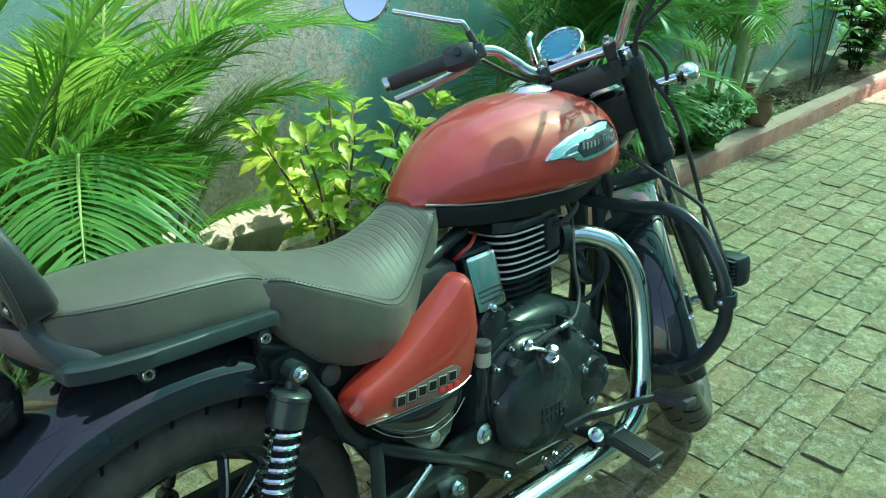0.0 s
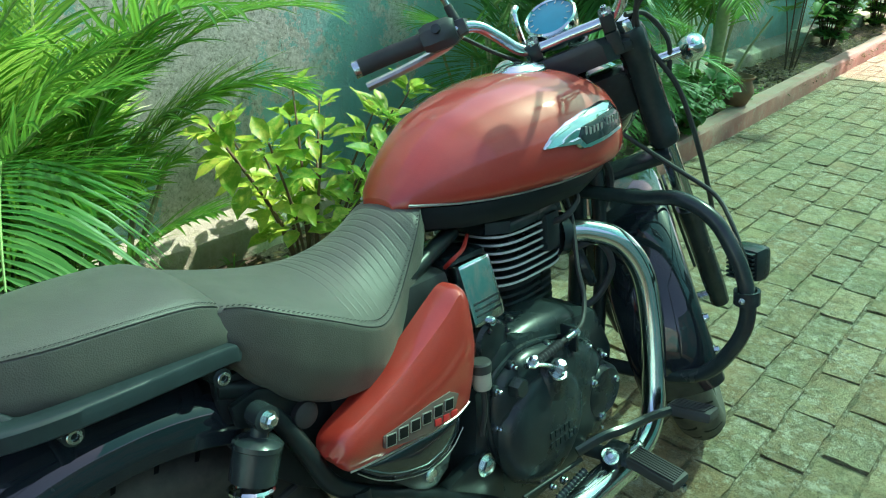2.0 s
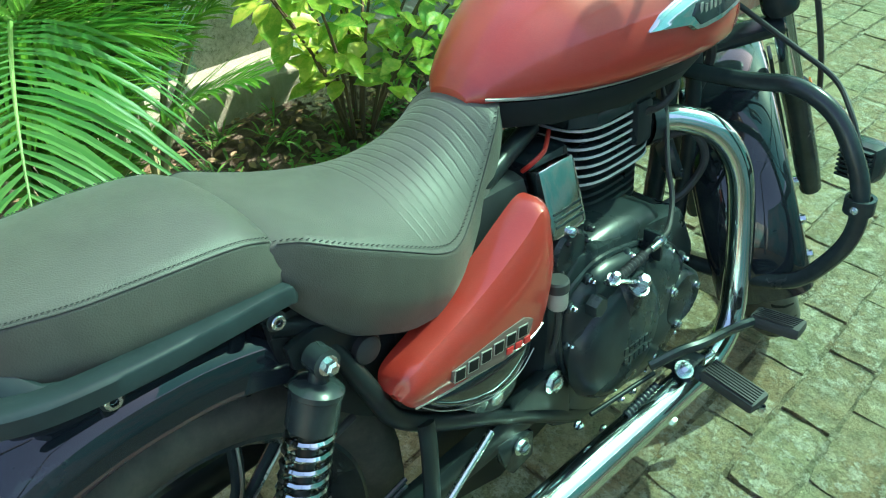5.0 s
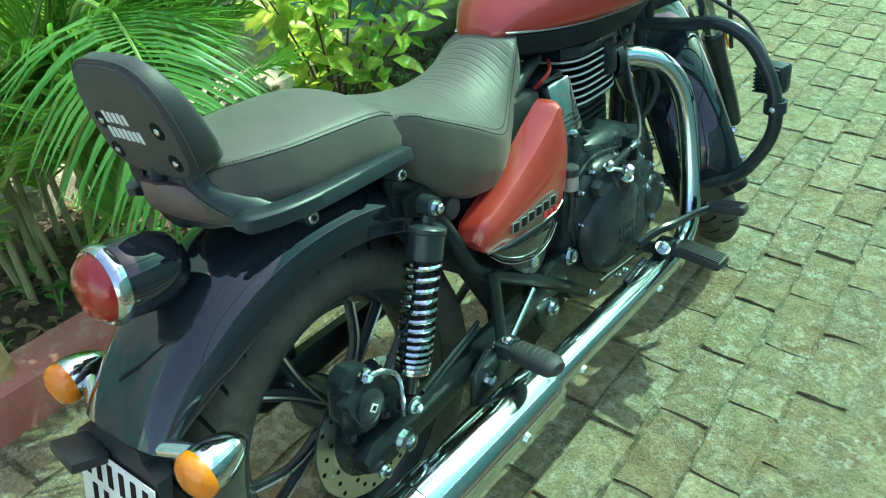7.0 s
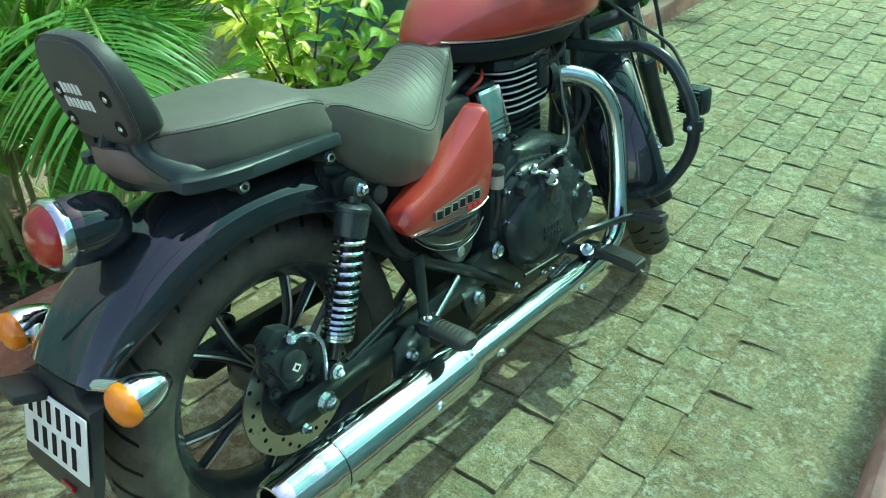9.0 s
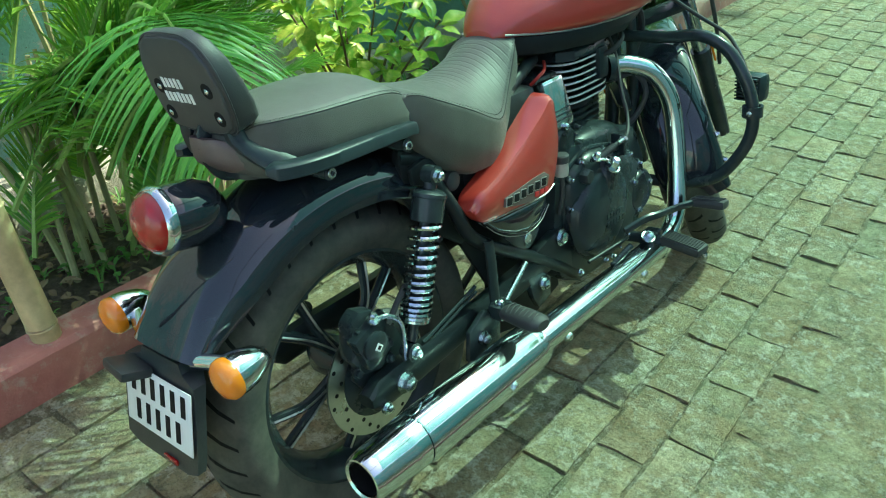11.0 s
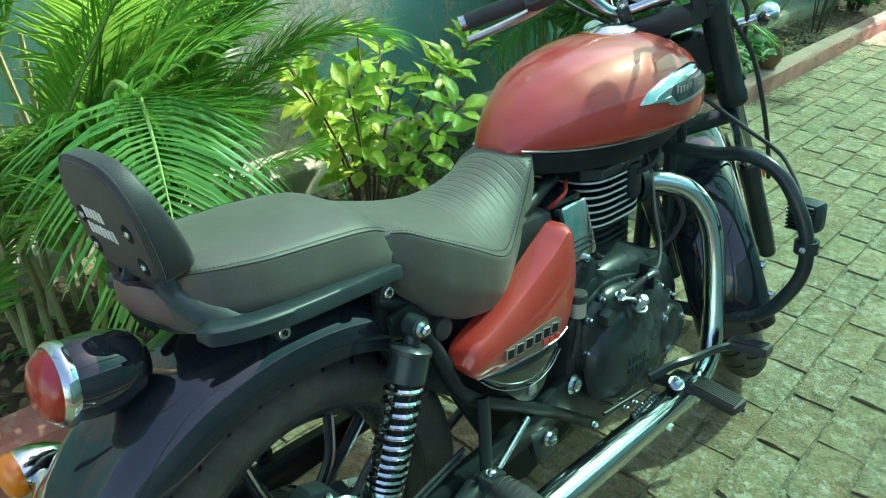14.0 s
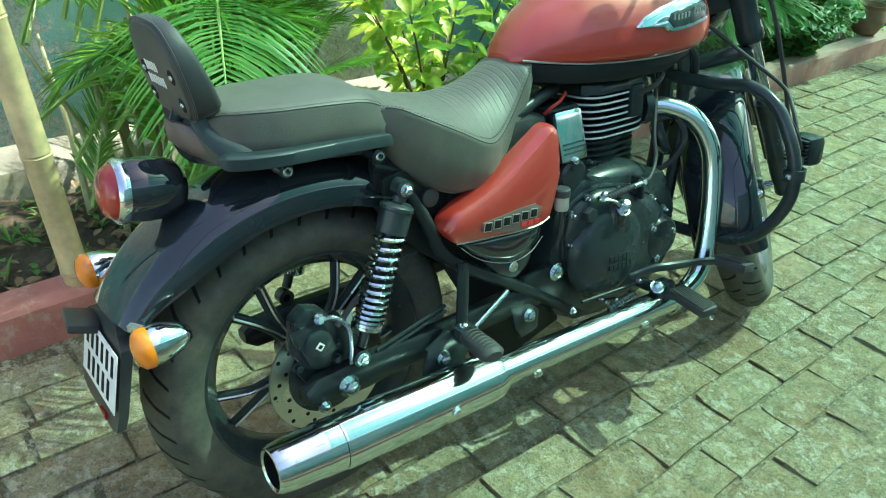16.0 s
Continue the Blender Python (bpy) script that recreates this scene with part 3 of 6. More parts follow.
near += [(0.05, 0.28, 0.55, 60, 55, 0.80, 1.5, 0.28), (0.0, 0.2, 0.6, 75, 50, 0.84, 1.2, 0.28), (0.05, 0.36, 0.52, 48, 50, 0.60, 1.4, 0.25), (0.0, 0.35, 0.62, 15, 56, 0.68, 1.4, 0.27),
         (0.02, 0.12, 0.50, -98, 28, 0.42, 2.2, 0.17)]
near_palm = palm("areca_palm", (-1.13, 0.12, 0.05), near, "bright green areca palm clump growing from the bed", 18, 5, shift=0.08)
# the low frond that arches out over the kerb
rib, leaves = frond(random.Random(51), (0.42, 0.05, 0.76), radians(-23), radians(-4), 0.46, 0.9, 0.27, 29, 0.0062, 0.0, 0.40, 0.004, 0.34)
hung = part("frond", merge(rib, tube([(0.03, 0.05, 0.0), (0.12, 0.06, 0.45), (0.27, 0.06, 0.74), (0.42, 0.05, 0.76)], [0.010, 0.008, 0.006], 6)), "rib", near_palm)
part("foliage", leaves, "palm_mid", hung, sharp=35)
palm("areca_palm", (-1.22, 2.5, 0.05), [(0.1, -0.05, 0.8, -40, 66, 1.1, 2.3, 0.38), (0.05, 0.0, 0.8, -5, 66, 1.0, 2.3, 0.38)] + scatter_fronds(8, 24, 0.22, (0.35, 0.9), (-50, 110), (40, 82), (0.8, 1.15), (0.8, 1.7), 0.33)
     + scatter_fronds(15, 10, 0.26, (0.62, 0.95), (-70, 150), (15, 60), (0.45, 0.7), (1.2, 2.2), 0.28) + scatter_fronds(12, 11, 0.25, (0.25, 0.6), (-110, 40), (25, 62), (0.55, 0.85), (1.1, 1.9), 0.30),
     "tall dark areca palm clump against the wall", 38, 9, "palm_dark")
palm("areca_palm", (-1.32, 4.6, 0.05), scatter_fronds(18, 20, 0.2, (0.3, 0.8), (-150, 150), (30, 80), (0.7, 1.1), (0.9, 1.8), 0.32),
     "areca palm clump farther along the bed", 12, 19)
palm("areca_palm", (1.72, 3.1, 0.05), scatter_fronds(23, 9, 0.16, (1.45, 1.75), (110, 250), (25, 60), (0.6, 0.8), (0.5, 1.1), 0.28),
     "tall areca palm leaning over the dusty kerb", 8, 24, "palm_dark", 1.55)
palm("areca_palm", (1.5, 7.4, 0.05), scatter_fronds(28, 12, 0.2, (0.3, 0.7), (100, 260), (35, 75), (0.7, 0.95), (0.9, 1.7), 0.30),
     "areca palm leaning over the sunlit kerb", 8, 29)


def broad_leaf(bm, base, way, up, length, width, curl=0.25, wavy=0.0, phase=0.0):
    """A broad pointed leaf, folded along its midrib and curling down; a wavy one has fuller halves."""
    way, up = way.normalized(), up.normalized()
    side = way.cross(up).normalized()
    up = side.cross(way).normalized()
    cols = (-1, -0.55, 0, 0.55, 1) if wavy else (-1, 0, 1)
    rows = []
    for k, (t, w) in enumerate(((0, 0.04), (0.14, 0.12), (0.32, 0.66), (0.56, 1.0), (0.76, 0.80), (0.91, 0.30), (1.0, 0.01))):
        c = base + way * (length * t) - up * (curl * length * t * t)
        rows.append([bm.verts.new(c + side * width * w * a + up * width * w * (0.34 * abs(a) ** 1.4 + wavy * abs(a) * math.sin(k * 2.1 + phase + (2 if a > 0 else 0)))) for a in cols])
    for a, b in zip(rows, rows[1:]):
        for k in range(len(cols) - 1):
            bm.faces.new((a[k], a[k + 1], b[k + 1], b[k]))


def shrub(name, at, label, stems, reach, height, leaf_len, leaf_mat, seed, whorls=6, per=6, wide=0.36, bare=0.40, wavy=0.0, tuft=0):
    """Stems from one foot, each with whorls of leaves towards the tip."""
    rng = random.Random(seed)
    ob = thing(name, label, "shrub", pose(*at))
    for s in range(stems):
        az = 2 * math.pi * s / stems + rng.uniform(-0.4, 0.4)
        out = reach * rng.uniform(0.35, 1.0)
        h = height * rng.uniform(0.6, 1.0)
        pts = [Vector((0.03 * math.cos(az), 0.03 * math.sin(az), -0.03)), Vector((out * 0.45 * math.cos(az), out * 0.45 * math.sin(az), h * 0.5)),
               Vector((out * math.cos(az), out * math.sin(az), h))]
        stem = part("stem", tube(pts, [0.007, 0.005, 0.003], 6, 6), "twig", ob)
        line = smooth_path(pts, 12)
        leaves = bmesh.new()
        for w in range(whorls):
            t = bare + (1 - bare) * w / (whorls - 1)
            f = min(int(t * (len(line) - 1)), len(line) - 2)
            c, d = line[f], (line[f + 1] - line[f]).normalized()
            count = per + (tuft if w == whorls - 1 else 0)
            for k in range(count):
                a = 2 * math.pi * k / count + rng.uniform(-0.5, 0.5) + w
                e1 = d.cross(Vector((0.3, 0.2, 1))).normalized()
                rad = e1 * math.cos(a) + d.cross(e1) * math.sin(a)
                way = (rad + d * rng.uniform(0.2, 1.0) + Vector((0, 0, rng.uniform(-0.15, 0.25)))).normalized()
                ln = leaf_len * rng.uniform(0.6, 1.15)
                broad_leaf(leaves, c + rad * 0.012, way, (d + Vector((0, 0, 0.8))), ln, ln * wide * rng.uniform(0.42, 0.56), rng.uniform(0.1, 0.45), wavy, rng.uniform(0, 6) if wavy else 0.0)
        part("foliage", leaves, leaf_mat, stem, sharp=80)
    return ob


shrub("lime_bush", (-1.13, 1.18, 0.05), "lime green broad-leaved garden bush", 13, 0.42, 0.76, 0.112, "bush", 31, 4, 5, 0.50, 0.46, 0.16, 3)
shrub("rose_bush", (-1.0, 3.62, 0.06), "small rose bush spilling over the kerb", 16, 0.38, 0.42, 0.055, "rose", 37, 8, 7, 1.1, 0.15)
shrub("leafy_bush", (-1.22, 6.1, 0.06), "slender leafy sapling in the far bed", 5, 0.26, 1.15, 0.13, "palm_mid", 40, 4, 6, 0.6, 0.62)
shrub("leafy_bush", (-1.32, 7.4, 0.06), "dark leafy shrub at the far bed", 18, 0.62, 1.95, 0.10, "palm_dark", 41, 15, 7, 0.8, 0.12)
shrub("leafy_bush", (-1.35, 9.2, 0.06), "tall leafy shrub at the far bed", 16, 0.6, 2.0, 0.10, "palm", 43, 13, 7, 0.8, 0.08)
shrub("leafy_bush", (-1.35, 11.5, 0.06), "tall leafy shrub at the far bed", 16, 0.6, 1.7, 0.10, "palm", 47, 12, 7, 0.8, 0.08)

blossom = thing("rose_flower", "open red rose bloom on its bush", "flower", pose(-0.85, 3.67, 0.325) @ Matrix.Scale(1.5, 4))
petals = bmesh.new()
for k in range(16):
    a = k * 2.4
    broad_leaf(petals, Vector((0, 0, 0)), Vector((math.cos(a), math.sin(a), 0.5 + 0.05 * k)), Vector((0, 0, 1)), 0.035 + 0.001 * (16 - k), 0.02, -0.3)
part("petal", petals, "petal", blossom, sharp=0)
part("stem", tube([(0, 0, 0.0), (-0.03, -0.01, -0.06), (-0.08, -0.03, -0.17)], 0.002, 6), "rose", blossom)


def bamboo(at, top, r, label, nodes=0.32, skin="bamboo"):
    """A bamboo pole with swollen nodes."""
    a, b = Vector(at), Vector(top)
    ob = thing("bamboo_pole", label, "pole", along(a, b), "bamboo poles")
    h = (b - a).length
    prof = [(0, -0.05), (r, -0.05)]
    z = 0.1
    while z < h - 0.1:
        rr = r * (1 - 0.2 * z / h)
        prof += [(rr, z - 0.012), (rr * 1.09, z - 0.003), (rr * 0.95, z), (rr * 1.05, z + 0.004), (rr, z + 0.015)]
        z += nodes
    part("culm", lathe(prof + [(r * 0.8, h), (0, h)], 18), skin, ob)
    return ob


bamboo((-0.835, -0.215, 0.05), (-1.0, -0.42, 2.9), 0.034, "pale bamboo pole standing inside the kerb")
bamboo((-1.06, 4.15, 0.05), (-0.94, 4.05, 2.9), 0.037, "greenish bamboo pole farther along the bed", skin="bamboo_green")


def pot(at, r, h, label):
    ob = thing("clay_pot", label, "plant pot", pose(*at), "clay pots")
    prof = [(0, 0.0), (r * 0.62, 0.0), (r * 0.72, h * 0.06), (r * 1.0, h * 0.42), (r * 0.98, h * 0.6), (r * 0.78, h * 0.82), (r * 0.80, h * 0.88), (r * 0.97, h * 0.95),
            (r * 0.99, h), (r * 0.9, h), (r * 0.72, h * 0.86), (r * 0.85, h * 0.6), (0, h * 0.55)]
    part("vessel", lathe(prof, 32), "clay", ob)
    part("soil_fill", lathe([(r * 0.86, h * 0.6), (0, h * 0.63)], 20), "soil", ob)
    return ob


pot((-0.985, 4.41, 0.117), 0.096, 0.175, "empty round clay pot standing on the kerb")
pot((-1.33, 4.95, 0.06), 0.10, 0.18, "clay pot half hidden by palms")

# fallen leaves and litter on the bed
lrng = random.Random(71)
litter = bmesh.new()
for _ in range(3600):
    x, y = lrng.uniform(-1.5, -0.9), lrng.uniform(-1.2, 9.5)
    a = lrng.uniform(0, 6.28)
    broad_leaf(litter, Vector((x, y, 0.075 + 0.018 * hump(x, y, 4) + lrng.uniform(0, 0.012))), Vector((math.cos(a), math.sin(a), lrng.uniform(-0.2, 0.2))),
               Vector((lrng.uniform(-0.4, 0.4), lrng.uniform(-0.4, 0.4), 1)), lrng.uniform(0.02, 0.055), lrng.uniform(0.005, 0.012), lrng.uniform(-0.2, 0.4))
tagged(part("leaf_litter", litter, "dry", sharp=0), "dry fallen leaves scattered over the bed", "leaf litter", kind="stuff")
clods = bmesh.new()
for _ in range(1500):
    x, y, s = lrng.uniform(-1.46, -0.9), lrng.uniform(-1.0, 6.0), lrng.uniform(0.004, 0.016)
    bmesh.ops.create_icosphere(clods, subdivisions=1, radius=s, matrix=pose(x, y, 0.06 + 0.018 * hump(x, y, 4), lrng.uniform(0, 360), lrng.uniform(0, 360), 0) @ Matrix.Diagonal((1, 0.7, 0.6, 1)))
tagged(part("soil_clods", clods, "soil", sharp=0), "small clods of earth on the bed", "soil", kind="stuff")


weeds = bmesh.new()
for _ in range(420):
    x, y = lrng.uniform(-1.44, -0.95), lrng.uniform(-0.7, 5.0)
    foot = Vector((x, y, 0.055 + 0.018 * hump(x, y, 4)))
    tall = lrng.uniform(0.03, 0.10)
    for k in range(lrng.randint(4, 8)):
        a = lrng.uniform(0, 6.28)
        out = Vector((math.cos(a), math.sin(a), lrng.uniform(0.2, 1.4)))
        if x < -1.2 or k % 2:
            leaflet(weeds, foot, out + Vector((0, 0, 0.8)), Vector((-math.cos(a), -math.sin(a), 0.6)), tall * 1.5, 0.0035, 0.5)
        else:
            broad_leaf(weeds, foot + Vector((0, 0, tall * lrng.uniform(0.2, 1))), out, Vector((0, 0, 1)), lrng.uniform(0.018, 0.034), lrng.uniform(0.006, 0.010), 0.3)
tagged(part("weeds", weeds, "palm_mid", sharp=60), "low green weeds and grass tufts in the bed", "weeds", kind="stuff")


# ---------- motorcycle: x to its right, y ahead from the rear axle, z up ----------
bike = thing("motorcycle", "red and black cruiser motorcycle leaning on its side stand", "motorcycle", pose(-0.005, 0, -0.003, 0, -8.5, -1.8))
STEER = (Matrix.Translation((0.027, 0, 1.0)) @ Matrix.Rotation(radians(-4), 4, 'Y') @ Matrix.Translation((0, 1.46, -1.0))
         @ Matrix.Rotation(radians(33), 4, Vector((0, -math.sin(radians(26)), math.cos(radians(26))))) @ Matrix.Translation((0, -1.46, 0)))
ACROSS = Matrix.Rotation(radians(90), 4, 'Y')


def lerp_rows(rows, y):
    ys = [r[0] for r in rows]
    return [float(np.interp(y, ys, [r[k] for r in rows])) for k in range(1, len(rows[0]))]


def soft_rows(rows, y, reach=0.018):
    """The same, eased over a short stretch so that the outline has no corners."""
    lo, hi = rows[0][0], rows[-1][0]
    r = min(reach, y - lo, hi - y)
    return [float(v) for v in np.mean([lerp_rows(rows, y + d) for d in np.linspace(-r, r, 7)], axis=0)]


def mirrored(pts):
    return [(-x, y, z) for x, y, z in pts]


# tank: rows of y, half width, floor, crown
TANK = [(0.495, 0.034, 0.800, 0.818), (0.510, 0.054, 0.796, 0.838), (0.54, 0.076, 0.792, 0.868), (0.58, 0.100, 0.786, 0.898), (0.64, 0.131, 0.780, 0.930), (0.71, 0.158, 0.776, 0.951),
        (0.79, 0.178, 0.774, 0.964), (0.86, 0.184, 0.774, 0.967), (0.92, 0.178, 0.776, 0.962), (0.965, 0.162, 0.782, 0.950), (1.0, 0.135, 0.794, 0.930), (1.02, 0.095, 0.815, 0.905), (1.028, 0.05, 0.84, 0.88)]


def tank_ring(y, n=40):
    w, lo, hi = lerp_rows(TANK, y)
    mid = lo + 0.30 * (hi - lo)
    ring = []
    for k in range(n):
        a = 2 * math.pi * k / n
        c, s = math.cos(a), math.sin(a)
        x = w * math.copysign(abs(c) ** 0.85, c)
        z = mid + (hi - mid) * s ** 0.92 if s >= 0 else mid - (mid - lo) * abs(s) ** 0.55
        ring.append(Vector((x, y, z)))
    return ring


def tank_x(y, z):
    """Half width of the tank's skin at a height."""
    w, lo, hi = lerp_rows(TANK, y)
    mid = lo + 0.30 * (hi - lo)
    s = min(1, max(0, (z - mid) / (hi - mid))) ** (1 / 0.92) if z > mid else min(1, max(0, (mid - z) / (mid - lo))) ** (1 / 0.55)
    return w * math.sqrt(max(0, 1 - s * s)) ** 0.85


ty = [0.495 + (1.028 - 0.495) * 0.5 * (1 - math.cos(math.pi * k / 40)) for k in range(41)]
tank = part("fuel_tank", loft([tank_ring(y) for y in ty]), "red", bike, "metallic red teardrop fuel tank", sharp=50)
for s in (-1, 1):
    line = [(s * (tank_x(y, lerp_rows(TANK, y)[1] + 0.012) + 0.0015), y, lerp_rows(TANK, y)[1] + 0.012) for y in np.linspace(0.51, 0.99, 26)]
    part("pinstripe", tube(line, 0.0024, 6, 0), "silver", tank, "silver pinstripe along the tank's edge")
lower = []
for y, w, lo, hi in [(0.50, 0.045, 0.775, 0.80), (0.53, 0.066, 0.764, 0.80), (0.60, 0.105, 0.755, 0.792), (0.72, 0.138, 0.748, 0.785), (0.86, 0.142, 0.748, 0.785), (0.95, 0.125, 0.762, 0.79), (1.0, 0.09, 0.79, 0.81)]:
    lower.append([Vector((w * sx, y, z)) for sx, z in ((-1, hi), (-1.02, (lo + hi) / 2), (-0.93, lo), (-0.5, lo - 0.01), (0.5, lo - 0.01), (0.93, lo), (1.02, (lo + hi) / 2), (1, hi))])
part("tank_base", loft(lower), "matt", bike, "black lower tank edge")
cap = part("filler_cap", lathe([(0.051, -0.008), (0.051, 0.000), (0.047, 0.004), (0.036, 0.0055), (0.033, 0.0085), (0.020, 0.0105), (0, 0.0110)], 32, pose(0.0, 0.875, 0.966, 4)), "chrome", tank, "chrome filler cap")
part("lock", box((0.016, 0.006, 0.003), (0, 0.875, 0.978), 0.001), "black", cap)

# tank badges
WING = [(0.722, 0.858), (0.745, 0.876), (0.785, 0.892), (0.84, 0.903), (0.90, 0.908), (0.932, 0.904), (0.946, 0.888), (0.944, 0.868), (0.934, 0.856), (0.88, 0.849), (0.82, 0.843), (0.80, 0.844), (0.785, 0.854), (0.755, 0.856)]
PLATE = [(0.796, 0.866), (0.806, 0.880), (0.86, 0.889), (0.92, 0.893), (0.934, 0.884), (0.934, 0.870), (0.925, 0.863), (0.87, 0.856), (0.81, 0.851)]


def on_tank(outline, side, lift, depth, ring=14):
    """A raised plate that follows the tank's skin: the outline and a fan of inner rings."""
    cy, cz = (sum(p[k] for p in outline) / len(outline) for k in (0, 1))
    fine = []
    for (a, b), (c, d) in zip(outline, outline[1:] + outline[:1]):
        fine += [(a + (c - a) * t, b + (d - b) * t) for t in (0, 0.34, 0.67)]
    bm = bmesh.new()
    rows = []
    for f, l in ((1.0, -0.002), (1.0, lift), (0.93, lift + depth), (0.6, lift + depth), (0.25, lift + depth)):
        rows.append([bm.verts.new((side * (tank_x(cy + (y - cy) * f, cz + (z - cz) * f) + l), cy + (y - cy) * f, cz + (z - cz) * f)) for y, z in fine])
    for a, b in zip(rows, rows[1:]):
        for k in range(len(fine)):
            bm.faces.new((a[k], a[(k + 1) % len(fine)], b[(k + 1) % len(fine)], b[k]))
    bm.faces.new(rows[-1])
    return bm


for s in (-1, 1):
    badge = part("badge", on_tank(WING, s, 0.003, 0.004), "chrome", tank, "chrome winged tank badge")
    part("badge_plate", on_tank(PLATE, s, 0.008, 0.001), "black", tank, "dark inlay of the tank badge with pale marks")
    for k in range(11):
        if k == 5:
            continue
        y = 0.812 + 0.0105 * k
        h = 0.016 if k in (0, 6) else 0.012
        z = 0.864 + 0.0009 * k
        part("badge_mark", box((0.002, 0.005, h), (0, 0, 0)), "silver", tank, m=pose(s * (tank_x(y, z + h / 2) + 0.0095), y, z + h / 2))

# seats: rows of y, crown, half width at the seam, seam height, foot, half width at foot
RIDER = [(0.128, 0.795, 0.116, 0.785, 0.745, 0.12), (0.150, 0.802, 0.128, 0.790, 0.705, 0.13), (0.20, 0.788, 0.146, 0.764, 0.650, 0.144), (0.27, 0.770, 0.156, 0.728, 0.617, 0.148),
         (0.33, 0.763, 0.156, 0.694, 0.609, 0.144), (0.365, 0.764, 0.146, 0.684, 0.612, 0.132), (0.41, 0.774, 0.120, 0.694, 0.622, 0.108), (0.45, 0.790, 0.101, 0.722, 0.660, 0.094),
         (0.485, 0.806, 0.089, 0.760, 0.690, 0.084), (0.515, 0.816, 0.078, 0.795, 0.722, 0.072), (0.534, 0.806, 0.056, 0.798, 0.760, 0.052)]
PILLION = [(-0.165, 0.800, 0.04, 0.79, 0.77, 0.04), (-0.148, 0.826, 0.068, 0.815, 0.752, 0.070), (-0.12, 0.834, 0.096, 0.817, 0.746, 0.098), (-0.05, 0.836, 0.118, 0.814, 0.742, 0.125),
           (0.03, 0.838, 0.125, 0.811, 0.745, 0.13), (0.09, 0.836, 0.124, 0.806, 0.742, 0.13), (0.125, 0.826, 0.121, 0.798, 0.74, 0.128), (0.142, 0.806, 0.114, 0.785, 0.74, 0.122)]


def seat_ring(rows, y, n=11, ribs=None):
    """One cross-section: foot, side, seam and a gently crowned top."""
    top, w, seam, foot, wf = soft_rows(rows, y)
    ring = [Vector((wf * 0.85, y, foot - 0.012)), Vector((wf, y, foot)), Vector(((wf + w) / 2 + 0.006, y, (foot + seam) / 2)), Vector((w, y, seam - 0.006)), Vector((w * 0.998, y, seam))]
    for k in range(n):
        t = k / (n - 1)
        x = w * (1 - 2 * t)
        z = seam + 0.004 + (top - seam - 0.004) * (1 - abs(1 - 2 * t) ** 2.3)
        if ribs and 0 < k < n - 1:
            z -= ribs(y, x)
        ring.append(Vector((x * 0.985, y, z)))
    ring += [Vector((-w * 0.998, y, seam)), Vector((-w, y, seam - 0.006)), Vector((-(wf + w) / 2 - 0.006, y, (foot + seam) / 2)), Vector((-wf, y, foot)), Vector((-wf * 0.85, y, foot - 0.012))]
    return ring


def quilt(y, x):
    """Narrow stitched channels across the nose of the rider's seat."""
    if y < 0.305:
        return 0.0
    p = ((y - 0.305) / 0.0132) % 1.0
    return 0.0009 * max(0.0, 1 - abs(p - 0.5) / 0.13)


ry = sorted(set(list(np.linspace(0.128, 0.30, 20)) + list(np.linspace(0.305, 0.534, 240))))
rider_seat = part("rider_seat", loft([seat_ring(RIDER, y, 13, quilt) for y in ry]), "leather", bike, "dusty black rider seat with cross ribs", sharp=60)
pillion_seat = part("pillion_seat", loft([seat_ring(PILLION, y, 13) for y in np.linspace(-0.165, 0.142, 34)]), "leather", bike, "smooth dusty black pillion seat", sharp=60)
for rows, owner, y0, y1 in ((RIDER, rider_seat, 0.14, 0.525), (PILLION, pillion_seat, -0.145, 0.135)):
    for s in (-1, 1):
        pts = [(s * soft_rows(rows, y)[1] * 0.987, y, soft_rows(rows, y)[2] + 0.0036) for y in np.linspace(y0, y1, 40)]
        part("piping", tube(pts, 0.0010, 6, 0), "thread", owner)
        stitch = bmesh.new()
        for k, y in enumerate(np.linspace(y0, y1, 64)):
            top, w, seam, foot, wf = soft_rows(rows, y)
            bmesh.ops.create_cube(stitch, size=1, matrix=pose(s * w * 0.955, y, seam + 0.004 + (top - seam - 0.004) * (1 - 0.955 ** 2.3) + 0.0012) @ Matrix.Diagonal((0.0011, (y1 - y0) / 100, 0.0008, 1)))
        part("stitching", stitch, "thread", owner)

# grab rail and tail piece
RAIL = [(0.125, 0.140, 0.737), (0.128, 0.122, 0.742), (0.137, 0.05, 0.748), (0.140, -0.035, 0.752), (0.137, -0.092, 0.755), (0.127, -0.127, 0.757), (0.112, -0.155, 0.760)]
for s in (1, -1):
    pts = [Vector((s * x, y, z)) for x, y, z in RAIL]
    rings = []
    path = smooth_path(pts, 8)
    for i, q in enumerate(path):
        d = (path[min(i + 1, len(path) - 1)] - path[max(i - 1, 0)]).normalized()
        n = -s * d.cross(Vector((0, 0, 1))).normalized()
        t = i / (len(path) - 1)
        w, h = (0.013 + 0.003 * t) * min(1.0, 0.35 + (1 - t) * 9), 0.0112 * min(1.0, 0.45 + (1 - t) * 7) * min(1.0, 0.25 + t * 16)
        rings.append([q + n * a * w + Vector((0, 0, b * h)) for a, b in ((-1, -0.9), (-1, 0.85), (-0.85, 1), (0.55, 1), (0.85, 0.9), (1, 0.65), (1, -0.85), (0.85, -1), (-0.85, -1))])
    part("grab_rail", loft(rings), "satin", bike, "satin black grab rail beside the seat")
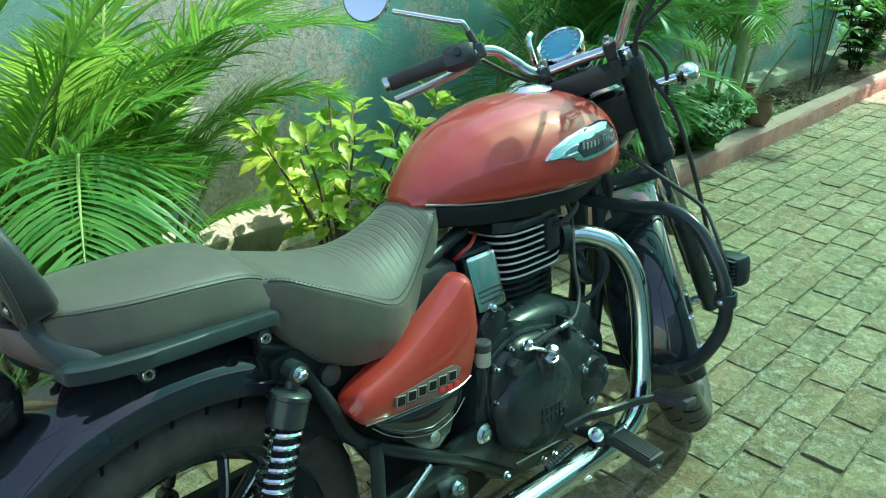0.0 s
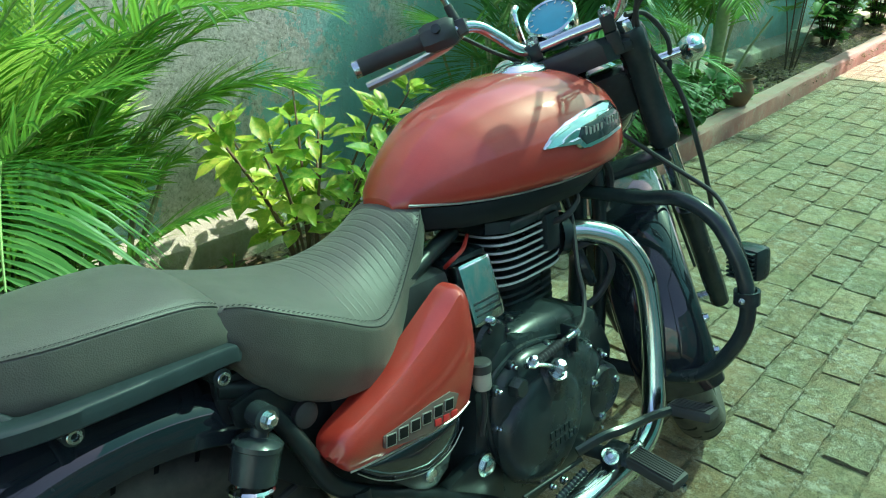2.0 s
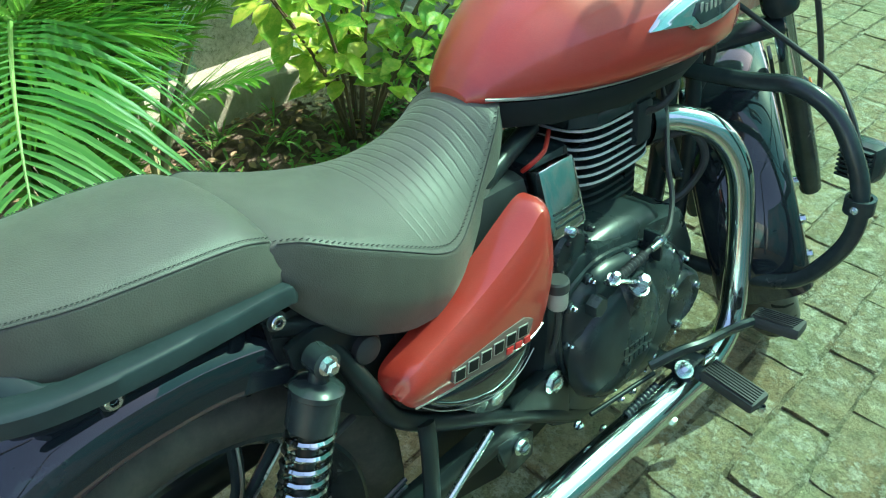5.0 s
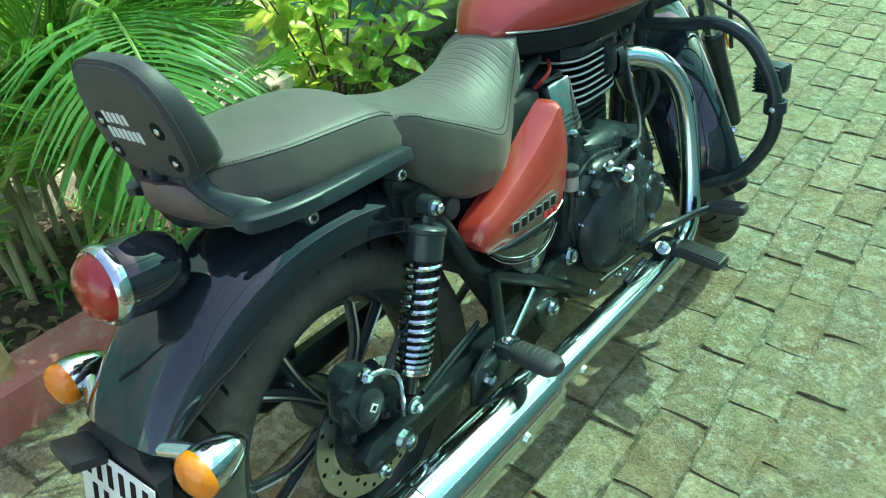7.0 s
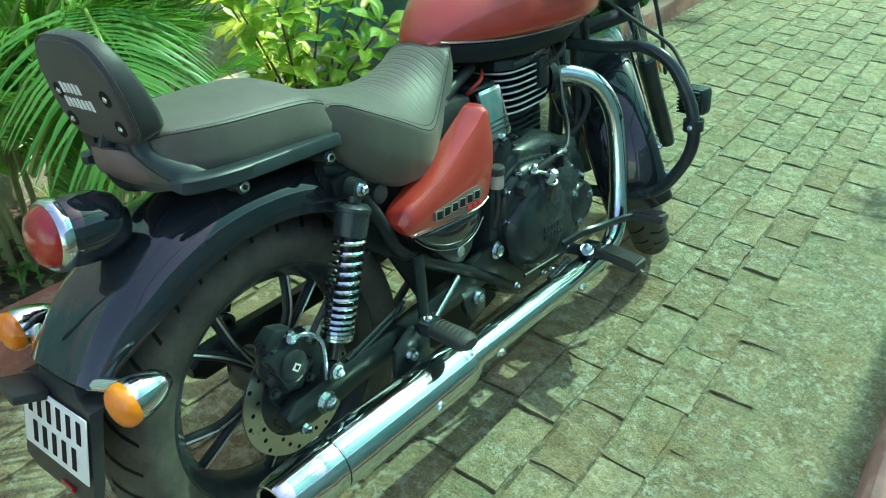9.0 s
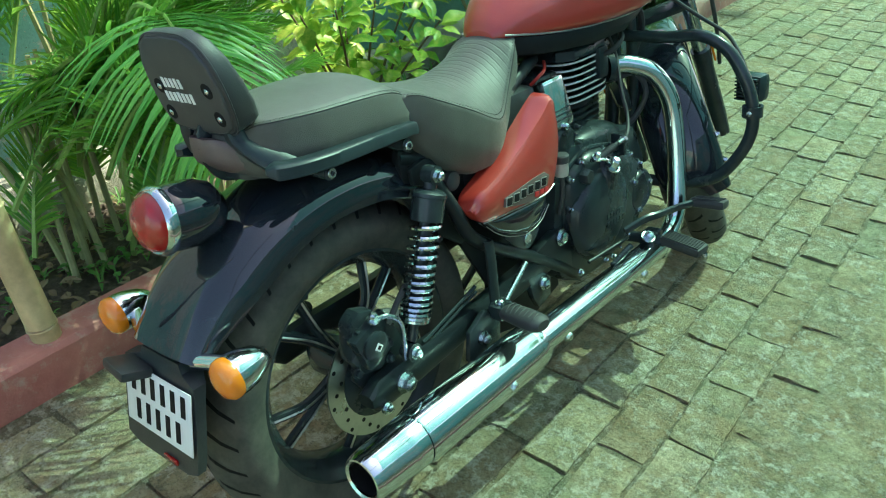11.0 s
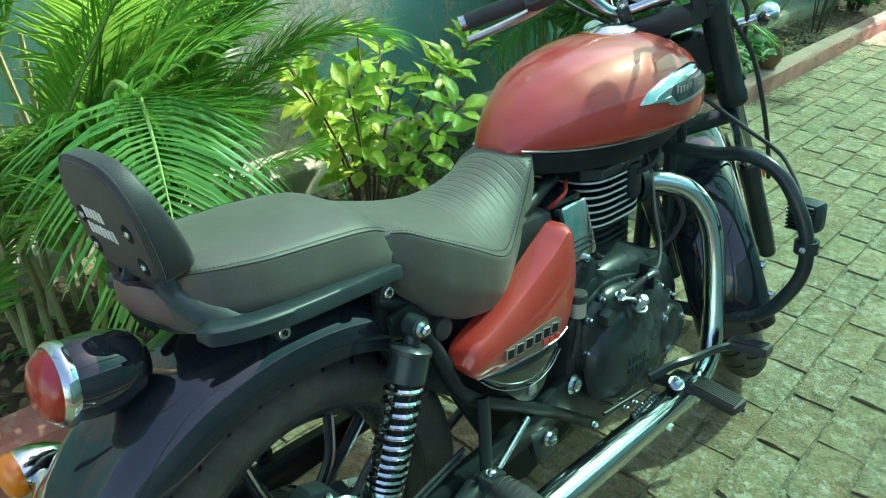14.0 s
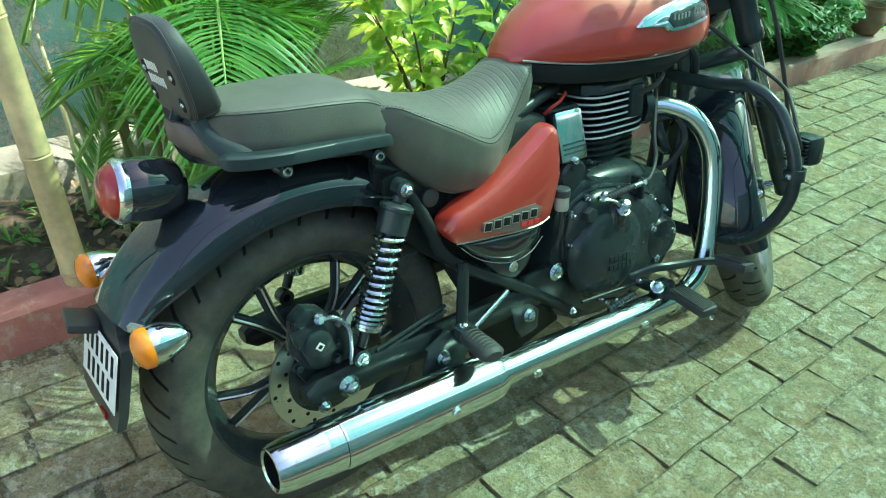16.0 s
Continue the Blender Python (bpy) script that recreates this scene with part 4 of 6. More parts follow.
tail_rows = [(-0.085, 0.070, 0.735, 0.745), (-0.12, 0.077, 0.738, 0.762), (-0.143, 0.069, 0.743, 0.785), (-0.160, 0.056, 0.750, 0.800), (-0.174, 0.040, 0.760, 0.806), (-0.184, 0.020, 0.774, 0.806)]
part("tail_cowl", loft([[Vector((w * a, y, lo + (hi - lo) * b)) for a, b in ((0.97, 0.2), (1, 0.4), (1, 0.65), (0.95, 0.88), (0.85, 1), (0.4, 1.02), (-0.4, 1.02), (-0.85, 1), (-0.95, 0.88), (-1, 0.65), (-1, 0.4), (-0.97, 0.2), (-0.8, 0.02), (-0.4, -0.05), (0.4, -0.05), (0.8, 0.02))] for y, w, lo, hi in [tuple([yy] + soft_rows(tail_rows[::-1], yy, 0.012)) for yy in np.linspace(-0.085, -0.184, 16)]]),
     "tail_plastic", bike, "brown-grey plastic tail cowl under the backrest")
for s in (1, -1):
    # a triangular web: its front and rear edges run from the rail up to the backrest's foot
    edges = zip(((0.126, -0.080, 0.757), (0.119, -0.100, 0.762), (0.102, -0.115, 0.775), (0.085, -0.129, 0.788), (0.070, -0.141, 0.801), (0.062, -0.147, 0.834)),
                ((0.118, -0.132, 0.755), (0.104, -0.140, 0.761), (0.092, -0.150, 0.773), (0.079, -0.160, 0.789), (0.068, -0.168, 0.807), (0.062, -0.170, 0.836)))
    web = []
    for (xa, ya, za), (xb, yb, zb) in edges:
        web.append([Vector((s * x, y, z)) for x, y, z in ((xa - 0.022, ya - 0.004, za - 0.012), (xa - 0.006, ya + 0.003, za + 0.002), (xa - 0.001, ya + 0.001, za + 0.003), (xa + 0.003, ya - 0.004, za),
                                                          ((xa + xb) / 2 + 0.003, (ya + yb) / 2 - 0.001, (za + zb) / 2 + 0.001), (xb + 0.001, yb + 0.003, zb), (xb - 0.003, yb - 0.001, zb - 0.004), (xb - 0.022, yb + 0.004, zb - 0.008))])
    part("rail_arm", loft(web), "satin", bike, "black arm rising to the backrest")
for y, x, z in ((0.115, 0.132, 0.715), (-0.055, 0.131, 0.727)):
    socket = part("rail_bolt", lathe([(0.0085, -0.003), (0.0085, 0.004), (0.0075, 0.0052), (0.0046, 0.0052), (0.0042, 0.001), (0, 0.001)], 18, pose(x, y, z) @ ACROSS), "steel", bike)
    # the socket's inner shade is painted as a black hexagon on its floor
    part("socket_recess", lathe([(0.0041, 0.0012), (0, 0.0014)], 6, pose(x, y, z) @ ACROSS), "ink", socket)
    part("rail_lug", rod((0.06, y, z), (x, y, z), 0.012), "black", bike)
part("seat_pan", loft([[Vector((w * a, y, z + b)) for a, b in ((1, 0), (1, 0.03), (-1, 0.03), (-1, 0))] for y, w, z in ((-0.155, 0.028, 0.738), (-0.145, 0.045, 0.734), (-0.12, 0.062, 0.731), (-0.05, 0.085, 0.724), (0.14, 0.10, 0.71), (0.16, 0.10, 0.69))]), "plastic", bike)

# backrest
REST = [(0, 0.154), (0.045, 0.151), (0.072, 0.137), (0.089, 0.109), (0.095, 0.07), (0.093, 0.036), (0.085, 0.013), (0.068, 0.002), (0, -0.003)]
rest_outline = REST + [(-x, z) for x, z in REST[-2:0:-1]]
rest_m = pose(0.004, -0.160, 0.813, 12, 0, 0)


def shrink(outline, f, c=(0, 0.078)):
    return [(c[0] + (x - c[0]) * f, c[1] + (z - c[1]) * f) for x, z in outline]


def pillow(outline, stations):
    fine = []
    for (a, b), (c, d) in zip(outline, outline[1:] + outline[:1]):
        fine += [(a, b), ((a + c) / 2, (b + d) / 2)]
    # the pad thins towards its top
    return loft([[Vector((x, y if y < 0 else y * (1 - 3.9 * max(0, z)), z)) for x, z in shrink(fine, f)] for y, f in stations])


backrest = part("backrest", pillow(rest_outline, [(-0.006, 0.80), (-0.0072, 0.90), (-0.0078, 0.955), (-0.0055, 0.985), (-0.001, 1.0), (0.012, 1.0), (0.030, 1.0), (0.037, 0.985), (0.042, 0.95), (0.046, 0.85), (0.048, 0.6)]),
                "rest_leather", bike, "black leatherette backrest pad with pale marks on its back", m=rest_m, sharp=50)
rim_pts = [rest_m @ Vector((x, -0.0045, z)) for x, z in shrink(rest_outline, 0.99)]
part("piping", tube(rim_pts + rim_pts[:2], 0.0018, 6, 4, cap=False), "rest_leather", backrest)
part("back_panel", pillow(rest_outline, [(-0.004, 0.945), (-0.0092, 0.938), (-0.0105, 0.925), (-0.0112, 0.88), (-0.0114, 0.5)]), "back_plastic", backrest, "hard plastic back panel", m=rest_m)
for x, z in ((0.060, 0.073), (0.062, 0.030), (-0.060, 0.073), (-0.062, 0.030)):
    # no hole is cut: the recess's shade is a black disc on the panel
    recess = part("bolt_recess", lathe([(0.0122, -0.001), (0.0118, 0.0006), (0.0108, 0.0008), (0.0104, 0.0004), (0, 0.0004)], 20, rest_m @ pose(x, -0.0113, z, 90)), "ink", backrest, "flush black disc painted as a shaded recess")
    part("bolt_head", lathe([(0.0052, 0.0002), (0.0050, 0.0022), (0.003, 0.0036), (0, 0.004)], 12, rest_m @ pose(x + 0.0015, -0.0113, z, 90)), "steel", recess)
# the lettering on the pad is a brand mark: two rows of plain pale blocks
for row, (z, n, x0) in enumerate(((0.080, 5, -0.044), (0.058, 7, -0.050))):
    for k in range(n):
        part("back_mark", box((0.0068, 0.001, 0.0145 if k % 3 else 0.016), (0, 0, 0)), "white", backrest, m=rest_m @ pose(x0 + k * 0.0105, -0.0116, z - 0.0002 * k))
part("backrest_stay", tube([(0, -0.15, 0.83), (0, -0.165, 0.79), (0, -0.15, 0.75), (0, -0.10, 0.74)], 0.02, 10, 6, squash=0.4), "black", bike)

# rear fender: arcs round the axle
AX = Vector((0, 0, 0.312))


def fender_ring(a, crown, edge, half, power, n=48, thick=0.003):
    """A U-shaped section at an angle round the axle; 0 points ahead, 90 up."""
    out, back = [], []
    for k in range(n + 1):
        t = -1 + 2 * k / n
        q = math.copysign(math.pi / 2 * (1 - (1 - abs(t)) ** 2.0), t) * 0.985
        x = half * math.copysign(abs(math.sin(q)) ** (2 / power), q)
        drop = (crown - edge) * (1 - max(0.0, math.cos(q)) ** (2 / power))
        for lst, r in ((out, crown - drop), (back, crown - drop - thick)):
            xx = x if lst is out else x * (1 - thick / half)
            lst.append(Vector((xx, r * math.cos(a), r * math.sin(a))))
    return out + back[::-1]


def fender(a0, a1, crown, edge, half, centre, power=2.5, steps=40):
    bm = loft([fender_ring(radians(a), crown(a), edge(a), half(a), power) for a in np.linspace(a0, a1, steps)])
    bm.transform(Matrix.Translation(centre))
    return bm


rear_fender = part("rear_fender", fender(56, 147.5, lambda a: float(np.interp(a, (58, 100, 130, 148), (0.400, 0.404, 0.405, 0.405))), lambda a: float(np.interp(a, (62, 90, 122, 136, 151), (0.320, 0.322, 0.327, 0.344, 0.378))),
                                         lambda a: float(np.interp(a, (62, 90, 130, 151), (0.108, 0.110, 0.104, 0.086))), AX, 2.75), "gloss", bike, "gloss black rear fender", sharp=50)
part("inner_fender", fender(25, 75, lambda a: 0.352, lambda a: 0.342, lambda a: 0.09, AX), "plastic", bike)

# wheels
def tyre_mesh(R, width, bead, n=72):
    h = width / 2
    prof = [(bead, -h * 0.72), (bead + 0.008, -h * 0.86), (bead + 0.03, -h * 0.99), (R - 0.042, -h * 1.0), (R - 0.026, -h * 0.88), (R - 0.010, -h * 0.55), (R - 0.002, -h * 0.25), (R, 0)]
    prof = prof + [(r, -z) for r, z in prof[-2::-1]]
    return lathe(prof, n)


def tread_grooves(R, width, n=34):
    """Slanted sipes sunk as dark strips across the shoulders."""
    bm = bmesh.new()
    h = width / 2
    for k in range(n):
        for s in (-1, 1):
            a = 2 * math.pi * (k + (0.5 if s > 0 else 0)) / n
            prev = None
            for t in (0.10, 0.25, 0.40, 0.55, 0.70, 0.87):
                r = R - float(np.interp(t, (0, 0.25, 0.55, 0.88, 1.0), (0, 0.002, 0.010, 0.026, 0.042))) + 0.0007
                aa = a + 0.16 * t
                w = 0.0085 * (1 - 0.5 * t)
                p = [Vector((r * math.cos(aa + d), r * math.sin(aa + d), s * h * t)) for d in (-w / R * 0.7, w / R * 0.7)]
                q = [bm.verts.new(v) for v in p]
                if prev:
                    bm.faces.new((prev[0], prev[1], q[1], q[0]))
                prev = q
    return bm


def wheel(name, centre, R, width, bead, m, spokes, label, hub=0.045):
    root = m @ Matrix.Translation(centre) @ ACROSS
    tyre = part("tyre", tyre_mesh(R, width, bead), "tyre", bike, label, m=root)
    part("tread_groove", tread_grooves(R, width), "ink", tyre, m=root, sharp=0)
    h = width * 0.36
    rim = part("rim", lathe([(bead + 0.006, -h), (bead + 0.008, -h - 0.004), (bead - 0.002, -h - 0.005), (bead - 0.014, -h + 0.01), (bead - 0.030, -h * 0.45), (bead - 0.034, 0), (bead - 0.030, h * 0.45), (bead - 0.014, h - 0.01),
                            (bead - 0.002, h + 0.005), (bead + 0.008, h + 0.004), (bead + 0.006, h)], 64), "black", bike, "black cast alloy rim", m=root)
    for k in range(spokes):
        a0 = 2 * math.pi * k / spokes
        for d in (-0.16, 0.16):
            a, b = a0 + d * 0.6, a0 + d * 1.25
            pts = [(hub * math.cos(a0), hub * math.sin(a0), 0.012), (0.55 * bead * math.cos(a), 0.55 * bead * math.sin(a), 0.016), ((bead - 0.026) * math.cos(b), (bead - 0.026) * math.sin(b), 0.0)]
            part("spoke", tube(pts, [0.014, 0.010, 0.011], 8, 6, squash=0.75), "black", rim, m=root)
            part("spoke_edge", tube([(x * 1.02 - d * 0.045 * y, y * 1.02 + d * 0.045 * x, z + 0.010) for x, y, z in pts], 0.0022, 6, 6), "alu", rim, m=root)
    part("hub", lathe([(0, -0.075), (0.03, -0.075), (0.045, -0.05), (hub, -0.02), (hub, 0.02), (0.045, 0.05), (0.03, 0.075), (0, 0.075)], 24), "black", rim, m=root)
    return root


rear = wheel("rear_wheel", AX, 0.314, 0.145, 0.222, Matrix.Identity(4), 5, "wide dusty rear tyre")
front = wheel("front_wheel", (0, 1.345, 0.331), 0.331, 0.105, 0.245, STEER, 5, "dusty front tyre, turned aside")


def disc_mesh(r, hole_rows):
    """A brake disc with a wavy hub opening and drilled holes shown as sunk rings."""
    return lathe([(r * 0.66, -0.0022), (r, -0.0022), (r, 0.0022), (r * 0.66, 0.0022), (r * 0.66, -0.0022)], 72)


disc = part("brake_disc", disc_mesh(0.120, 2), "disc", bike, "drilled steel rear brake disc", m=rear @ Matrix.Translation((0, 0, 0.088)))
for k in range(30):
    a = 2 * math.pi * k / 30
    r = (0.090, 0.101, 0.112)[k % 3]
    part("disc_hole", lathe([(0.0042, -0.0026), (0.0042, 0.0026), (0, 0.0026)], 10), "ink", disc, m=rear @ pose(r * math.cos(a), r * math.sin(a), 0.088))
part("disc_carrier", lathe([(0.0, -0.004), (0.084, -0.004), (0.084, 0.002), (0.06, 0.008), (0, 0.010)], 30), "engine", disc, m=rear @ Matrix.Translation((0, 0, 0.088)))
for k in range(5):
    a = 2 * math.pi * (k + 0.3) / 5
    part("carrier_bolt", bolt((0, 0, 0), (0, 0, 1), 0.007, 0.007), "black", disc, m=rear @ pose(0.062 * math.cos(a), 0.062 * math.sin(a), 0.096))
caliper = part("brake_caliper", slab([(-0.086, 0.398), (-0.076, 0.462), (-0.052, 0.480), (-0.020, 0.468), (0.006, 0.430), (0.002, 0.372), (-0.020, 0.345), (-0.062, 0.358)], "x", 0.098, 0.132, 0.010), "engine", bike, "black rear brake caliper")
part("caliper_body", box((0.030, 0.062, 0.078), (0.136, -0.046, 0.415), 0.012, (20, 0, 0)), "engine", caliper)
part("caliper_piston", lathe([(0.027, 0), (0.027, 0.010), (0.022, 0.013), (0.013, 0.014), (0, 0.014)], 20, pose(0.146, -0.046, 0.416) @ ACROSS), "engine", caliper)
part("caliper_mark", box((0.002, 0.013, 0.013), (0.1605, -0.046, 0.416), 0, (45, 0, 0)), "white", caliper)
part("mark_core", box((0.002, 0.007, 0.007), (0.1612, -0.046, 0.416), 0, (45, 0, 0)), "ink", caliper)
part("bleed_pipe", tube([(0.148, -0.030, 0.460), (0.156, -0.010, 0.457), (0.160, 0.010, 0.436), (0.159, 0.014, 0.40), (0.155, 0.012, 0.355)], 0.0045, 8), "steel", caliper)
part("bleed_bolt", bolt((0.145, -0.036, 0.460), (0.3, 0, 1), 0.0085, 0.012), "steel", caliper)
for y, z in ((-0.078, 0.372), (-0.066, 0.445), (-0.002, 0.36), (0.0, 0.39)):
    part("caliper_bolt", bolt((0.131, y, z), (1, 0, 0), 0.0075, 0.008), "engine", caliper)
part("caliper_bracket", slab([(-0.07, 0.34), (-0.05, 0.43), (0.02, 0.44), (0.06, 0.36), (0.045, 0.30), (-0.04, 0.29)], "x", 0.096, 0.108, 0.004), "engine", caliper)
part("brake_hose", tube([(0.14, 0.0, 0.43), (0.135, 0.05, 0.47), (0.12, 0.12, 0.50), (0.10, 0.20, 0.50)], 0.0055, 8), "rubber", caliper)

# swing arm, axle and lower frame
swing = part("swing_arm", loft([[Vector((0.135 + 0.018 * a, y, z + h * b)) for a, b in ((1, 0.6), (0.6, 1), (-0.6, 1), (-1, 0.6), (-1, -0.6), (-0.6, -1), (0.6, -1), (1, -0.6))]
                                for y, z, h in ((-0.075, 0.312, 0.012), (-0.05, 0.312, 0.03), (0.05, 0.316, 0.032), (0.2, 0.322, 0.026), (0.5, 0.335, 0.03))]), "frame_black", bike, "black swing arm")
part("swing_arm", loft([[Vector((-0.135 + 0.018 * a, y, z + h * b)) for a, b in ((1, 0.6), (0.6, 1), (-0.6, 1), (-1, 0.6), (-1, -0.6), (-0.6, -1), (0.6, -1), (1, -0.6))]
                        for y, z, h in ((-0.075, 0.312, 0.012), (-0.05, 0.312, 0.03), (0.05, 0.316, 0.032), (0.2, 0.322, 0.026), (0.5, 0.335, 0.03))]), "frame_black", bike)
part("axle_nut", bolt((0.155, 0.004, 0.312), (1, 0, 0), 0.016, 0.016), "steel", bike, "hexagon axle nut")
part("adjuster_bolt", bolt((0.156, -0.048, 0.290), (1, 0, 0), 0.009, 0.010), "steel", bike)
part("axle_spindle", rod((-0.16, 0.004, 0.312), (0.155, 0.004, 0.312), 0.011), "steel", bike)
for x in (0.06, -0.06):
    d = math.copysign(1.0, x)
    part("frame_rail", tube([(d * 0.102, 0.165, 0.665), (d * 0.124, 0.193, 0.60), (d * 0.137, 0.211, 0.552), (d * 0.141, 0.229, 0.508), (d * 0.142, 0.262, 0.474), (d * 0.143, 0.315, 0.436), (d * 0.145, 0.38, 0.396), (d * 0.147, 0.45, 0.351), (d * 0.147, 0.53, 0.295),
                             (d * 0.136, 0.63, 0.232), (d * 0.096, 0.85, 0.20), (d * 0.06, 0.98, 0.28)], 0.0135, 12), "frame_black", bike, "black tubular frame rail")
    part("upper_rail", tube([(x * 0.9, 0.60, 0.74), (x * 1.6, 0.40, 0.70), (x * 1.75, 0.20, 0.67), (x * 1.6, 0.12, 0.685)], 0.014, 10), "frame_black", bike)
part("peg_stay", tube([(0.158, 0.268, 0.476), (0.166, 0.262, 0.44), (0.176, 0.250, 0.38), (0.182, 0.242, 0.338)], 0.014, 10, 4, squash=0.5), "frame_black", bike, "black flat footrest stay")
part("peg_stay", rod((0.160, 0.380, 0.378), (0.176, 0.263, 0.328), 0.006), "steel", bike, "bright footrest strut")
peg = part("pillion_peg", tube([(0.205, 0.238, 0.352), (0.222, 0.235, 0.354), (0.262, 0.228, 0.357), (0.296, 0.222, 0.359), (0.309, 0.220, 0.3595)], [0.014, 0.0235, 0.0265, 0.0255, 0.016], 16, 6, squash=0.62), "rubber", bike, "ribbed rubber pillion footpeg")
for k in range(7):
    part("rib", tube([(0.226 + 0.011 * k, 0.2345 - 0.0019 * k + 0.0205 * math.cos(a), 0.3555 + 0.0005 * k + 0.0168 * math.sin(a)) for a in (0.5, 0.9, 1.57, 2.2, 2.6)], 0.0016, 5, 3), "rubber", peg)
part("peg_hinge", merge(rod((0.180, 0.240, 0.35), (0.212, 0.237, 0.353), 0.016), box((0.03, 0.04, 0.03), (0.197, 0.240, 0.350), 0.006)), "black", peg)
part("hinge_pin", bolt((0.198, 0.238, 0.366), (0.2, 0, 1), 0.007, 0.006), "steel", peg)
for at, r in (((0.158, 0.520, 0.376), 0.0150), ((0.158, 0.443, 0.298), 0.0115)):
    part("frame_bolt", bolt(at, (1, 0, 0), r, 0.011), "steel", bike, "bright frame bolt")
part("pivot_plate", slab([(0.405, 0.372), (0.47, 0.386), (0.535, 0.396), (0.562, 0.35), (0.566, 0.268), (0.512, 0.296)], "x", 0.132, 0.155, 0.004), "frame_black", bike, "black swing arm pivot plate")
part("lower_plate", slab([(0.395, 0.330), (0.45, 0.322), (0.478, 0.300), (0.475, 0.252), (0.428, 0.244), (0.41, 0.275)], "x", 0.138, 0.154, 0.004), "black", bike)
for d in (0.0, 0.012):
    part("torque_rod", rod((0.142, 0.075, 0.339 + d), (0.142, 0.235, 0.377 + d), 0.0038, 8), "black", bike)
# sheet added to give the open gap behind the frame its shaded dark
part("inner_shield", slab([(0.24, 0.50), (0.27, 0.56), (0.50, 0.56), (0.57, 0.40), (0.60, 0.20), (0.46, 0.165), (0.34, 0.20), (0.335, 0.33)], "x", 0.080, 0.092, 0.004), "matt", bike, "added matt black sheet that darkens the gap behind the frame")

# shocks
def shock(s):
    top, foot = Vector((s * 0.150, 0.145, 0.655)), Vector((s * 0.150, 0.033, 0.360))
    m = along(foot, top)
    h = (top - foot).length
    body = part("shock_absorber", lathe([(0, 0.02), (0.010, 0.02), (0.010, 0.05), (0.022, 0.052), (0.022, 0.058), (0.013, 0.06), (0.013, h * 0.76)], 20, m), "black", bike, "black twin shock absorber with a chrome spring")
    part("shock_cover", lathe([(0.026, h * 0.745), (0.0295, h * 0.75), (0.0295, h * 0.875), (0.0310, h * 0.88), (0.0310, h * 0.90), (0.024, h * 0.918), (0.012, h * 0.925), (0.012, h * 0.96), (0, h * 0.96)], 24, m), "black", body, "satin black spring cover")
    part("damper_rod", rod(m @ Vector((0, 0, 0.055)), m @ Vector((0, 0, h * 0.76)), 0.006), "chrome", body)
    pts, turns = [], 14
    for k in range(turns * 14 + 1):
        f = k / (turns * 14)
        z = 0.058 + (h * 0.75 - 0.058) * (f ** 1.45)
        pts.append(m @ Vector((0.0260 * math.cos(2 * math.pi * turns * f), 0.0260 * math.sin(2 * math.pi * turns * f), z)))
    part("spring", tube(pts, 0.0041, 6, 0), "chrome", body, "chrome coil spring")
    for q in (top, foot):
        part("shock_eye", lathe([(0.008, -0.012), (0.017, -0.012), (0.017, 0.012), (0.008, 0.012), (0.008, -0.012)], 18, Matrix.Translation(q) @ ACROSS), "black", body)
        part("shock_bolt", bolt(q + Vector((s * 0.012, 0, 0)), (s, 0, 0), 0.009, 0.011), "steel", body)


shock(1)
shock(-1)
part("shock_bracket", slab([(0.126, 0.636), (0.122, 0.668), (0.16, 0.676), (0.215, 0.655), (0.245, 0.610), (0.225, 0.590), (0.165, 0.622)], "x", 0.112, 0.124, 0.004), "frame_black", bike, "black upper shock bracket")
part("side_plate", slab([(0.115, 0.70), (0.118, 0.61), (0.150, 0.555), (0.205, 0.50), (0.25, 0.465), (0.31, 0.48), (0.33, 0.60), (0.33, 0.70)], "x", 0.092, 0.106, 0.004), "matt", bike, "matt black cover under the seat")
part("rubber_plug", lathe([(0.018, 0), (0.018, 0.012), (0.014, 0.015), (0, 0.015)], 18, pose(0.122, 0.217, 0.614) @ ACROSS), "rubber", bike)

# tail light
TL = Vector((0.0, -0.276, 0.712))
tl_m = Matrix.Translation(TL) @ Matrix.Rotation(radians(90 - 8), 4, 'X')
tail = part("tail_light", lathe([(0.046, -0.004), (0.050, -0.016), (0.0515, -0.038), (0.050, -0.060), (0.044, -0.082), (0.030, -0.097), (0.012, -0.102), (0, -0.103)], 36, tl_m), "gloss", bike, "round red tail light in a gloss black shell")
part("light_ring", lathe([(0.0435, 0.011), (0.0465, 0.012), (0.0510, 0.007), (0.0525, 0.001), (0.0515, -0.005), (0.047, -0.006)], 36, tl_m), "chrome", tail, "chrome tail light ring")
part("light_lens", lathe([(0.0445, 0.008), (0.0425, 0.016), (0.034, 0.026), (0.018, 0.032), (0, 0.033)], 36, tl_m), "ruby", tail, "domed red lens")
part("light_stay", loft([[Vector((0.03 * a, y, z + 0.018 * b)) for a, b in ((1, 1), (-1, 1), (-1, -1), (1, -1))] for y, z in ((-0.25, 0.70), (-0.21, 0.69))]), "gloss", tail)

# number plate carrier, plate and indicators
carrier = part("plate_carrier", loft([[Vector((w * a, y + dy * b, z)) for a, b in ((1, 0), (1, 1), (-1, 1), (-1, 0))] for w, y, dy, z in
                                      ((0.05, -0.335, 0.03, 0.516), (0.058, -0.338, 0.035, 0.502), (0.096, -0.345, 0.022, 0.494), (0.101, -0.349, 0.018, 0.480), (0.101, -0.372, 0.016, 0.385), (0.100, -0.378, 0.014, 0.362), (0.07, -0.379, 0.012, 0.350))]),
               "plastic", bike, "black plastic plate carrier on the fender")
pm = pose(0.006, -0.3635, 0.441, -14, 0, 0)
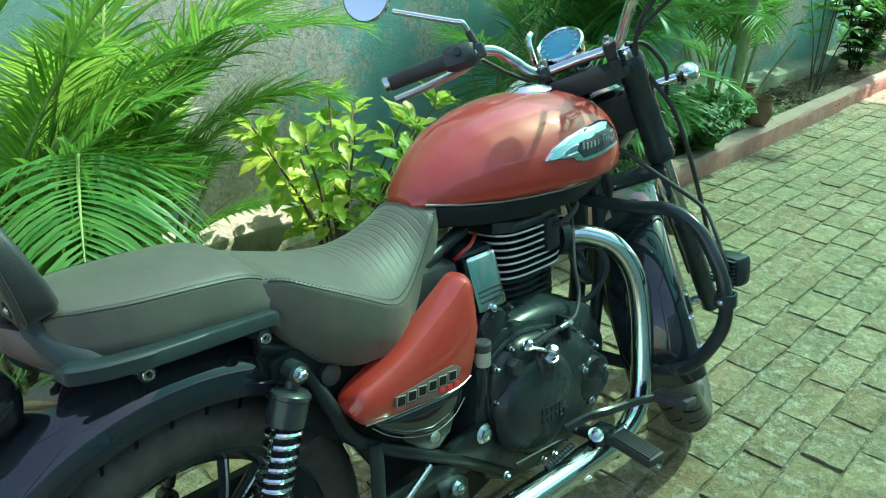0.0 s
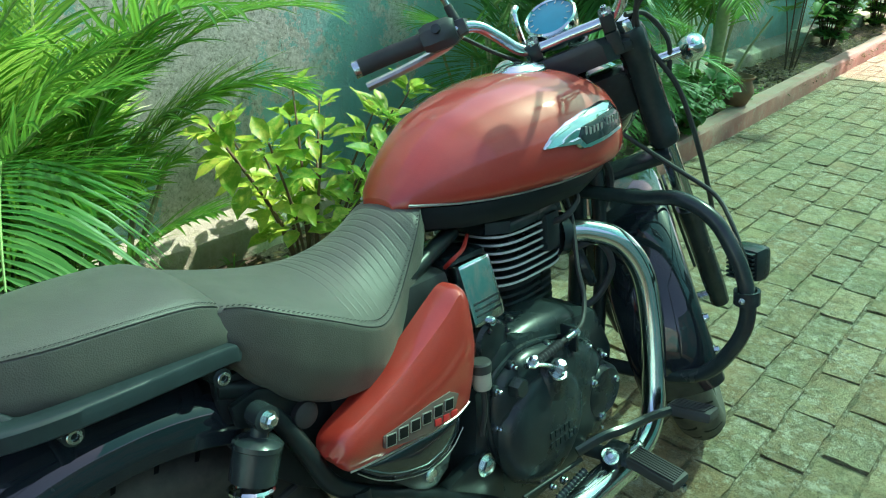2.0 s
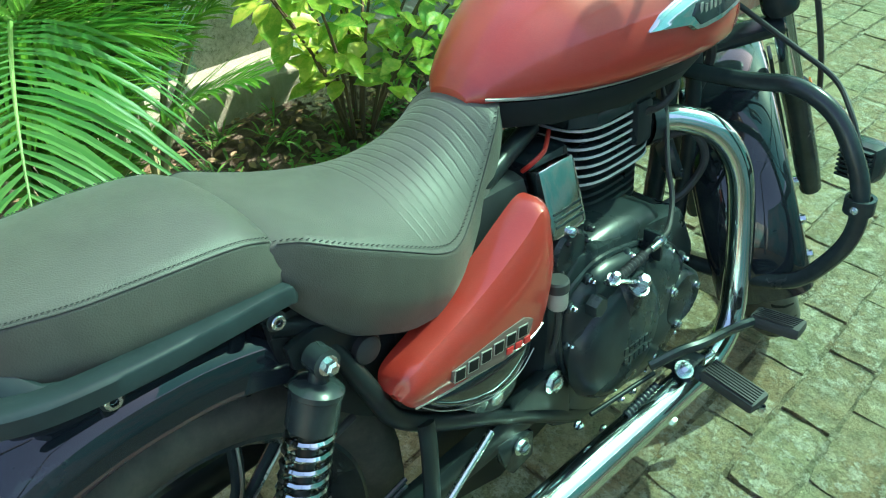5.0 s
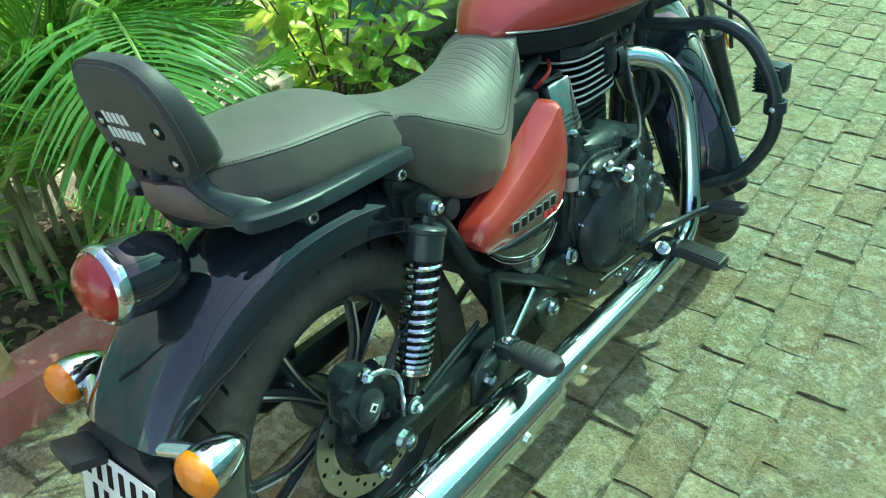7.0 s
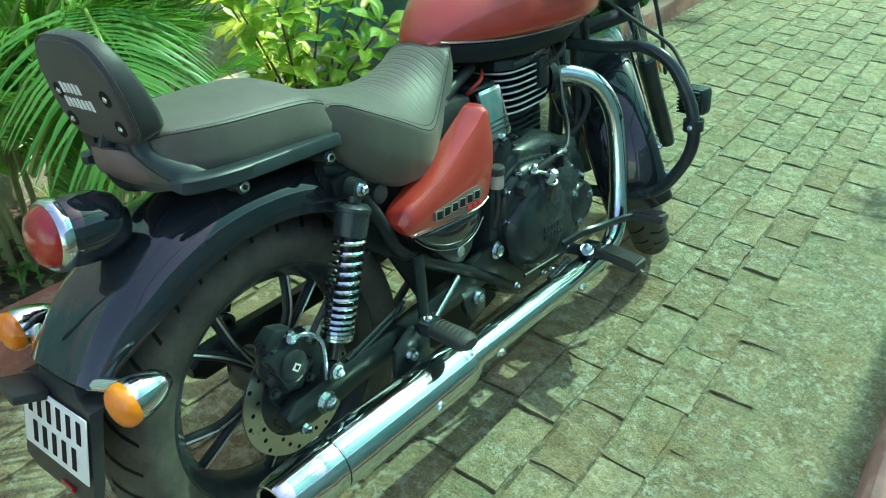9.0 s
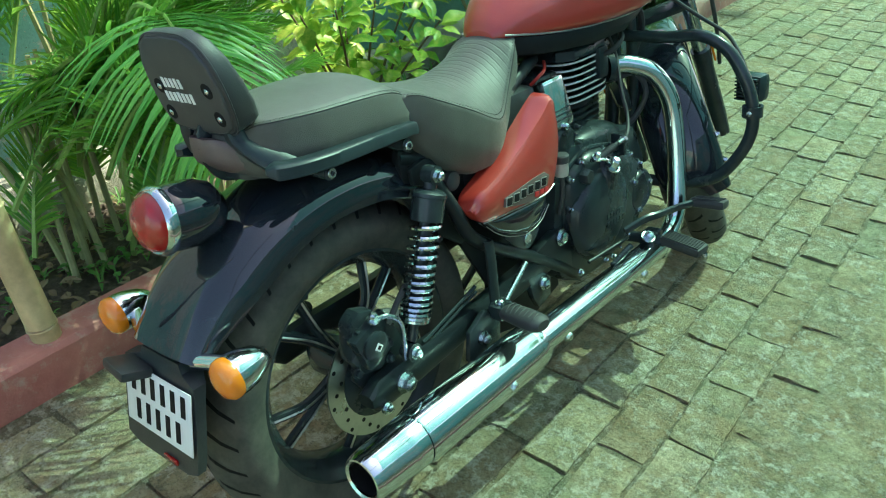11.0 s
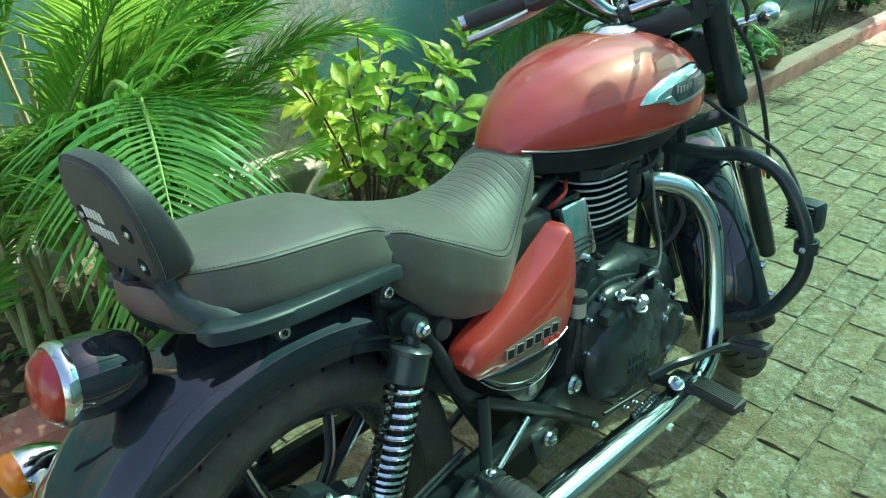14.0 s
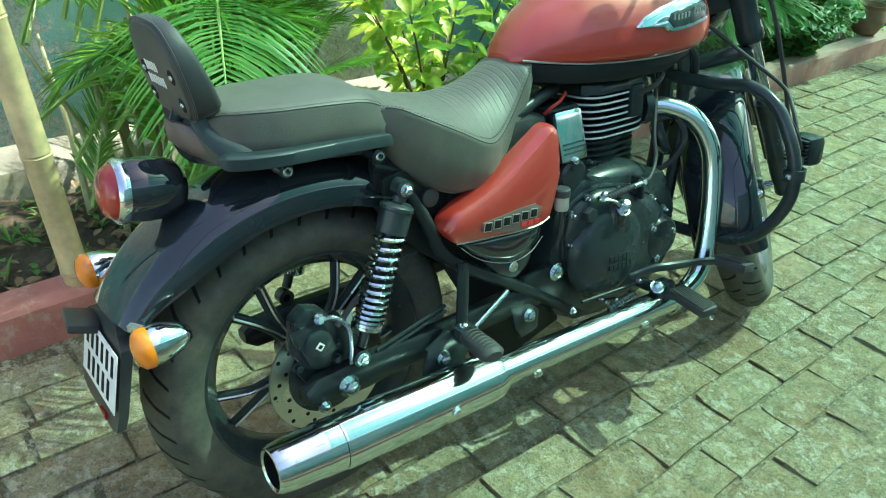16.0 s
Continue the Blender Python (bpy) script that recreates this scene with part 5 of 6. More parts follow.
plate = part("number_plate", box((0.184, 0.002, 0.100), (0, 0, 0), 0.0008), "white", bike, "white number plate with dark marks", m=pm)
for z, n in ((0.024, 6), (-0.022, 5)):
    for k in range(n):
        part("plate_bar", box((0.0115, 0.001, 0.034), (0, 0, 0)), "ink", plate, m=pm @ pose(-0.068 + k * 0.028 + (0.012 if z < 0 else 0), -0.0016, z))
part("plate_lamp", box((0.075, 0.050, 0.016), (-0.045, -0.368, 0.497), 0.006, (-18, 0, -6)), "plastic", carrier, "black plate lamp hood")
part("reflector", box((0.035, 0.005, 0.010), (0.03, -0.380, 0.362), 0.002), "ruby", carrier, "small red reflector")


def indicator(base, tip, face, label):
    """A stalk and a bullet with an amber lens; face is the way it shines."""
    body = part("turn_signal", lathe([(0.033, 0.0), (0.034, -0.012), (0.031, -0.03), (0.024, -0.05), (0.013, -0.066), (0, -0.072)], 24, along(tip, Vector(tip) + Vector(face)) @ Matrix.Scale(0.93, 4)), "chrome", bike, label)
    part("signal_lens", lathe([(0.033, -0.003), (0.0345, 0.004), (0.033, 0.013), (0.025, 0.021), (0.012, 0.0255), (0, 0.0265)], 24, along(tip, Vector(tip) + Vector(face)) @ Matrix.Scale(0.93, 4)), "amber", body, "amber lens")
    mid = Vector(tip) - Vector(face).normalized() * 0.03
    part("stalk", rod(base, mid, 0.0125), "chrome", body)


for s in (-1, 1):
    indicator((s * 0.07, -0.318, 0.520), (s * (0.162 if s > 0 else 0.150), -0.318, 0.526 if s > 0 else 0.533), (0, -1, -0.05), "chrome turn signal with an amber lens")

# side panel: a shelf above a crease, a full face below it, and the black lower cover
PANEL_TOP = [(0.155, 0.221, 0.556), (0.147, 0.236, 0.578), (0.145, 0.300, 0.604), (0.145, 0.377, 0.637), (0.145, 0.450, 0.681), (0.147, 0.488, 0.702), (0.150, 0.512, 0.688), (0.150, 0.522, 0.640)]
PANEL_CREASE = [(0.163, 0.225, 0.553), (0.175, 0.246, 0.583), (0.178, 0.305, 0.604), (0.179, 0.373, 0.632), (0.179, 0.444, 0.669), (0.176, 0.482, 0.692), (0.170, 0.503, 0.673), (0.163, 0.511, 0.632)]
PANEL_FOOT = [(0.162, 0.225, 0.548), (0.171, 0.245, 0.527), (0.174, 0.290, 0.522), (0.176, 0.335, 0.519), (0.176, 0.400, 0.512), (0.174, 0.450, 0.510), (0.169, 0.484, 0.516), (0.160, 0.507, 0.560)]
UNDER = [(0.25, 0.523), (0.30, 0.519), (0.36, 0.514), (0.42, 0.509), (0.482, 0.508), (0.472, 0.474), (0.441, 0.449), (0.392, 0.441), (0.333, 0.459), (0.292, 0.483), (0.262, 0.510)]
FLANGE = [(0.33, 0.452), (0.358, 0.425), (0.381, 0.402), (0.413, 0.397), (0.440, 0.413), (0.455, 0.440), (0.45, 0.47), (0.36, 0.475)]


def side_shell(s):
    """Sections from the tip to the front edge, each from the tucked-in top round the crease to the tucked-in foot."""
    rings = []
    for u, c, f in zip(*(smooth_path(line, 6) for line in (PANEL_TOP, PANEL_CREASE, PANEL_FOOT))):
        ring = [u + Vector((-0.02, 0, 0)), u, u.lerp(c, 0.5) + Vector((0.002, 0, 0.003)), u.lerp(c, 0.88) + Vector((0.0006, 0, 0.001)), c.lerp(f, 0.05)]
        for t in (0.2, 0.4, 0.6, 0.8, 0.93):
            ring.append(c.lerp(f, t) + Vector((0.0085 * math.sin(math.pi * min(1, t * 1.02)) ** 0.8, 0, 0)))
        ring += [f, f + Vector((-0.006, 0, -0.001)), f + Vector((-0.02, 0, 0))]
        rings.append([Vector((s * q.x, q.y, q.z)) for q in ring])
    return loft(rings)


def bulge(outline, s, x0, depth, edge=0.02):
    """A shell over an outline, domed outwards."""
    cy, cz = (sum(p[k] for p in outline) / len(outline) for k in (0, 1))
    fine = []
    for (a, b), (c, d) in zip(outline, outline[1:] + outline[:1]):
        fine += [(a, b), ((a + c) / 2, (b + d) / 2)]
    rings = []
    for f, e in ((1.0, -0.02), (1.0, 0.0), (0.975, 0.30), (0.93, 0.52), (0.85, 0.70), (0.7, 0.86), (0.5, 0.95), (0.25, 0.995), (0.05, 1.0)):
        rings.append([Vector((s * (x0 + (depth * e if e > 0 else e)), cy + (y - cy) * f, cz + (z - cz) * f)) for y, z in fine])
    return loft(rings)


for s in (1, -1):
    panel = part("side_panel", side_shell(s), "red", bike, "metallic red side panel with a sharp crease", sharp=42)
    part("panel_under", bulge(UNDER, s, 0.150, 0.024), "gloss", bike, "gloss black lower side cover")
    # the glint on the cover's lower edge, drawn as a thin silver tube
    part("cover_line", tube([Vector((s * 0.163, y, z)) for y, z in UNDER[5:]], 0.0009, 6, 4), "silver", bike)
    part("panel_line", tube([Vector((s * (x + 0.0005), y, z - 0.001)) for x, y, z in PANEL_FOOT[1:7]], 0.0018, 6, 4), "silver", panel)
    part("panel_band", slab([(0.297, 0.558), (0.296, 0.540), (0.338, 0.528), (0.388, 0.518), (0.438, 0.534), (0.447, 0.552), (0.430, 0.563), (0.391, 0.564)], "x", s * 0.176, s * 0.1862, 0.0008), "tail_plastic", panel, "dull band behind the model mark")
    for k in range(6):
        y, z = 0.308 + 0.0232 * k, 0.5475 - 0.0004 * k
        part("model_mark", box((0.0016, 0.0190, 0.0185), (0, 0, 0), 0.0006), "silver", panel, m=pose(s * 0.1868, y, z, -9))
        part("model_mark_core", box((0.0016, 0.0160, 0.0155), (0, 0, 0), 0.0006), "ink", panel, m=pose(s * 0.1874, y, z, -9))
    for k in range(3):
        part("model_number", box((0.0025, 0.0125, 0.010), (0, 0, 0), 0.0006), "redmark", panel, m=pose(s * 0.1866, 0.398 + 0.017 * k, 0.529 - 0.0012 * k, -9))
    part("panel_flange", slab(FLANGE, "x", s * 0.146, s * 0.152, 0.002), "black", bike, "black lug below the side cover")
    part("panel_screw", lathe([(0.0125, 0), (0.0125, 0.004), (0.010, 0.006), (0.004, 0.005), (0, 0.005)], 20, pose(s * 0.152, 0.401, 0.424) @ Matrix.Scale(s, 4) @ ACROSS), "steel", bike)
part("air_box", box((0.22, 0.28, 0.22), (0, 0.40, 0.60), 0.03), "plastic", bike)
part("tool_box", box((0.24, 0.12, 0.10), (0, 0.30, 0.68), 0.02), "plastic", bike)

# ---------- engine ----------
part("crankcase", slab([(0.50, 0.33), (0.52, 0.50), (0.60, 0.56), (0.68, 0.55), (0.88, 0.52), (0.93, 0.42), (0.92, 0.28), (0.82, 0.22), (0.60, 0.22), (0.53, 0.26)], "x", -0.15, 0.15, 0.02), "engine", bike, "satin black crankcase")
COVER = [(0.545, 0.40), (0.540, 0.46), (0.553, 0.506), (0.60, 0.530), (0.64, 0.536), (0.70, 0.526), (0.765, 0.506), (0.82, 0.476), (0.86, 0.44), (0.882, 0.39), (0.882, 0.32), (0.855, 0.272), (0.80, 0.242), (0.73, 0.238), (0.65, 0.262), (0.59, 0.315), (0.558, 0.36)]
cover = part("clutch_cover", bulge(COVER, 1, 0.146, 0.046), "engine", bike, "domed satin black clutch cover", sharp=55)
part("clutch_dome", lathe([(0.112, -0.016), (0.108, -0.004), (0.100, 0.007), (0.085, 0.015), (0.05, 0.021), (0, 0.023)], 40, pose(0.184, 0.655, 0.392) @ ACROSS), "engine", cover)
part("filter_cover", loft([[Vector((x, 0.832 + w * 1.12 * math.cos(radians(a)) , 0.372 + w * math.sin(radians(a)))) for a in range(0, 360, 15)] for x, w in ((0.160, 0.056), (0.184, 0.052), (0.191, 0.045), (0.193, 0.02))]), "engine", cover)
for y, z in ((0.795, 0.408), (0.868, 0.384), (0.818, 0.328)):
    part("bolt_pillar", lathe([(0.016, -0.02), (0.014, 0.010), (0.011, 0.014), (0, 0.014)], 16, pose(0.176, y, z) @ ACROSS), "engine", cover)
    part("cover_bolt", bolt((0.190, y, z), (1, 0, 0), 0.0062, 0.007), "steel", cover)
for y, z in ((0.552, 0.43), (0.557, 0.496), (0.60, 0.522), (0.70, 0.518), (0.775, 0.487), (0.818, 0.468), (0.868, 0.428), (0.878, 0.35), (0.85, 0.278), (0.76, 0.246), (0.66, 0.266), (0.575, 0.34)):
    part("bolt_pillar", lathe([(0.0115, -0.014), (0.010, 0.006), (0.008, 0.008), (0, 0.008)], 12, pose(0.156, y, z) @ ACROSS), "engine", cover)
    part("cover_bolt", bolt((0.163, y, z), (1, 0, 0), 0.0046, 0.008), "steel", cover)
part("cover_rim", tube([(0.151, y, z) for y, z in COVER + COVER[:1]], 0.006, 8, 4), "engine", cover)
part("clutch_boss", loft([[Vector((x, 0.672 + w * math.cos(radians(a)), 0.465 + w * 1.5 * math.sin(radians(a)))) for a in range(0, 360, 30)] for x, w in ((0.165, 0.036), (0.196, 0.033), (0.204, 0.026), (0.206, 0.012))]), "engine", cover)
for row in range(2):
    for k in range(5 + row):
        part("cast_mark", box((0.003, 0.010, 0.013), (0.2065, 0.64 + 0.0135 * k, 0.385 - 0.02 * row - 0.001 * k)), "engine", cover)
part("filler_plug", lathe([(0.018, 0), (0.018, 0.014), (0.015, 0.018), (0, 0.018)], 6, pose(0.182, 0.580, 0.500) @ ACROSS), "engine", cover)
lever = part("clutch_lever_arm", tube([(0.200, 0.662, 0.502), (0.204, 0.640, 0.518), (0.197, 0.615, 0.528), (0.193, 0.60, 0.530)], 0.0085, 8, 6, squash=0.5), "steel", bike, "bright clutch actuating arm")
part("arm_bolt", bolt((0.204, 0.666, 0.494), (0.6, 0, 1), 0.013, 0.020), "steel", lever)
part("arm_spindle", rod((0.192, 0.668, 0.455), (0.203, 0.666, 0.494), 0.015), "engine", lever)
part("arm_pin", bolt((0.196, 0.612, 0.532), (0.5, 0, 1), 0.008, 0.012), "steel", lever)
part("cable_spring", lathe([(0.0065 + 0.0024 * (k % 2), 0.0042 * k) for k in range(18)], 10, along((0.195, 0.625, 0.528), (0.190, 0.71, 0.530))), "rubber", lever)
part("cable_ferrule", merge(rod((0.190, 0.715, 0.530), (0.188, 0.745, 0.530), 0.0062), rod((0.188, 0.742, 0.530), (0.187, 0.752, 0.530), 0.0095, 6)), "steel", lever)
part("clutch_cable", tube([(0.190, 0.70, 0.530), (0.186, 0.75, 0.530), (0.175, 0.79, 0.532), (0.152, 0.832, 0.560), (0.128, 0.850, 0.61), (0.09, 0.895, 0.68), (0.05, 0.93, 0.72)], 0.0045, 8), "rubber", bike, "black clutch cable")
part("cable_holder", box((0.034, 0.010, 0.050), (0.172, 0.752, 0.515), 0.004), "engine", cover)
part("case_shoulder", loft([[Vector((x, 0.70 + l * math.cos(radians(a)), z + 0.5 * w * math.sin(radians(a)))) for a in range(0, 360, 20)] for x, l, w, z in ((0.06, 0.150, 0.10, 0.515), (0.118, 0.145, 0.095, 0.515), (0.140, 0.125, 0.075, 0.513), (0.147, 0.09, 0.05, 0.512))]), "engine", bike, "black upper crankcase shoulder")

# cylinder and head with machined fin edges
CY, CW, CL = 0.775, 0.086, 0.098


def fin_outline(w, l, n=36, p=0.55):
    out = []
    for k in range(n):
        a = 2 * math.pi * k / n
        c, d = math.cos(a), math.sin(a)
        out.append((w * math.copysign(abs(c) ** p, c), CY + l * math.copysign(abs(d) ** p, d)))
    return out


def fin(z, w, l, t=0.0055):
    return slab(fin_outline(w, l), "z", z, z + t)


def fin_rim(z, w, l, t=0.0052):
    """The machined rim of a fin, a thin band just proud of it."""
    return loft([[Vector((x, y, h)) for x, y in fin_outline(w + e, l + e)] for h, e in ((z, -0.004), (z, 0.0012), (z + t, 0.0012), (z + t, -0.004))], False)


part("cylinder", lathe([(0.070, 0.50), (0.070, 0.745), (0, 0.745)], 28, pose(0, CY, 0)), "engine", bike, "black finned cylinder")
for k in range(7):
    f = part("cylinder_fin", fin(0.510 + 0.0148 * k, CW - 0.006, CL - 0.006), "engine", bike, "black cooling fin")
for k in range(7):
    z = 0.614 + 0.0150 * k
    w, l = CW + 0.008, CL + 0.006
    f = part("head_fin", fin(z, w, l), "engine", bike, "black cooling fin with a machined edge")
    part("fin_edge", fin_rim(z + 0.0008, w, l, 0.0040), "fin_alu", f, "machined bright fin edge")
part("plug_recess", box((0.035, 0.042, 0.075), (0.088, 0.815, 0.685), 0.01), "engine", bike)
part("rocker_cover", loft([[Vector((a * w, CY + b * l, z)) for a, b in ((1, -0.7), (1, 0.7), (0.7, 1), (-0.7, 1), (-1, 0.7), (-1, -0.7), (-0.7, -1), (0.7, -1))] for z, w, l in ((0.715, 0.098, 0.108), (0.735, 0.096, 0.104), (0.752, 0.08, 0.085), (0.758, 0.05, 0.05))]),
     "engine", bike, "black rocker cover")
part("cylinder_base", box((0.16, 0.20, 0.03), (0, CY, 0.508), 0.008), "engine", bike)
part("side_case", lathe([(0.040, 0), (0.040, 0.02), (0.034, 0.026), (0, 0.028)], 24, pose(0.115, 0.585, 0.565) @ ACROSS), "engine", bike)
for y, z in ((0.56, 0.545), (0.575, 0.59), (0.62, 0.575), (0.63, 0.59)):
    part("case_bolt", bolt((0.135, y, z), (1, 0, 0), 0.0055, 0.009), "engine", bike)
inj = part("injector_cover", box((0.03, 0.078, 0.108), (0.113, 0.585, 0.652), 0.010, (0, -15, 0)), "chrome", bike, "chrome throttle body cover")
for k in range(3):
    part("groove", box((0.003, 0.062, 0.004), (0.1360 - 0.0026 * k, 0.586, 0.622 + 0.0094 * k), 0.001, (0, -15, 0)), "black", inj)
part("cover_screw", bolt((0.142, 0.582, 0.606), (1, 0, 0.4), 0.006, 0.006), "steel", inj)
part("throttle_body", box((0.12, 0.10, 0.10), (0.03, 0.60, 0.66), 0.02), "engine", bike)
part("red_lead", tube([(0.085, 0.545, 0.70), (0.10, 0.55, 0.715), (0.10, 0.575, 0.725), (0.07, 0.62, 0.73)], 0.0035, 8), "wire_red", bike, "red electrical lead")
part("horn", lathe([(0.0, -0.02), (0.03, -0.02), (0.05, -0.004), (0.052, 0.006), (0.045, 0.012), (0.02, 0.008), (0, 0.014)], 28, pose(0.075, 0.945, 0.575, 0, 70, 40)), "black", bike, "round black horn")
part("oil_hose", tube([(0.08, 0.90, 0.62), (0.12, 0.935, 0.63), (0.14, 0.95, 0.58), (0.12, 0.93, 0.52), (0.10, 0.88, 0.50)], 0.007, 8), "rubber", bike)
part("exhaust_flange", merge(lathe([(0.042, 0), (0.042, 0.02), (0.034, 0.028), (0, 0.028)], 20, along((0.06, 0.872, 0.655), (0.075, 0.91, 0.652))), box((0.05, 0.03, 0.07), (0.06, 0.872, 0.655), 0.01)), "black", bike)
part("spark_lead", tube([(0.10, 0.815, 0.70), (0.125, 0.83, 0.715), (0.12, 0.87, 0.735), (0.06, 0.92, 0.75)], 0.006, 8), "rubber", bike)

# exhaust
PIPE = [(0.066, 0.885, 0.655), (0.10, 0.925, 0.652), (0.145, 0.968, 0.625), (0.178, 0.995, 0.56), (0.196, 0.996, 0.47), (0.212, 0.978, 0.36), (0.225, 0.945, 0.275), (0.232, 0.88, 0.238), (0.235, 0.80, 0.232)]
pipe = part("exhaust_pipe", tube(PIPE, 0.0238, 20, 10), "chrome", bike, "polished chrome exhaust header")
part("pipe_clamp", lathe([(0.030, 0), (0.032, 0.002), (0.032, 0.012), (0.030, 0.014)], 20, along((0.235, 0.83, 0.233), (0.235, 0.80, 0.232))), "chrome", pipe)
a, b = Vector((0.236, 0.86, 0.236)), Vector((0.238, -0.195, 0.279))
mm, hh = along(a, b), (b - a).length
silencer = part("silencer", lathe([(0.027, 0.0), (0.029, 0.02), (0.030, 0.05), (0.0305, 0.30), (0.031, 0.574), (0.032, 0.575), (0.045, 0.580), (0.0478, 0.590), (0.0485, 0.604), (0.0485, 0.90), (0.0475, hh - 0.10), (0.0475, hh - 0.086), (0.0455, hh - 0.08), (0.0440, hh - 0.03), (0.0415, hh - 0.010), (0.038, hh - 0.001), (0.035, hh),
                                   (0.031, hh - 0.003), (0.030, hh - 0.06), (0, hh - 0.06)], 40, mm), "chrome", bike, "long chrome silencer", sharp=30)
part("silencer_bore", lathe([(0.0295, hh - 0.005), (0.0295, hh - 0.058), (0, hh - 0.057)], 24, mm), "ink", silencer)
part("heat_shield", lathe([(0.0495, 0.607), (0.0505, 0.612), (0.0505, 0.93), (0.0495, 0.935)], 18, mm, 150, -40), "chrome", silencer, "chrome heat shield")
for y, z, x in ((0.148, 0.262, 0.284), (0.375, 0.234, 0.258), (0.707, 0.222, 0.258)):
    part("shield_bolt", bolt((x, y, z), (1, 0, -0.25), 0.009, 0.008), "steel", silencer)
part("silencer_bracket", slab([(0.155, 0.27), (0.165, 0.33), (0.215, 0.355), (0.262, 0.335), (0.255, 0.262), (0.20, 0.252)], "x", 0.166, 0.178, 0.004), "black", silencer, "black silencer hanger")
part("hanger_bolt", bolt((0.179, 0.199, 0.303), (1, 0, 0), 0.011, 0.012), "steel", silencer)

# footpegs, pedal, side stand
def footpeg(at, label):
    x, y, z = at
    ob = part("footpeg", box((0.105, 0.05, 0.022), (x, y, z), 0.009, (0, 6, -6)), "rubber", bike, label)
    for k in range(7):
        part("rib", box((0.094, 0.0035, 0.003), (x, y - 0.018 + 0.006 * k, z + 0.0118), 0.001, (0, 6, -6)), "rubber", ob)
    part("peg_end", bolt((x + 0.052, y - 0.004, z - 0.012), (0.3, 0, -1), 0.006, 0.008), "steel", ob)
    return ob


right_peg = footpeg((0.315, 0.795, 0.272), "ribbed black rubber rider footpeg")
part("peg_mount", merge(rod((0.15, 0.78, 0.27), (0.27, 0.79, 0.272), 0.014), box((0.04, 0.05, 0.035), (0.235, 0.79, 0.275), 0.008)), "black", right_peg)
part("mount_bolt", bolt((0.244, 0.758, 0.292), (0.5, -0.3, 1), 0.012, 0.012), "steel", right_peg)
footpeg((-0.315, 0.795, 0.272), "ribbed black rubber rider footpeg")
BOLTS_LOW = [(0.693, 0.255, 0.006), (0.658, 0.262, 0.005), (0.763, 0.284, 0.006), (0.79, 0.264, 0.005), (0.85, 0.219, 0.008), (0.547, 0.282, 0.006), (0.618, 0.218, 0.007)]
pedal = part("brake_pedal", tube([(0.22, 0.69, 0.330), (0.245, 0.735, 0.346), (0.262, 0.78, 0.345), (0.274, 0.86, 0.334), (0.288, 0.92, 0.324)], 0.0075, 8, 8, squash=1.3), "black", bike, "black brake pedal arm")
part("pedal_pad", box((0.085, 0.06, 0.022), (0.315, 0.935, 0.322), 0.009, (-14, 0, 8)), "rubber", pedal, "ribbed rubber pedal pad")
for k in range(6):
    part("rib", box((0.068, 0.003, 0.003), (0.315, 0.914 + 0.0078 * k, 0.3395 - 0.0018 * k), 0.001, (-14, 0, 8)), "rubber", pedal)
part("brake_rod", rod((0.222, 0.70, 0.31), (0.20, 0.56, 0.305), 0.004), "frame_black", pedal)
for y, z, r in BOLTS_LOW:
    part("linkage_bolt", bolt((0.185, y, z), (1, 0, 0.2), r, 0.008), "steel", pedal)
part("pedal_spring", lathe([(0.006 + 0.002 * (k % 2), 0.004 * k) for k in range(20)], 8, along((0.225, 0.62, 0.275), (0.235, 0.72, 0.30))), "black", pedal)
part("side_stand", tube([(-0.14, 0.62, 0.24), (-0.20, 0.60, 0.14), (-0.255, 0.57, 0.048)], 0.011, 10), "black", bike, "black side stand holding the motorcycle")
part("stand_foot", box((0.05, 0.035, 0.008), (-0.262, 0.568, 0.045), 0.003, (0, 8, 0)), "black", bike)
reservoir = part("fluid_reservoir", lathe([(0.0, 0.0), (0.014, 0.0), (0.0155, 0.006), (0.0155, 0.030), (0, 0.030)], 18, pose(0.165, 0.522, 0.520)), "fluid", bike, "cloudy brake fluid reservoir with a black cap")
part("reservoir_cap", lathe([(0.0175, 0.030), (0.0175, 0.044), (0.015, 0.047), (0, 0.047)], 18, pose(0.165, 0.522, 0.520)), "rubber", reservoir)
part("hose", tube([(0.165, 0.522, 0.52), (0.163, 0.525, 0.48), (0.155, 0.52, 0.43)], 0.005, 8), "rubber", reservoir)

# front frame and crash guard
part("down_tube", tube([(0.0, 1.03, 0.86), (0.0, 1.045, 0.70), (0.0, 1.035, 0.50), (0.0, 0.99, 0.30), (0.0, 0.93, 0.24)], 0.02, 12), "black", bike, "black frame down tube")
part("down_tube", tube([(0.055, 1.035, 0.76), (0.058, 1.04, 0.55), (0.06, 1.0, 0.31)], 0.015, 12), "black", bike)
part("head_stock", rod((0.02, 1.085, 0.78), (0.02, 1.01, 0.935), 0.035), "black", bike)
GUARD = [(0.03, 1.02, 0.700), (0.15, 1.04, 0.694), (0.235, 1.042, 0.700), (0.300, 1.042, 0.670), (0.342, 1.04, 0.612), (0.366, 1.04, 0.55), (0.370, 1.04, 0.48), (0.345, 1.035, 0.415), (0.29, 1.03, 0.350), (0.20, 1.02, 0.327), (0.04, 0.99, 0.33)]
guard = part("crash_guard", tube(GUARD, 0.015, 16, 8), "black", bike, "satin black crash guard loop")
part("crash_guard", tube(mirrored(GUARD), 0.015, 16, 8), "black", bike)


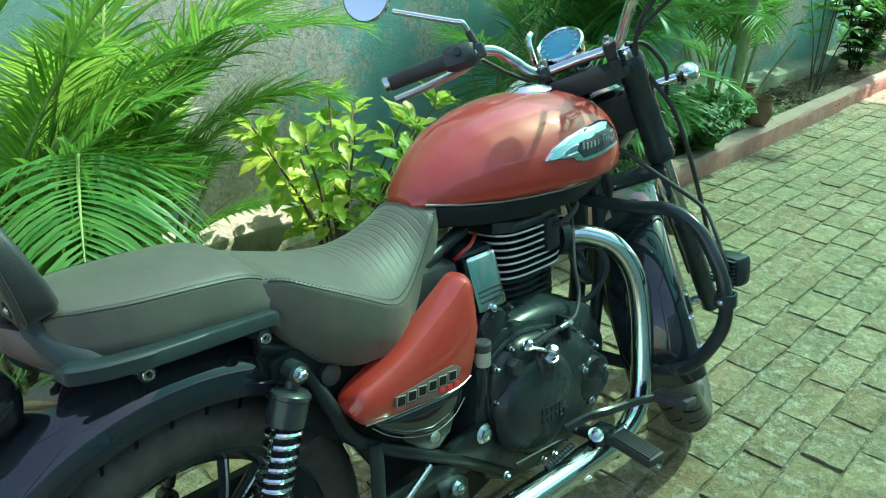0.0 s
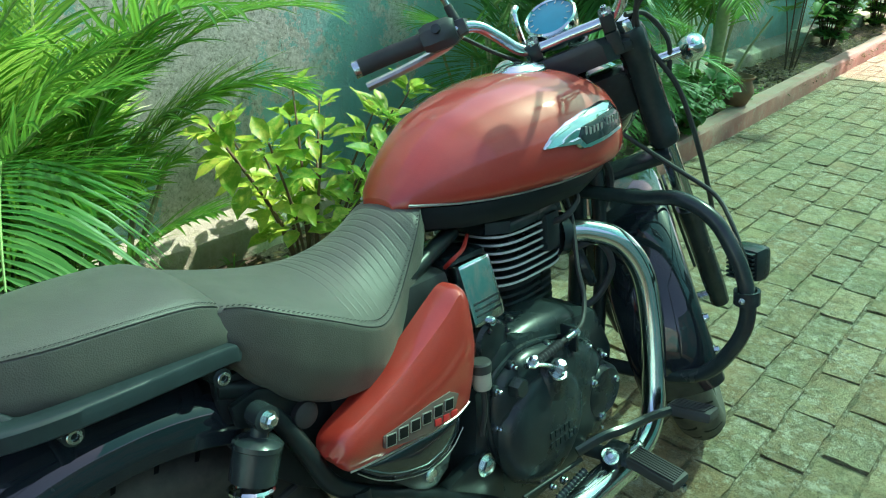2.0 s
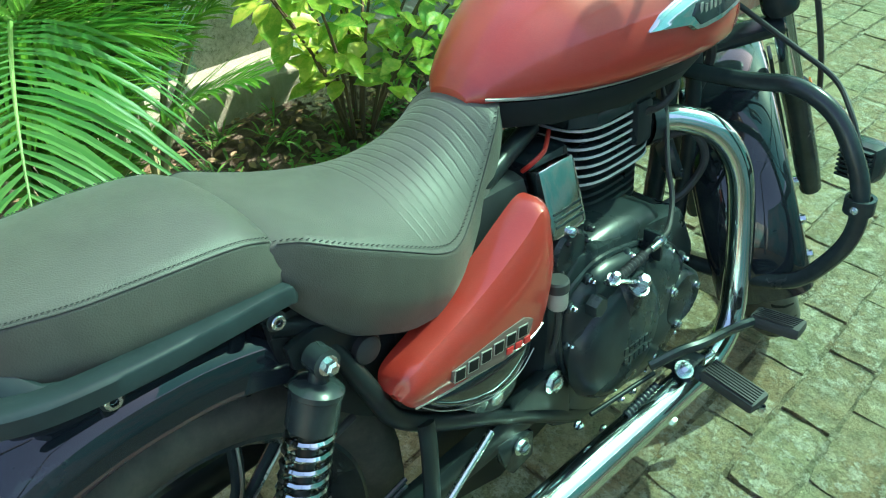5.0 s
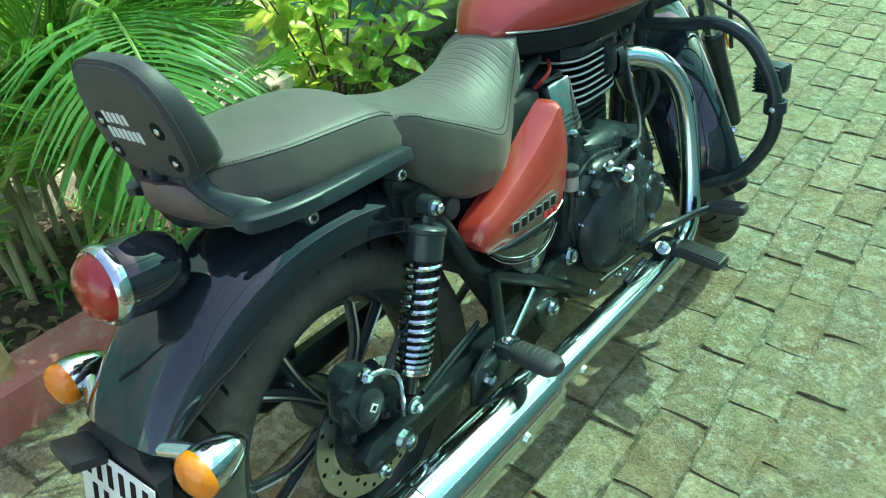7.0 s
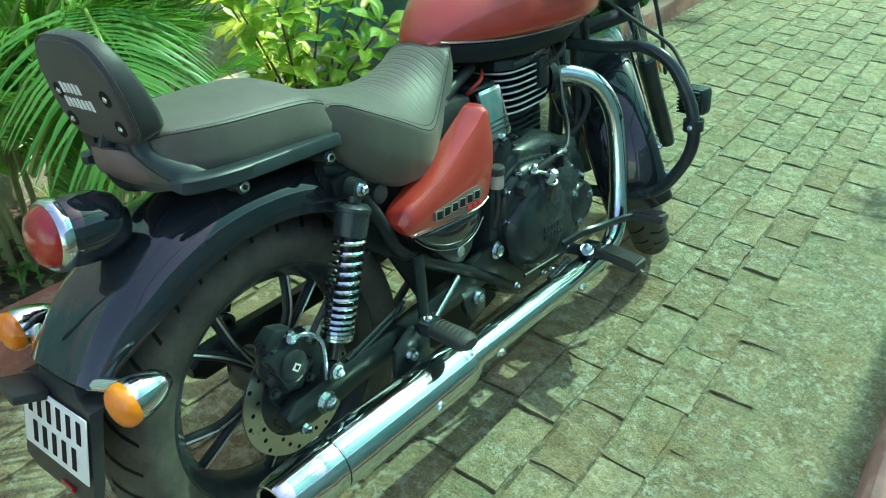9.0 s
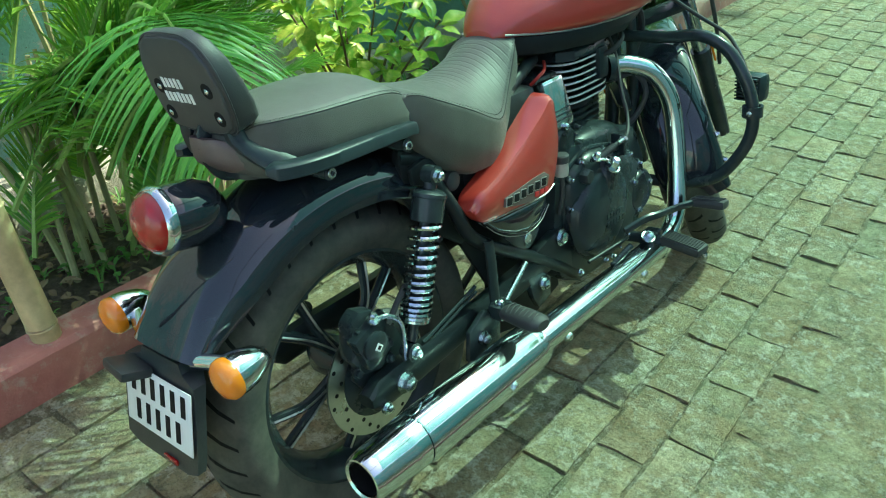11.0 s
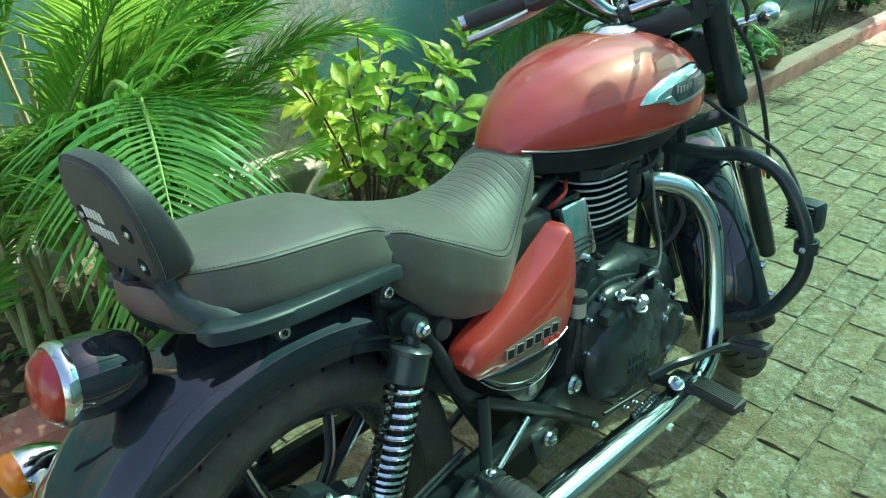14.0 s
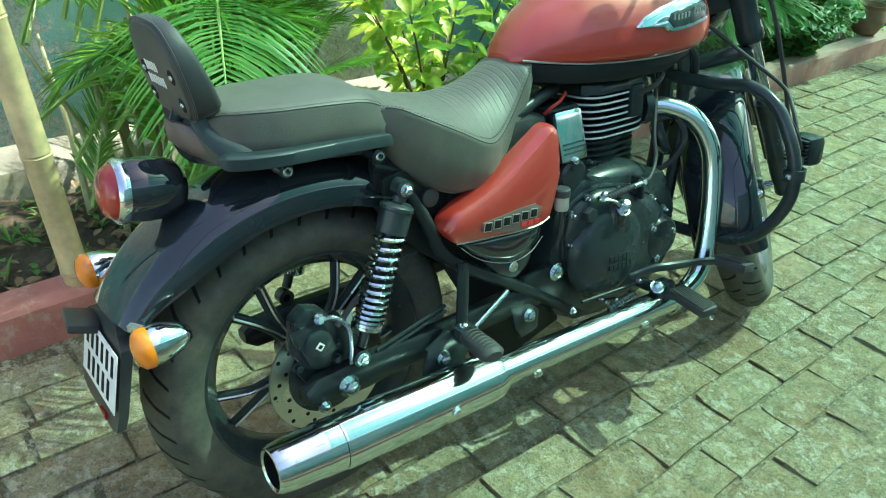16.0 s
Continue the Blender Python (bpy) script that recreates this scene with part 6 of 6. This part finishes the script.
def fog_lamp(s):
    m = pose(s * 0.325, 1.155, 0.553, 0, 0, -s * 12)
    lamp = part("fog_lamp", box((0.07, 0.05, 0.07), (0, 0, 0), 0.016), "black", bike, "black finned auxiliary lamp on the crash guard", m=m)
    for k in range(7):
        part("lamp_fin", box((0.058, 0.012, 0.004), (0, -0.028, -0.026 + 0.0087 * k), 0.001), "black", lamp, m=m)
    part("lamp_glass", lathe([(0.028, 0), (0.026, 0.004), (0, 0.006)], 20, m @ pose(0, 0.025, 0, -90)), "chrome", lamp)
    part("lamp_clamp", merge(lathe([(0.0175, -0.013), (0.024, -0.013), (0.024, 0.013), (0.0175, 0.013)], 18, pose(s * 0.369, 1.04, 0.528)), box((0.016, 0.10, 0.02), (s * 0.352, 1.085, 0.535), 0.004, (0, 0, s * 24))), "black", lamp)
    part("clamp_bolt", bolt((s * 0.370, 1.016, 0.528), (0, -1, 0), 0.005, 0.006), "steel", lamp)
    part("lamp_lead", tube([(s * 0.32, 1.12, 0.57), (s * 0.33, 1.09, 0.61), (s * 0.30, 1.065, 0.66), (s * 0.2, 1.06, 0.69)], 0.003, 6), "rubber", lamp)


fog_lamp(1)
fog_lamp(-1)
part("lamp_cable", tube([(0.06, 1.06, 0.84), (0.10, 1.09, 0.80), (0.18, 1.15, 0.725), (0.25, 1.16, 0.68), (0.30, 1.12, 0.645), (0.33, 1.10, 0.60), (0.335, 1.12, 0.56)], 0.0048, 8), "rubber", bike, "black cable down to the auxiliary lamp")

# ---------- steered front ----------
RAKE = Vector((0, -math.sin(radians(26)), math.cos(radians(26))))


def on_fork(x, d):
    """A point d metres up a fork leg from the axle."""
    return Vector((x, 1.345, 0.331)) + RAKE * d


for s in (1, -1):
    x = s * 0.122
    slider = part("fork_slider", tube([on_fork(x, -0.03), on_fork(x, 0.05), on_fork(x, 0.20), on_fork(x, 0.275)], [0.022, 0.025, 0.024, 0.027], 18, 4), "black", bike, "black fork slider", m=STEER)
    part("stanchion", rod(on_fork(x, 0.26), on_fork(x, 0.60), 0.0195, 20), "chrome", bike, "chrome fork stanchion", m=STEER)
    part("fork_cover", lathe([(0.022, 0), (0.031, 0.004), (0.0325, 0.01), (0.0325, 0.030), (0.030, 0.034), (0.030, 0.215), (0.0325, 0.219), (0.0325, 0.262), (0.029, 0.272), (0.02, 0.274)], 24, along(on_fork(x, 0.455), on_fork(x, 0.8))), "black", bike, "black fork cover", m=STEER)
    part("fork_cap", lathe([(0.024, 0), (0.024, 0.016), (0.018, 0.024), (0, 0.025)], 16, along(on_fork(x, 0.727), on_fork(x, 0.8))), "chrome", bike, m=STEER)
    part("side_reflector", box((0.006, 0.02, 0.05), on_fork(x + s * 0.03, 0.25), 0.003, (26, 0, 0)), "amber", slider, "amber fork reflector", m=STEER)
for d, w in ((0.43, 0.024), (0.700, 0.026)):
    part("fork_yoke", box((0.25, 0.05, w), on_fork(0, d) + Vector((0, -0.02, 0)), 0.012, (26, 0, 0)), "black", bike, "black fork yoke", m=STEER)
part("front_axle", rod((-0.14, 1.345, 0.331), (0.14, 1.345, 0.331), 0.012), "steel", bike, m=STEER)
front_fender = part("front_fender", fender(20, 193, lambda a: 0.372, lambda a: float(np.interp(a, (20, 90, 203), (0.33, 0.325, 0.33))), lambda a: float(np.interp(a, (20, 90, 203), (0.07, 0.085, 0.088))), Vector((0, 1.345, 0.331))), "gloss", bike, "gloss black front fender", m=STEER, sharp=50)
for a in (182, 170):
    part("fender_bolt", bolt((0.087, 1.345 + 0.335 * math.cos(radians(a)), 0.331 + 0.335 * math.sin(radians(a))), (1, 0, 0), 0.008, 0.007), "steel", front_fender, m=STEER)
part("fender_stay", slab([(1.305, 0.50), (1.365, 0.40), (1.395, 0.42), (1.345, 0.56), (1.245, 0.66), (1.215, 0.64)], "x", 0.088, 0.095, 0.002), "black", front_fender, m=STEER)
part("front_disc", disc_mesh(0.15, 2), "disc", bike, "steel front brake disc", m=front @ Matrix.Translation((0, 0, -0.07)))

# the bars sit a little ahead of the yoke
BARS = Matrix.Translation((0.008, 0.026, 0.010)) @ STEER
BAR = [(0.0, 0.965, 1.003), (0.07, 0.963, 1.003), (0.098, 0.950, 1.014), (0.125, 0.925, 1.050), (0.150, 0.905, 1.078), (0.185, 0.885, 1.087), (0.235, 0.866, 1.088), (0.375, 0.822, 1.085)]
bar = part("handlebar", tube(mirrored(BAR[::-1])[:-1] + BAR, 0.0115, 16, 6), "chrome", bike, "chrome pulled-back handlebar", m=BARS)
for s in (1, -1):
    f = lambda x, y, z: Vector((s * x, y, z))
    grip = part("grip", tube([f(0.245, 0.863, 1.088), f(0.31, 0.842, 1.087), f(0.370, 0.8235, 1.085)], 0.0165, 18, 4), "rubber", bike, "black rubber hand grip", m=BARS)
    part("bar_end", rod(f(0.368, 0.824, 1.085), f(0.380, 0.8205, 1.0848), 0.0165, 18), "steel", grip, m=BARS)
    pod = part("switch_pod", loft([[f(x - 0.012, 0.881 - 0.30 * (x - 0.20) + a * w, 1.088 + b * h) for a, b in ((1, 0.5), (0.5, 1), (-0.5, 1), (-1, 0.5), (-1, -0.5), (-0.5, -1), (0.5, -1), (1, -0.5))] for x, w, h in ((0.195, 0.018, 0.020), (0.205, 0.024, 0.026), (0.245, 0.025, 0.027), (0.258, 0.02, 0.022))]),
               "plastic", bike, "black switch pod", m=BARS)
    part("switch_knob", lathe([(0.009, 0), (0.009, 0.006), (0, 0.007)], 14, BARS @ pose(s * 0.213, 0.850, 1.097, 70)), "black", pod)
    part("lever_mount", box((0.03, 0.04, 0.03), f(0.178, 0.895, 1.088), 0.007), "plastic", pod, m=BARS)
    part("lever", tube([f(0.185, 0.920, 1.080), f(0.235, 0.925, 1.068), f(0.31, 0.897, 1.058), f(0.385, 0.872, 1.052)], [0.009, 0.011, 0.010, 0.010], 10, 6, squash=0.9), "alu", bike, "bright control lever", m=BARS)
    stem = part("mirror_stem", tube([f(0.180, 0.895, 1.092), f(0.186, 0.886, 1.130), f(0.190, 0.876, 1.152), f(0.204, 0.873, 1.160), f(0.262, 0.862, 1.192), f(0.320, 0.852, 1.225)], 0.006, 10, 4), "chrome", bike, "chrome mirror stem", m=BARS)
    part("stem_boot", rod(f(0.180, 0.895, 1.090), f(0.1865, 0.886, 1.134), 0.010, 12, 0.008), "rubber", stem, m=BARS)
    mm_ = BARS @ Matrix.Translation(f(0.362, 0.847, 1.276)) @ Matrix.Rotation(radians(-4), 4, 'Z') @ Matrix.Rotation(radians(90 - 8), 4, 'X')
    shell = part("mirror", lathe([(0.054, 0.006), (0.0565, 0.004), (0.057, -0.004), (0.05, -0.014), (0.03, -0.020), (0, -0.022)], 36, mm_), "chrome", bike, "round chrome rear-view mirror")
    part("mirror_glass", lathe([(0.054, 0.0045), (0.03, 0.005), (0, 0.005)], 36, mm_), "mirror", shell)
    clamp = part("bar_clamp", merge(box((0.026, 0.040, 0.036), f(0.072, 0.963, 1.004), 0.006, (26, 0, 0)), box((0.028, 0.046, 0.050), f(0.072, 0.985, 0.966), 0.008, (26, 0, 0))), "black", bike, "black handlebar clamp on its riser", m=BARS)
    for k in (-1, 1):
        part("clamp_bolt", lathe([(0.0058, -0.002), (0.0058, 0.003), (0.0032, 0.0032), (0.003, 0.001), (0, 0.001)], 14, BARS @ pose(s * 0.072, 0.955 - 0.0145 * k, 1.0205 - 0.007 * k, 26)), "steel", clamp)
    fi = STEER @ Matrix.Translation(f(0.226, 1.10, 0.905)) @ Matrix.Scale(0.86, 4)
    sig = part("turn_signal", lathe([(0.033, 0.0), (0.034, -0.012), (0.031, -0.03), (0.024, -0.05), (0.013, -0.066), (0, -0.072)], 24, fi @ pose(0, 0.03, 0, -90)), "chrome", bike, "chrome front turn signal")
    part("signal_lens", lathe([(0.033, -0.002), (0.034, 0.004), (0.030, 0.012), (0, 0.0205)], 24, fi @ pose(0, 0.03, 0, -90)), "amber", sig)
    part("stalk", rod(f(0.13, 1.10, 0.905), f(0.225, 1.10, 0.905), 0.011), "chrome", sig, m=STEER)
dm = Matrix.Translation((0.004, -0.004, 0.016)) @ STEER @ pose(-0.012, 1.03, 1.036, 42, 0, 0)
dial = part("speedometer", lathe([(0.0, -0.045), (0.035, -0.045), (0.050, -0.02), (0.053, 0.0), (0.053, 0.010), (0.049, 0.013), (0.046, 0.010)], 36, dm), "chrome", bike, "round chrome speedometer")
part("dial_glass", lathe([(0.047, 0.009), (0.03, 0.0105), (0, 0.011)], 36, dm), "dial", dial, "dial glass with the sky's blue reflection painted into its colour")
part("dial_mark", merge(*[box((0.002, 0.007, 0.0008), (0.038 * math.cos(radians(a)), 0.038 * math.sin(radians(a)), 0.0116), 0, (0, 0, a - 90)) for a in range(-40, 221, 26)]), "silver", dial, m=dm)
head = part("headlight", lathe([(0, -0.11), (0.05, -0.10), (0.085, -0.06), (0.092, 0.0), (0.095, 0.012), (0.088, 0.018), (0.05, 0.028), (0, 0.032)], 36, STEER @ pose(0, 1.225, 0.865, -90)), "gloss", bike, "round black headlight shell")
part("headlight_ring", lathe([(0.088, 0.016), (0.097, 0.012), (0.097, 0.0), (0.092, -0.004)], 36, STEER @ pose(0, 1.225, 0.865, -90)), "chrome", head)
ignition = part("ignition_cover", loft([[Vector((a * w, 1.020 + b * l, 0)) + Vector((0, -0.44 * z, 0.9 * z)) for a, b in ((1, -0.6), (1, 0.6), (0.75, 1), (-0.75, 1), (-1, 0.6), (-1, -0.6), (-0.75, -1), (0.75, -1))] for z, w, l in ((1.00, 0.095, 0.062), (1.035, 0.095, 0.060), (1.052, 0.082, 0.050), (1.057, 0.05, 0.03))]), "plastic", bike, "black ignition housing between the fork legs", m=STEER @ Matrix.Translation((0, 0.46, 0.035)))
part("key_ring", lathe([(0.020, 0.0), (0.020, 0.008), (0.015, 0.009), (0.014, 0.003), (0, 0.003)], 24, STEER @ pose(0.03, 1.008, 0.988, 26)), "black", ignition, "black key barrel rim")
part("headlight_ear", box((0.20, 0.05, 0.10), (0, 1.10, 0.875), 0.015, (26, 0, 0)), "black", head, m=STEER)
for pts, r in (([(0.26, 0.90, 1.068), (0.20, 0.932, 1.046), (0.15, 0.953, 1.022), (0.115, 0.985, 0.985), (0.10, 1.02, 0.93), (0.11, 1.06, 0.86), (0.13, 1.10, 0.78)], 0.0042),
               ([(0.19, 0.915, 1.066), (0.145, 0.945, 1.032), (0.12, 0.99, 0.98), (0.13, 1.04, 0.92), (0.155, 1.09, 0.84), (0.16, 1.13, 0.75), (0.155, 1.20, 0.62), (0.145, 1.31, 0.50)], 0.0055),
               ([(0.105, 0.97, 1.00), (0.14, 1.01, 0.99), (0.165, 1.06, 0.93), (0.15, 1.09, 0.87)], 0.0050),
               ([(-0.19, 0.93, 1.075), (-0.15, 0.965, 1.03), (-0.10, 1.00, 0.98), (-0.05, 1.05, 0.90)], 0.0045)):
    part("control_cable", tube(pts, r, 8, 6), "rubber", bike, "black control cable", m=BARS)
for s in (-1,):
    part("screen_post", tube([(s * 0.075, 1.08, 0.99), (s * 0.078, 1.06, 1.04), (s * 0.076, 1.055, 1.09), (s * 0.07, 1.075, 1.105)], 0.007, 8), "chrome", bike, "chrome post", m=STEER)
part("wiring_loom", tube([(0.06, 1.0, 0.79), (0.075, 1.04, 0.76), (0.07, 1.06, 0.70), (0.05, 1.03, 0.62)], 0.009, 8), "rubber", bike)

# ---------- paving bricks ----------
BW, BL = 0.115, 0.246


def brick_mesh(rng, name):
    """One worn brick with chipped edges and an uneven top."""
    bm = bmesh.new()
    w, l = BW / 2 - 0.0030, BL / 2 - 0.0030
    nx, ny = 4, 7
    top = []
    for j in range(ny):
        row = []
        for i in range(nx):
            x, y = -w + 2 * w * i / (nx - 1), -l + 2 * l * j / (ny - 1)
            rim = i in (0, nx - 1) or j in (0, ny - 1)
            if rim:
                k = rng.uniform(0, 0.006)
                x, y = x - math.copysign(k if i in (0, nx - 1) else 0, x), y - math.copysign(k if j in (0, ny - 1) else 0, y)
            row.append(bm.verts.new((x, y, rng.uniform(-0.0016, 0.0016) - (rng.uniform(0, 0.003) if rim else 0))))
        top.append(row)
    for j in range(ny - 1):
        for i in range(nx - 1):
            bm.faces.new((top[j][i], top[j][i + 1], top[j + 1][i + 1], top[j + 1][i]))
    rim = top[0] + [r[-1] for r in top[1:]] + top[-1][-2::-1] + [r[0] for r in top[-2:0:-1]]
    low = [bm.verts.new((v.co.x * 1.004, v.co.y * 1.004, -0.04)) for v in rim]
    for k in range(len(rim)):
        bm.faces.new((rim[k], low[k], low[(k + 1) % len(rim)], rim[(k + 1) % len(rim)]))
    bmesh.ops.recalc_face_normals(bm, faces=bm.faces)
    me = bpy.data.meshes.new(name)
    bm.to_mesh(me)
    bm.free()
    return me


brng = random.Random(90)
kinds = [brick_mesh(brng, "brick") for _ in range(10)]
for me in kinds:
    me.materials.append(M["paver"])
spots = []
for c in range(-13, 6):
    x = 0.368 + BW * c
    # the joints of the three columns beside the machine are known, the rest break bond at random
    joint = {0: 0.608, 1: 0.505, 2: 0.608}.get(c, brng.uniform(0, BL))
    y = joint + BL / 2 - BL * (12 + int(joint / BL))
    while y < 13.5:
        if kerb_x(y) + 0.01 < x < 0.88:
            spots.append((x + brng.uniform(-0.003, 0.003), y, brng.uniform(-0.0028, 0.0028), brng.uniform(-1.0, 0.6), brng.uniform(-1.1, 1.8), brng.uniform(-1.2, 1.2)))
        y += BL + brng.uniform(-0.006, 0.006)
spots.sort(key=lambda s: (s[0] - 0.35) ** 2 + (max(0, abs(s[1] - 1.0) - 0.9)) ** 2)
for k, s in enumerate(spots[:300]):
    b = new("brick", kinds[k % len(kinds)])
    b.matrix_world = pose(*s)
    b.parent = paving
tmp = [(kinds[k % len(kinds)], pose(*s)) for k, s in enumerate(spots[300:])]
verts, faces = [], []
for me, m in tmp:
    o = len(verts)
    verts += [m @ v.co for v in me.vertices]
    faces += [[o + i for i in p.vertices] for p in me.polygons]
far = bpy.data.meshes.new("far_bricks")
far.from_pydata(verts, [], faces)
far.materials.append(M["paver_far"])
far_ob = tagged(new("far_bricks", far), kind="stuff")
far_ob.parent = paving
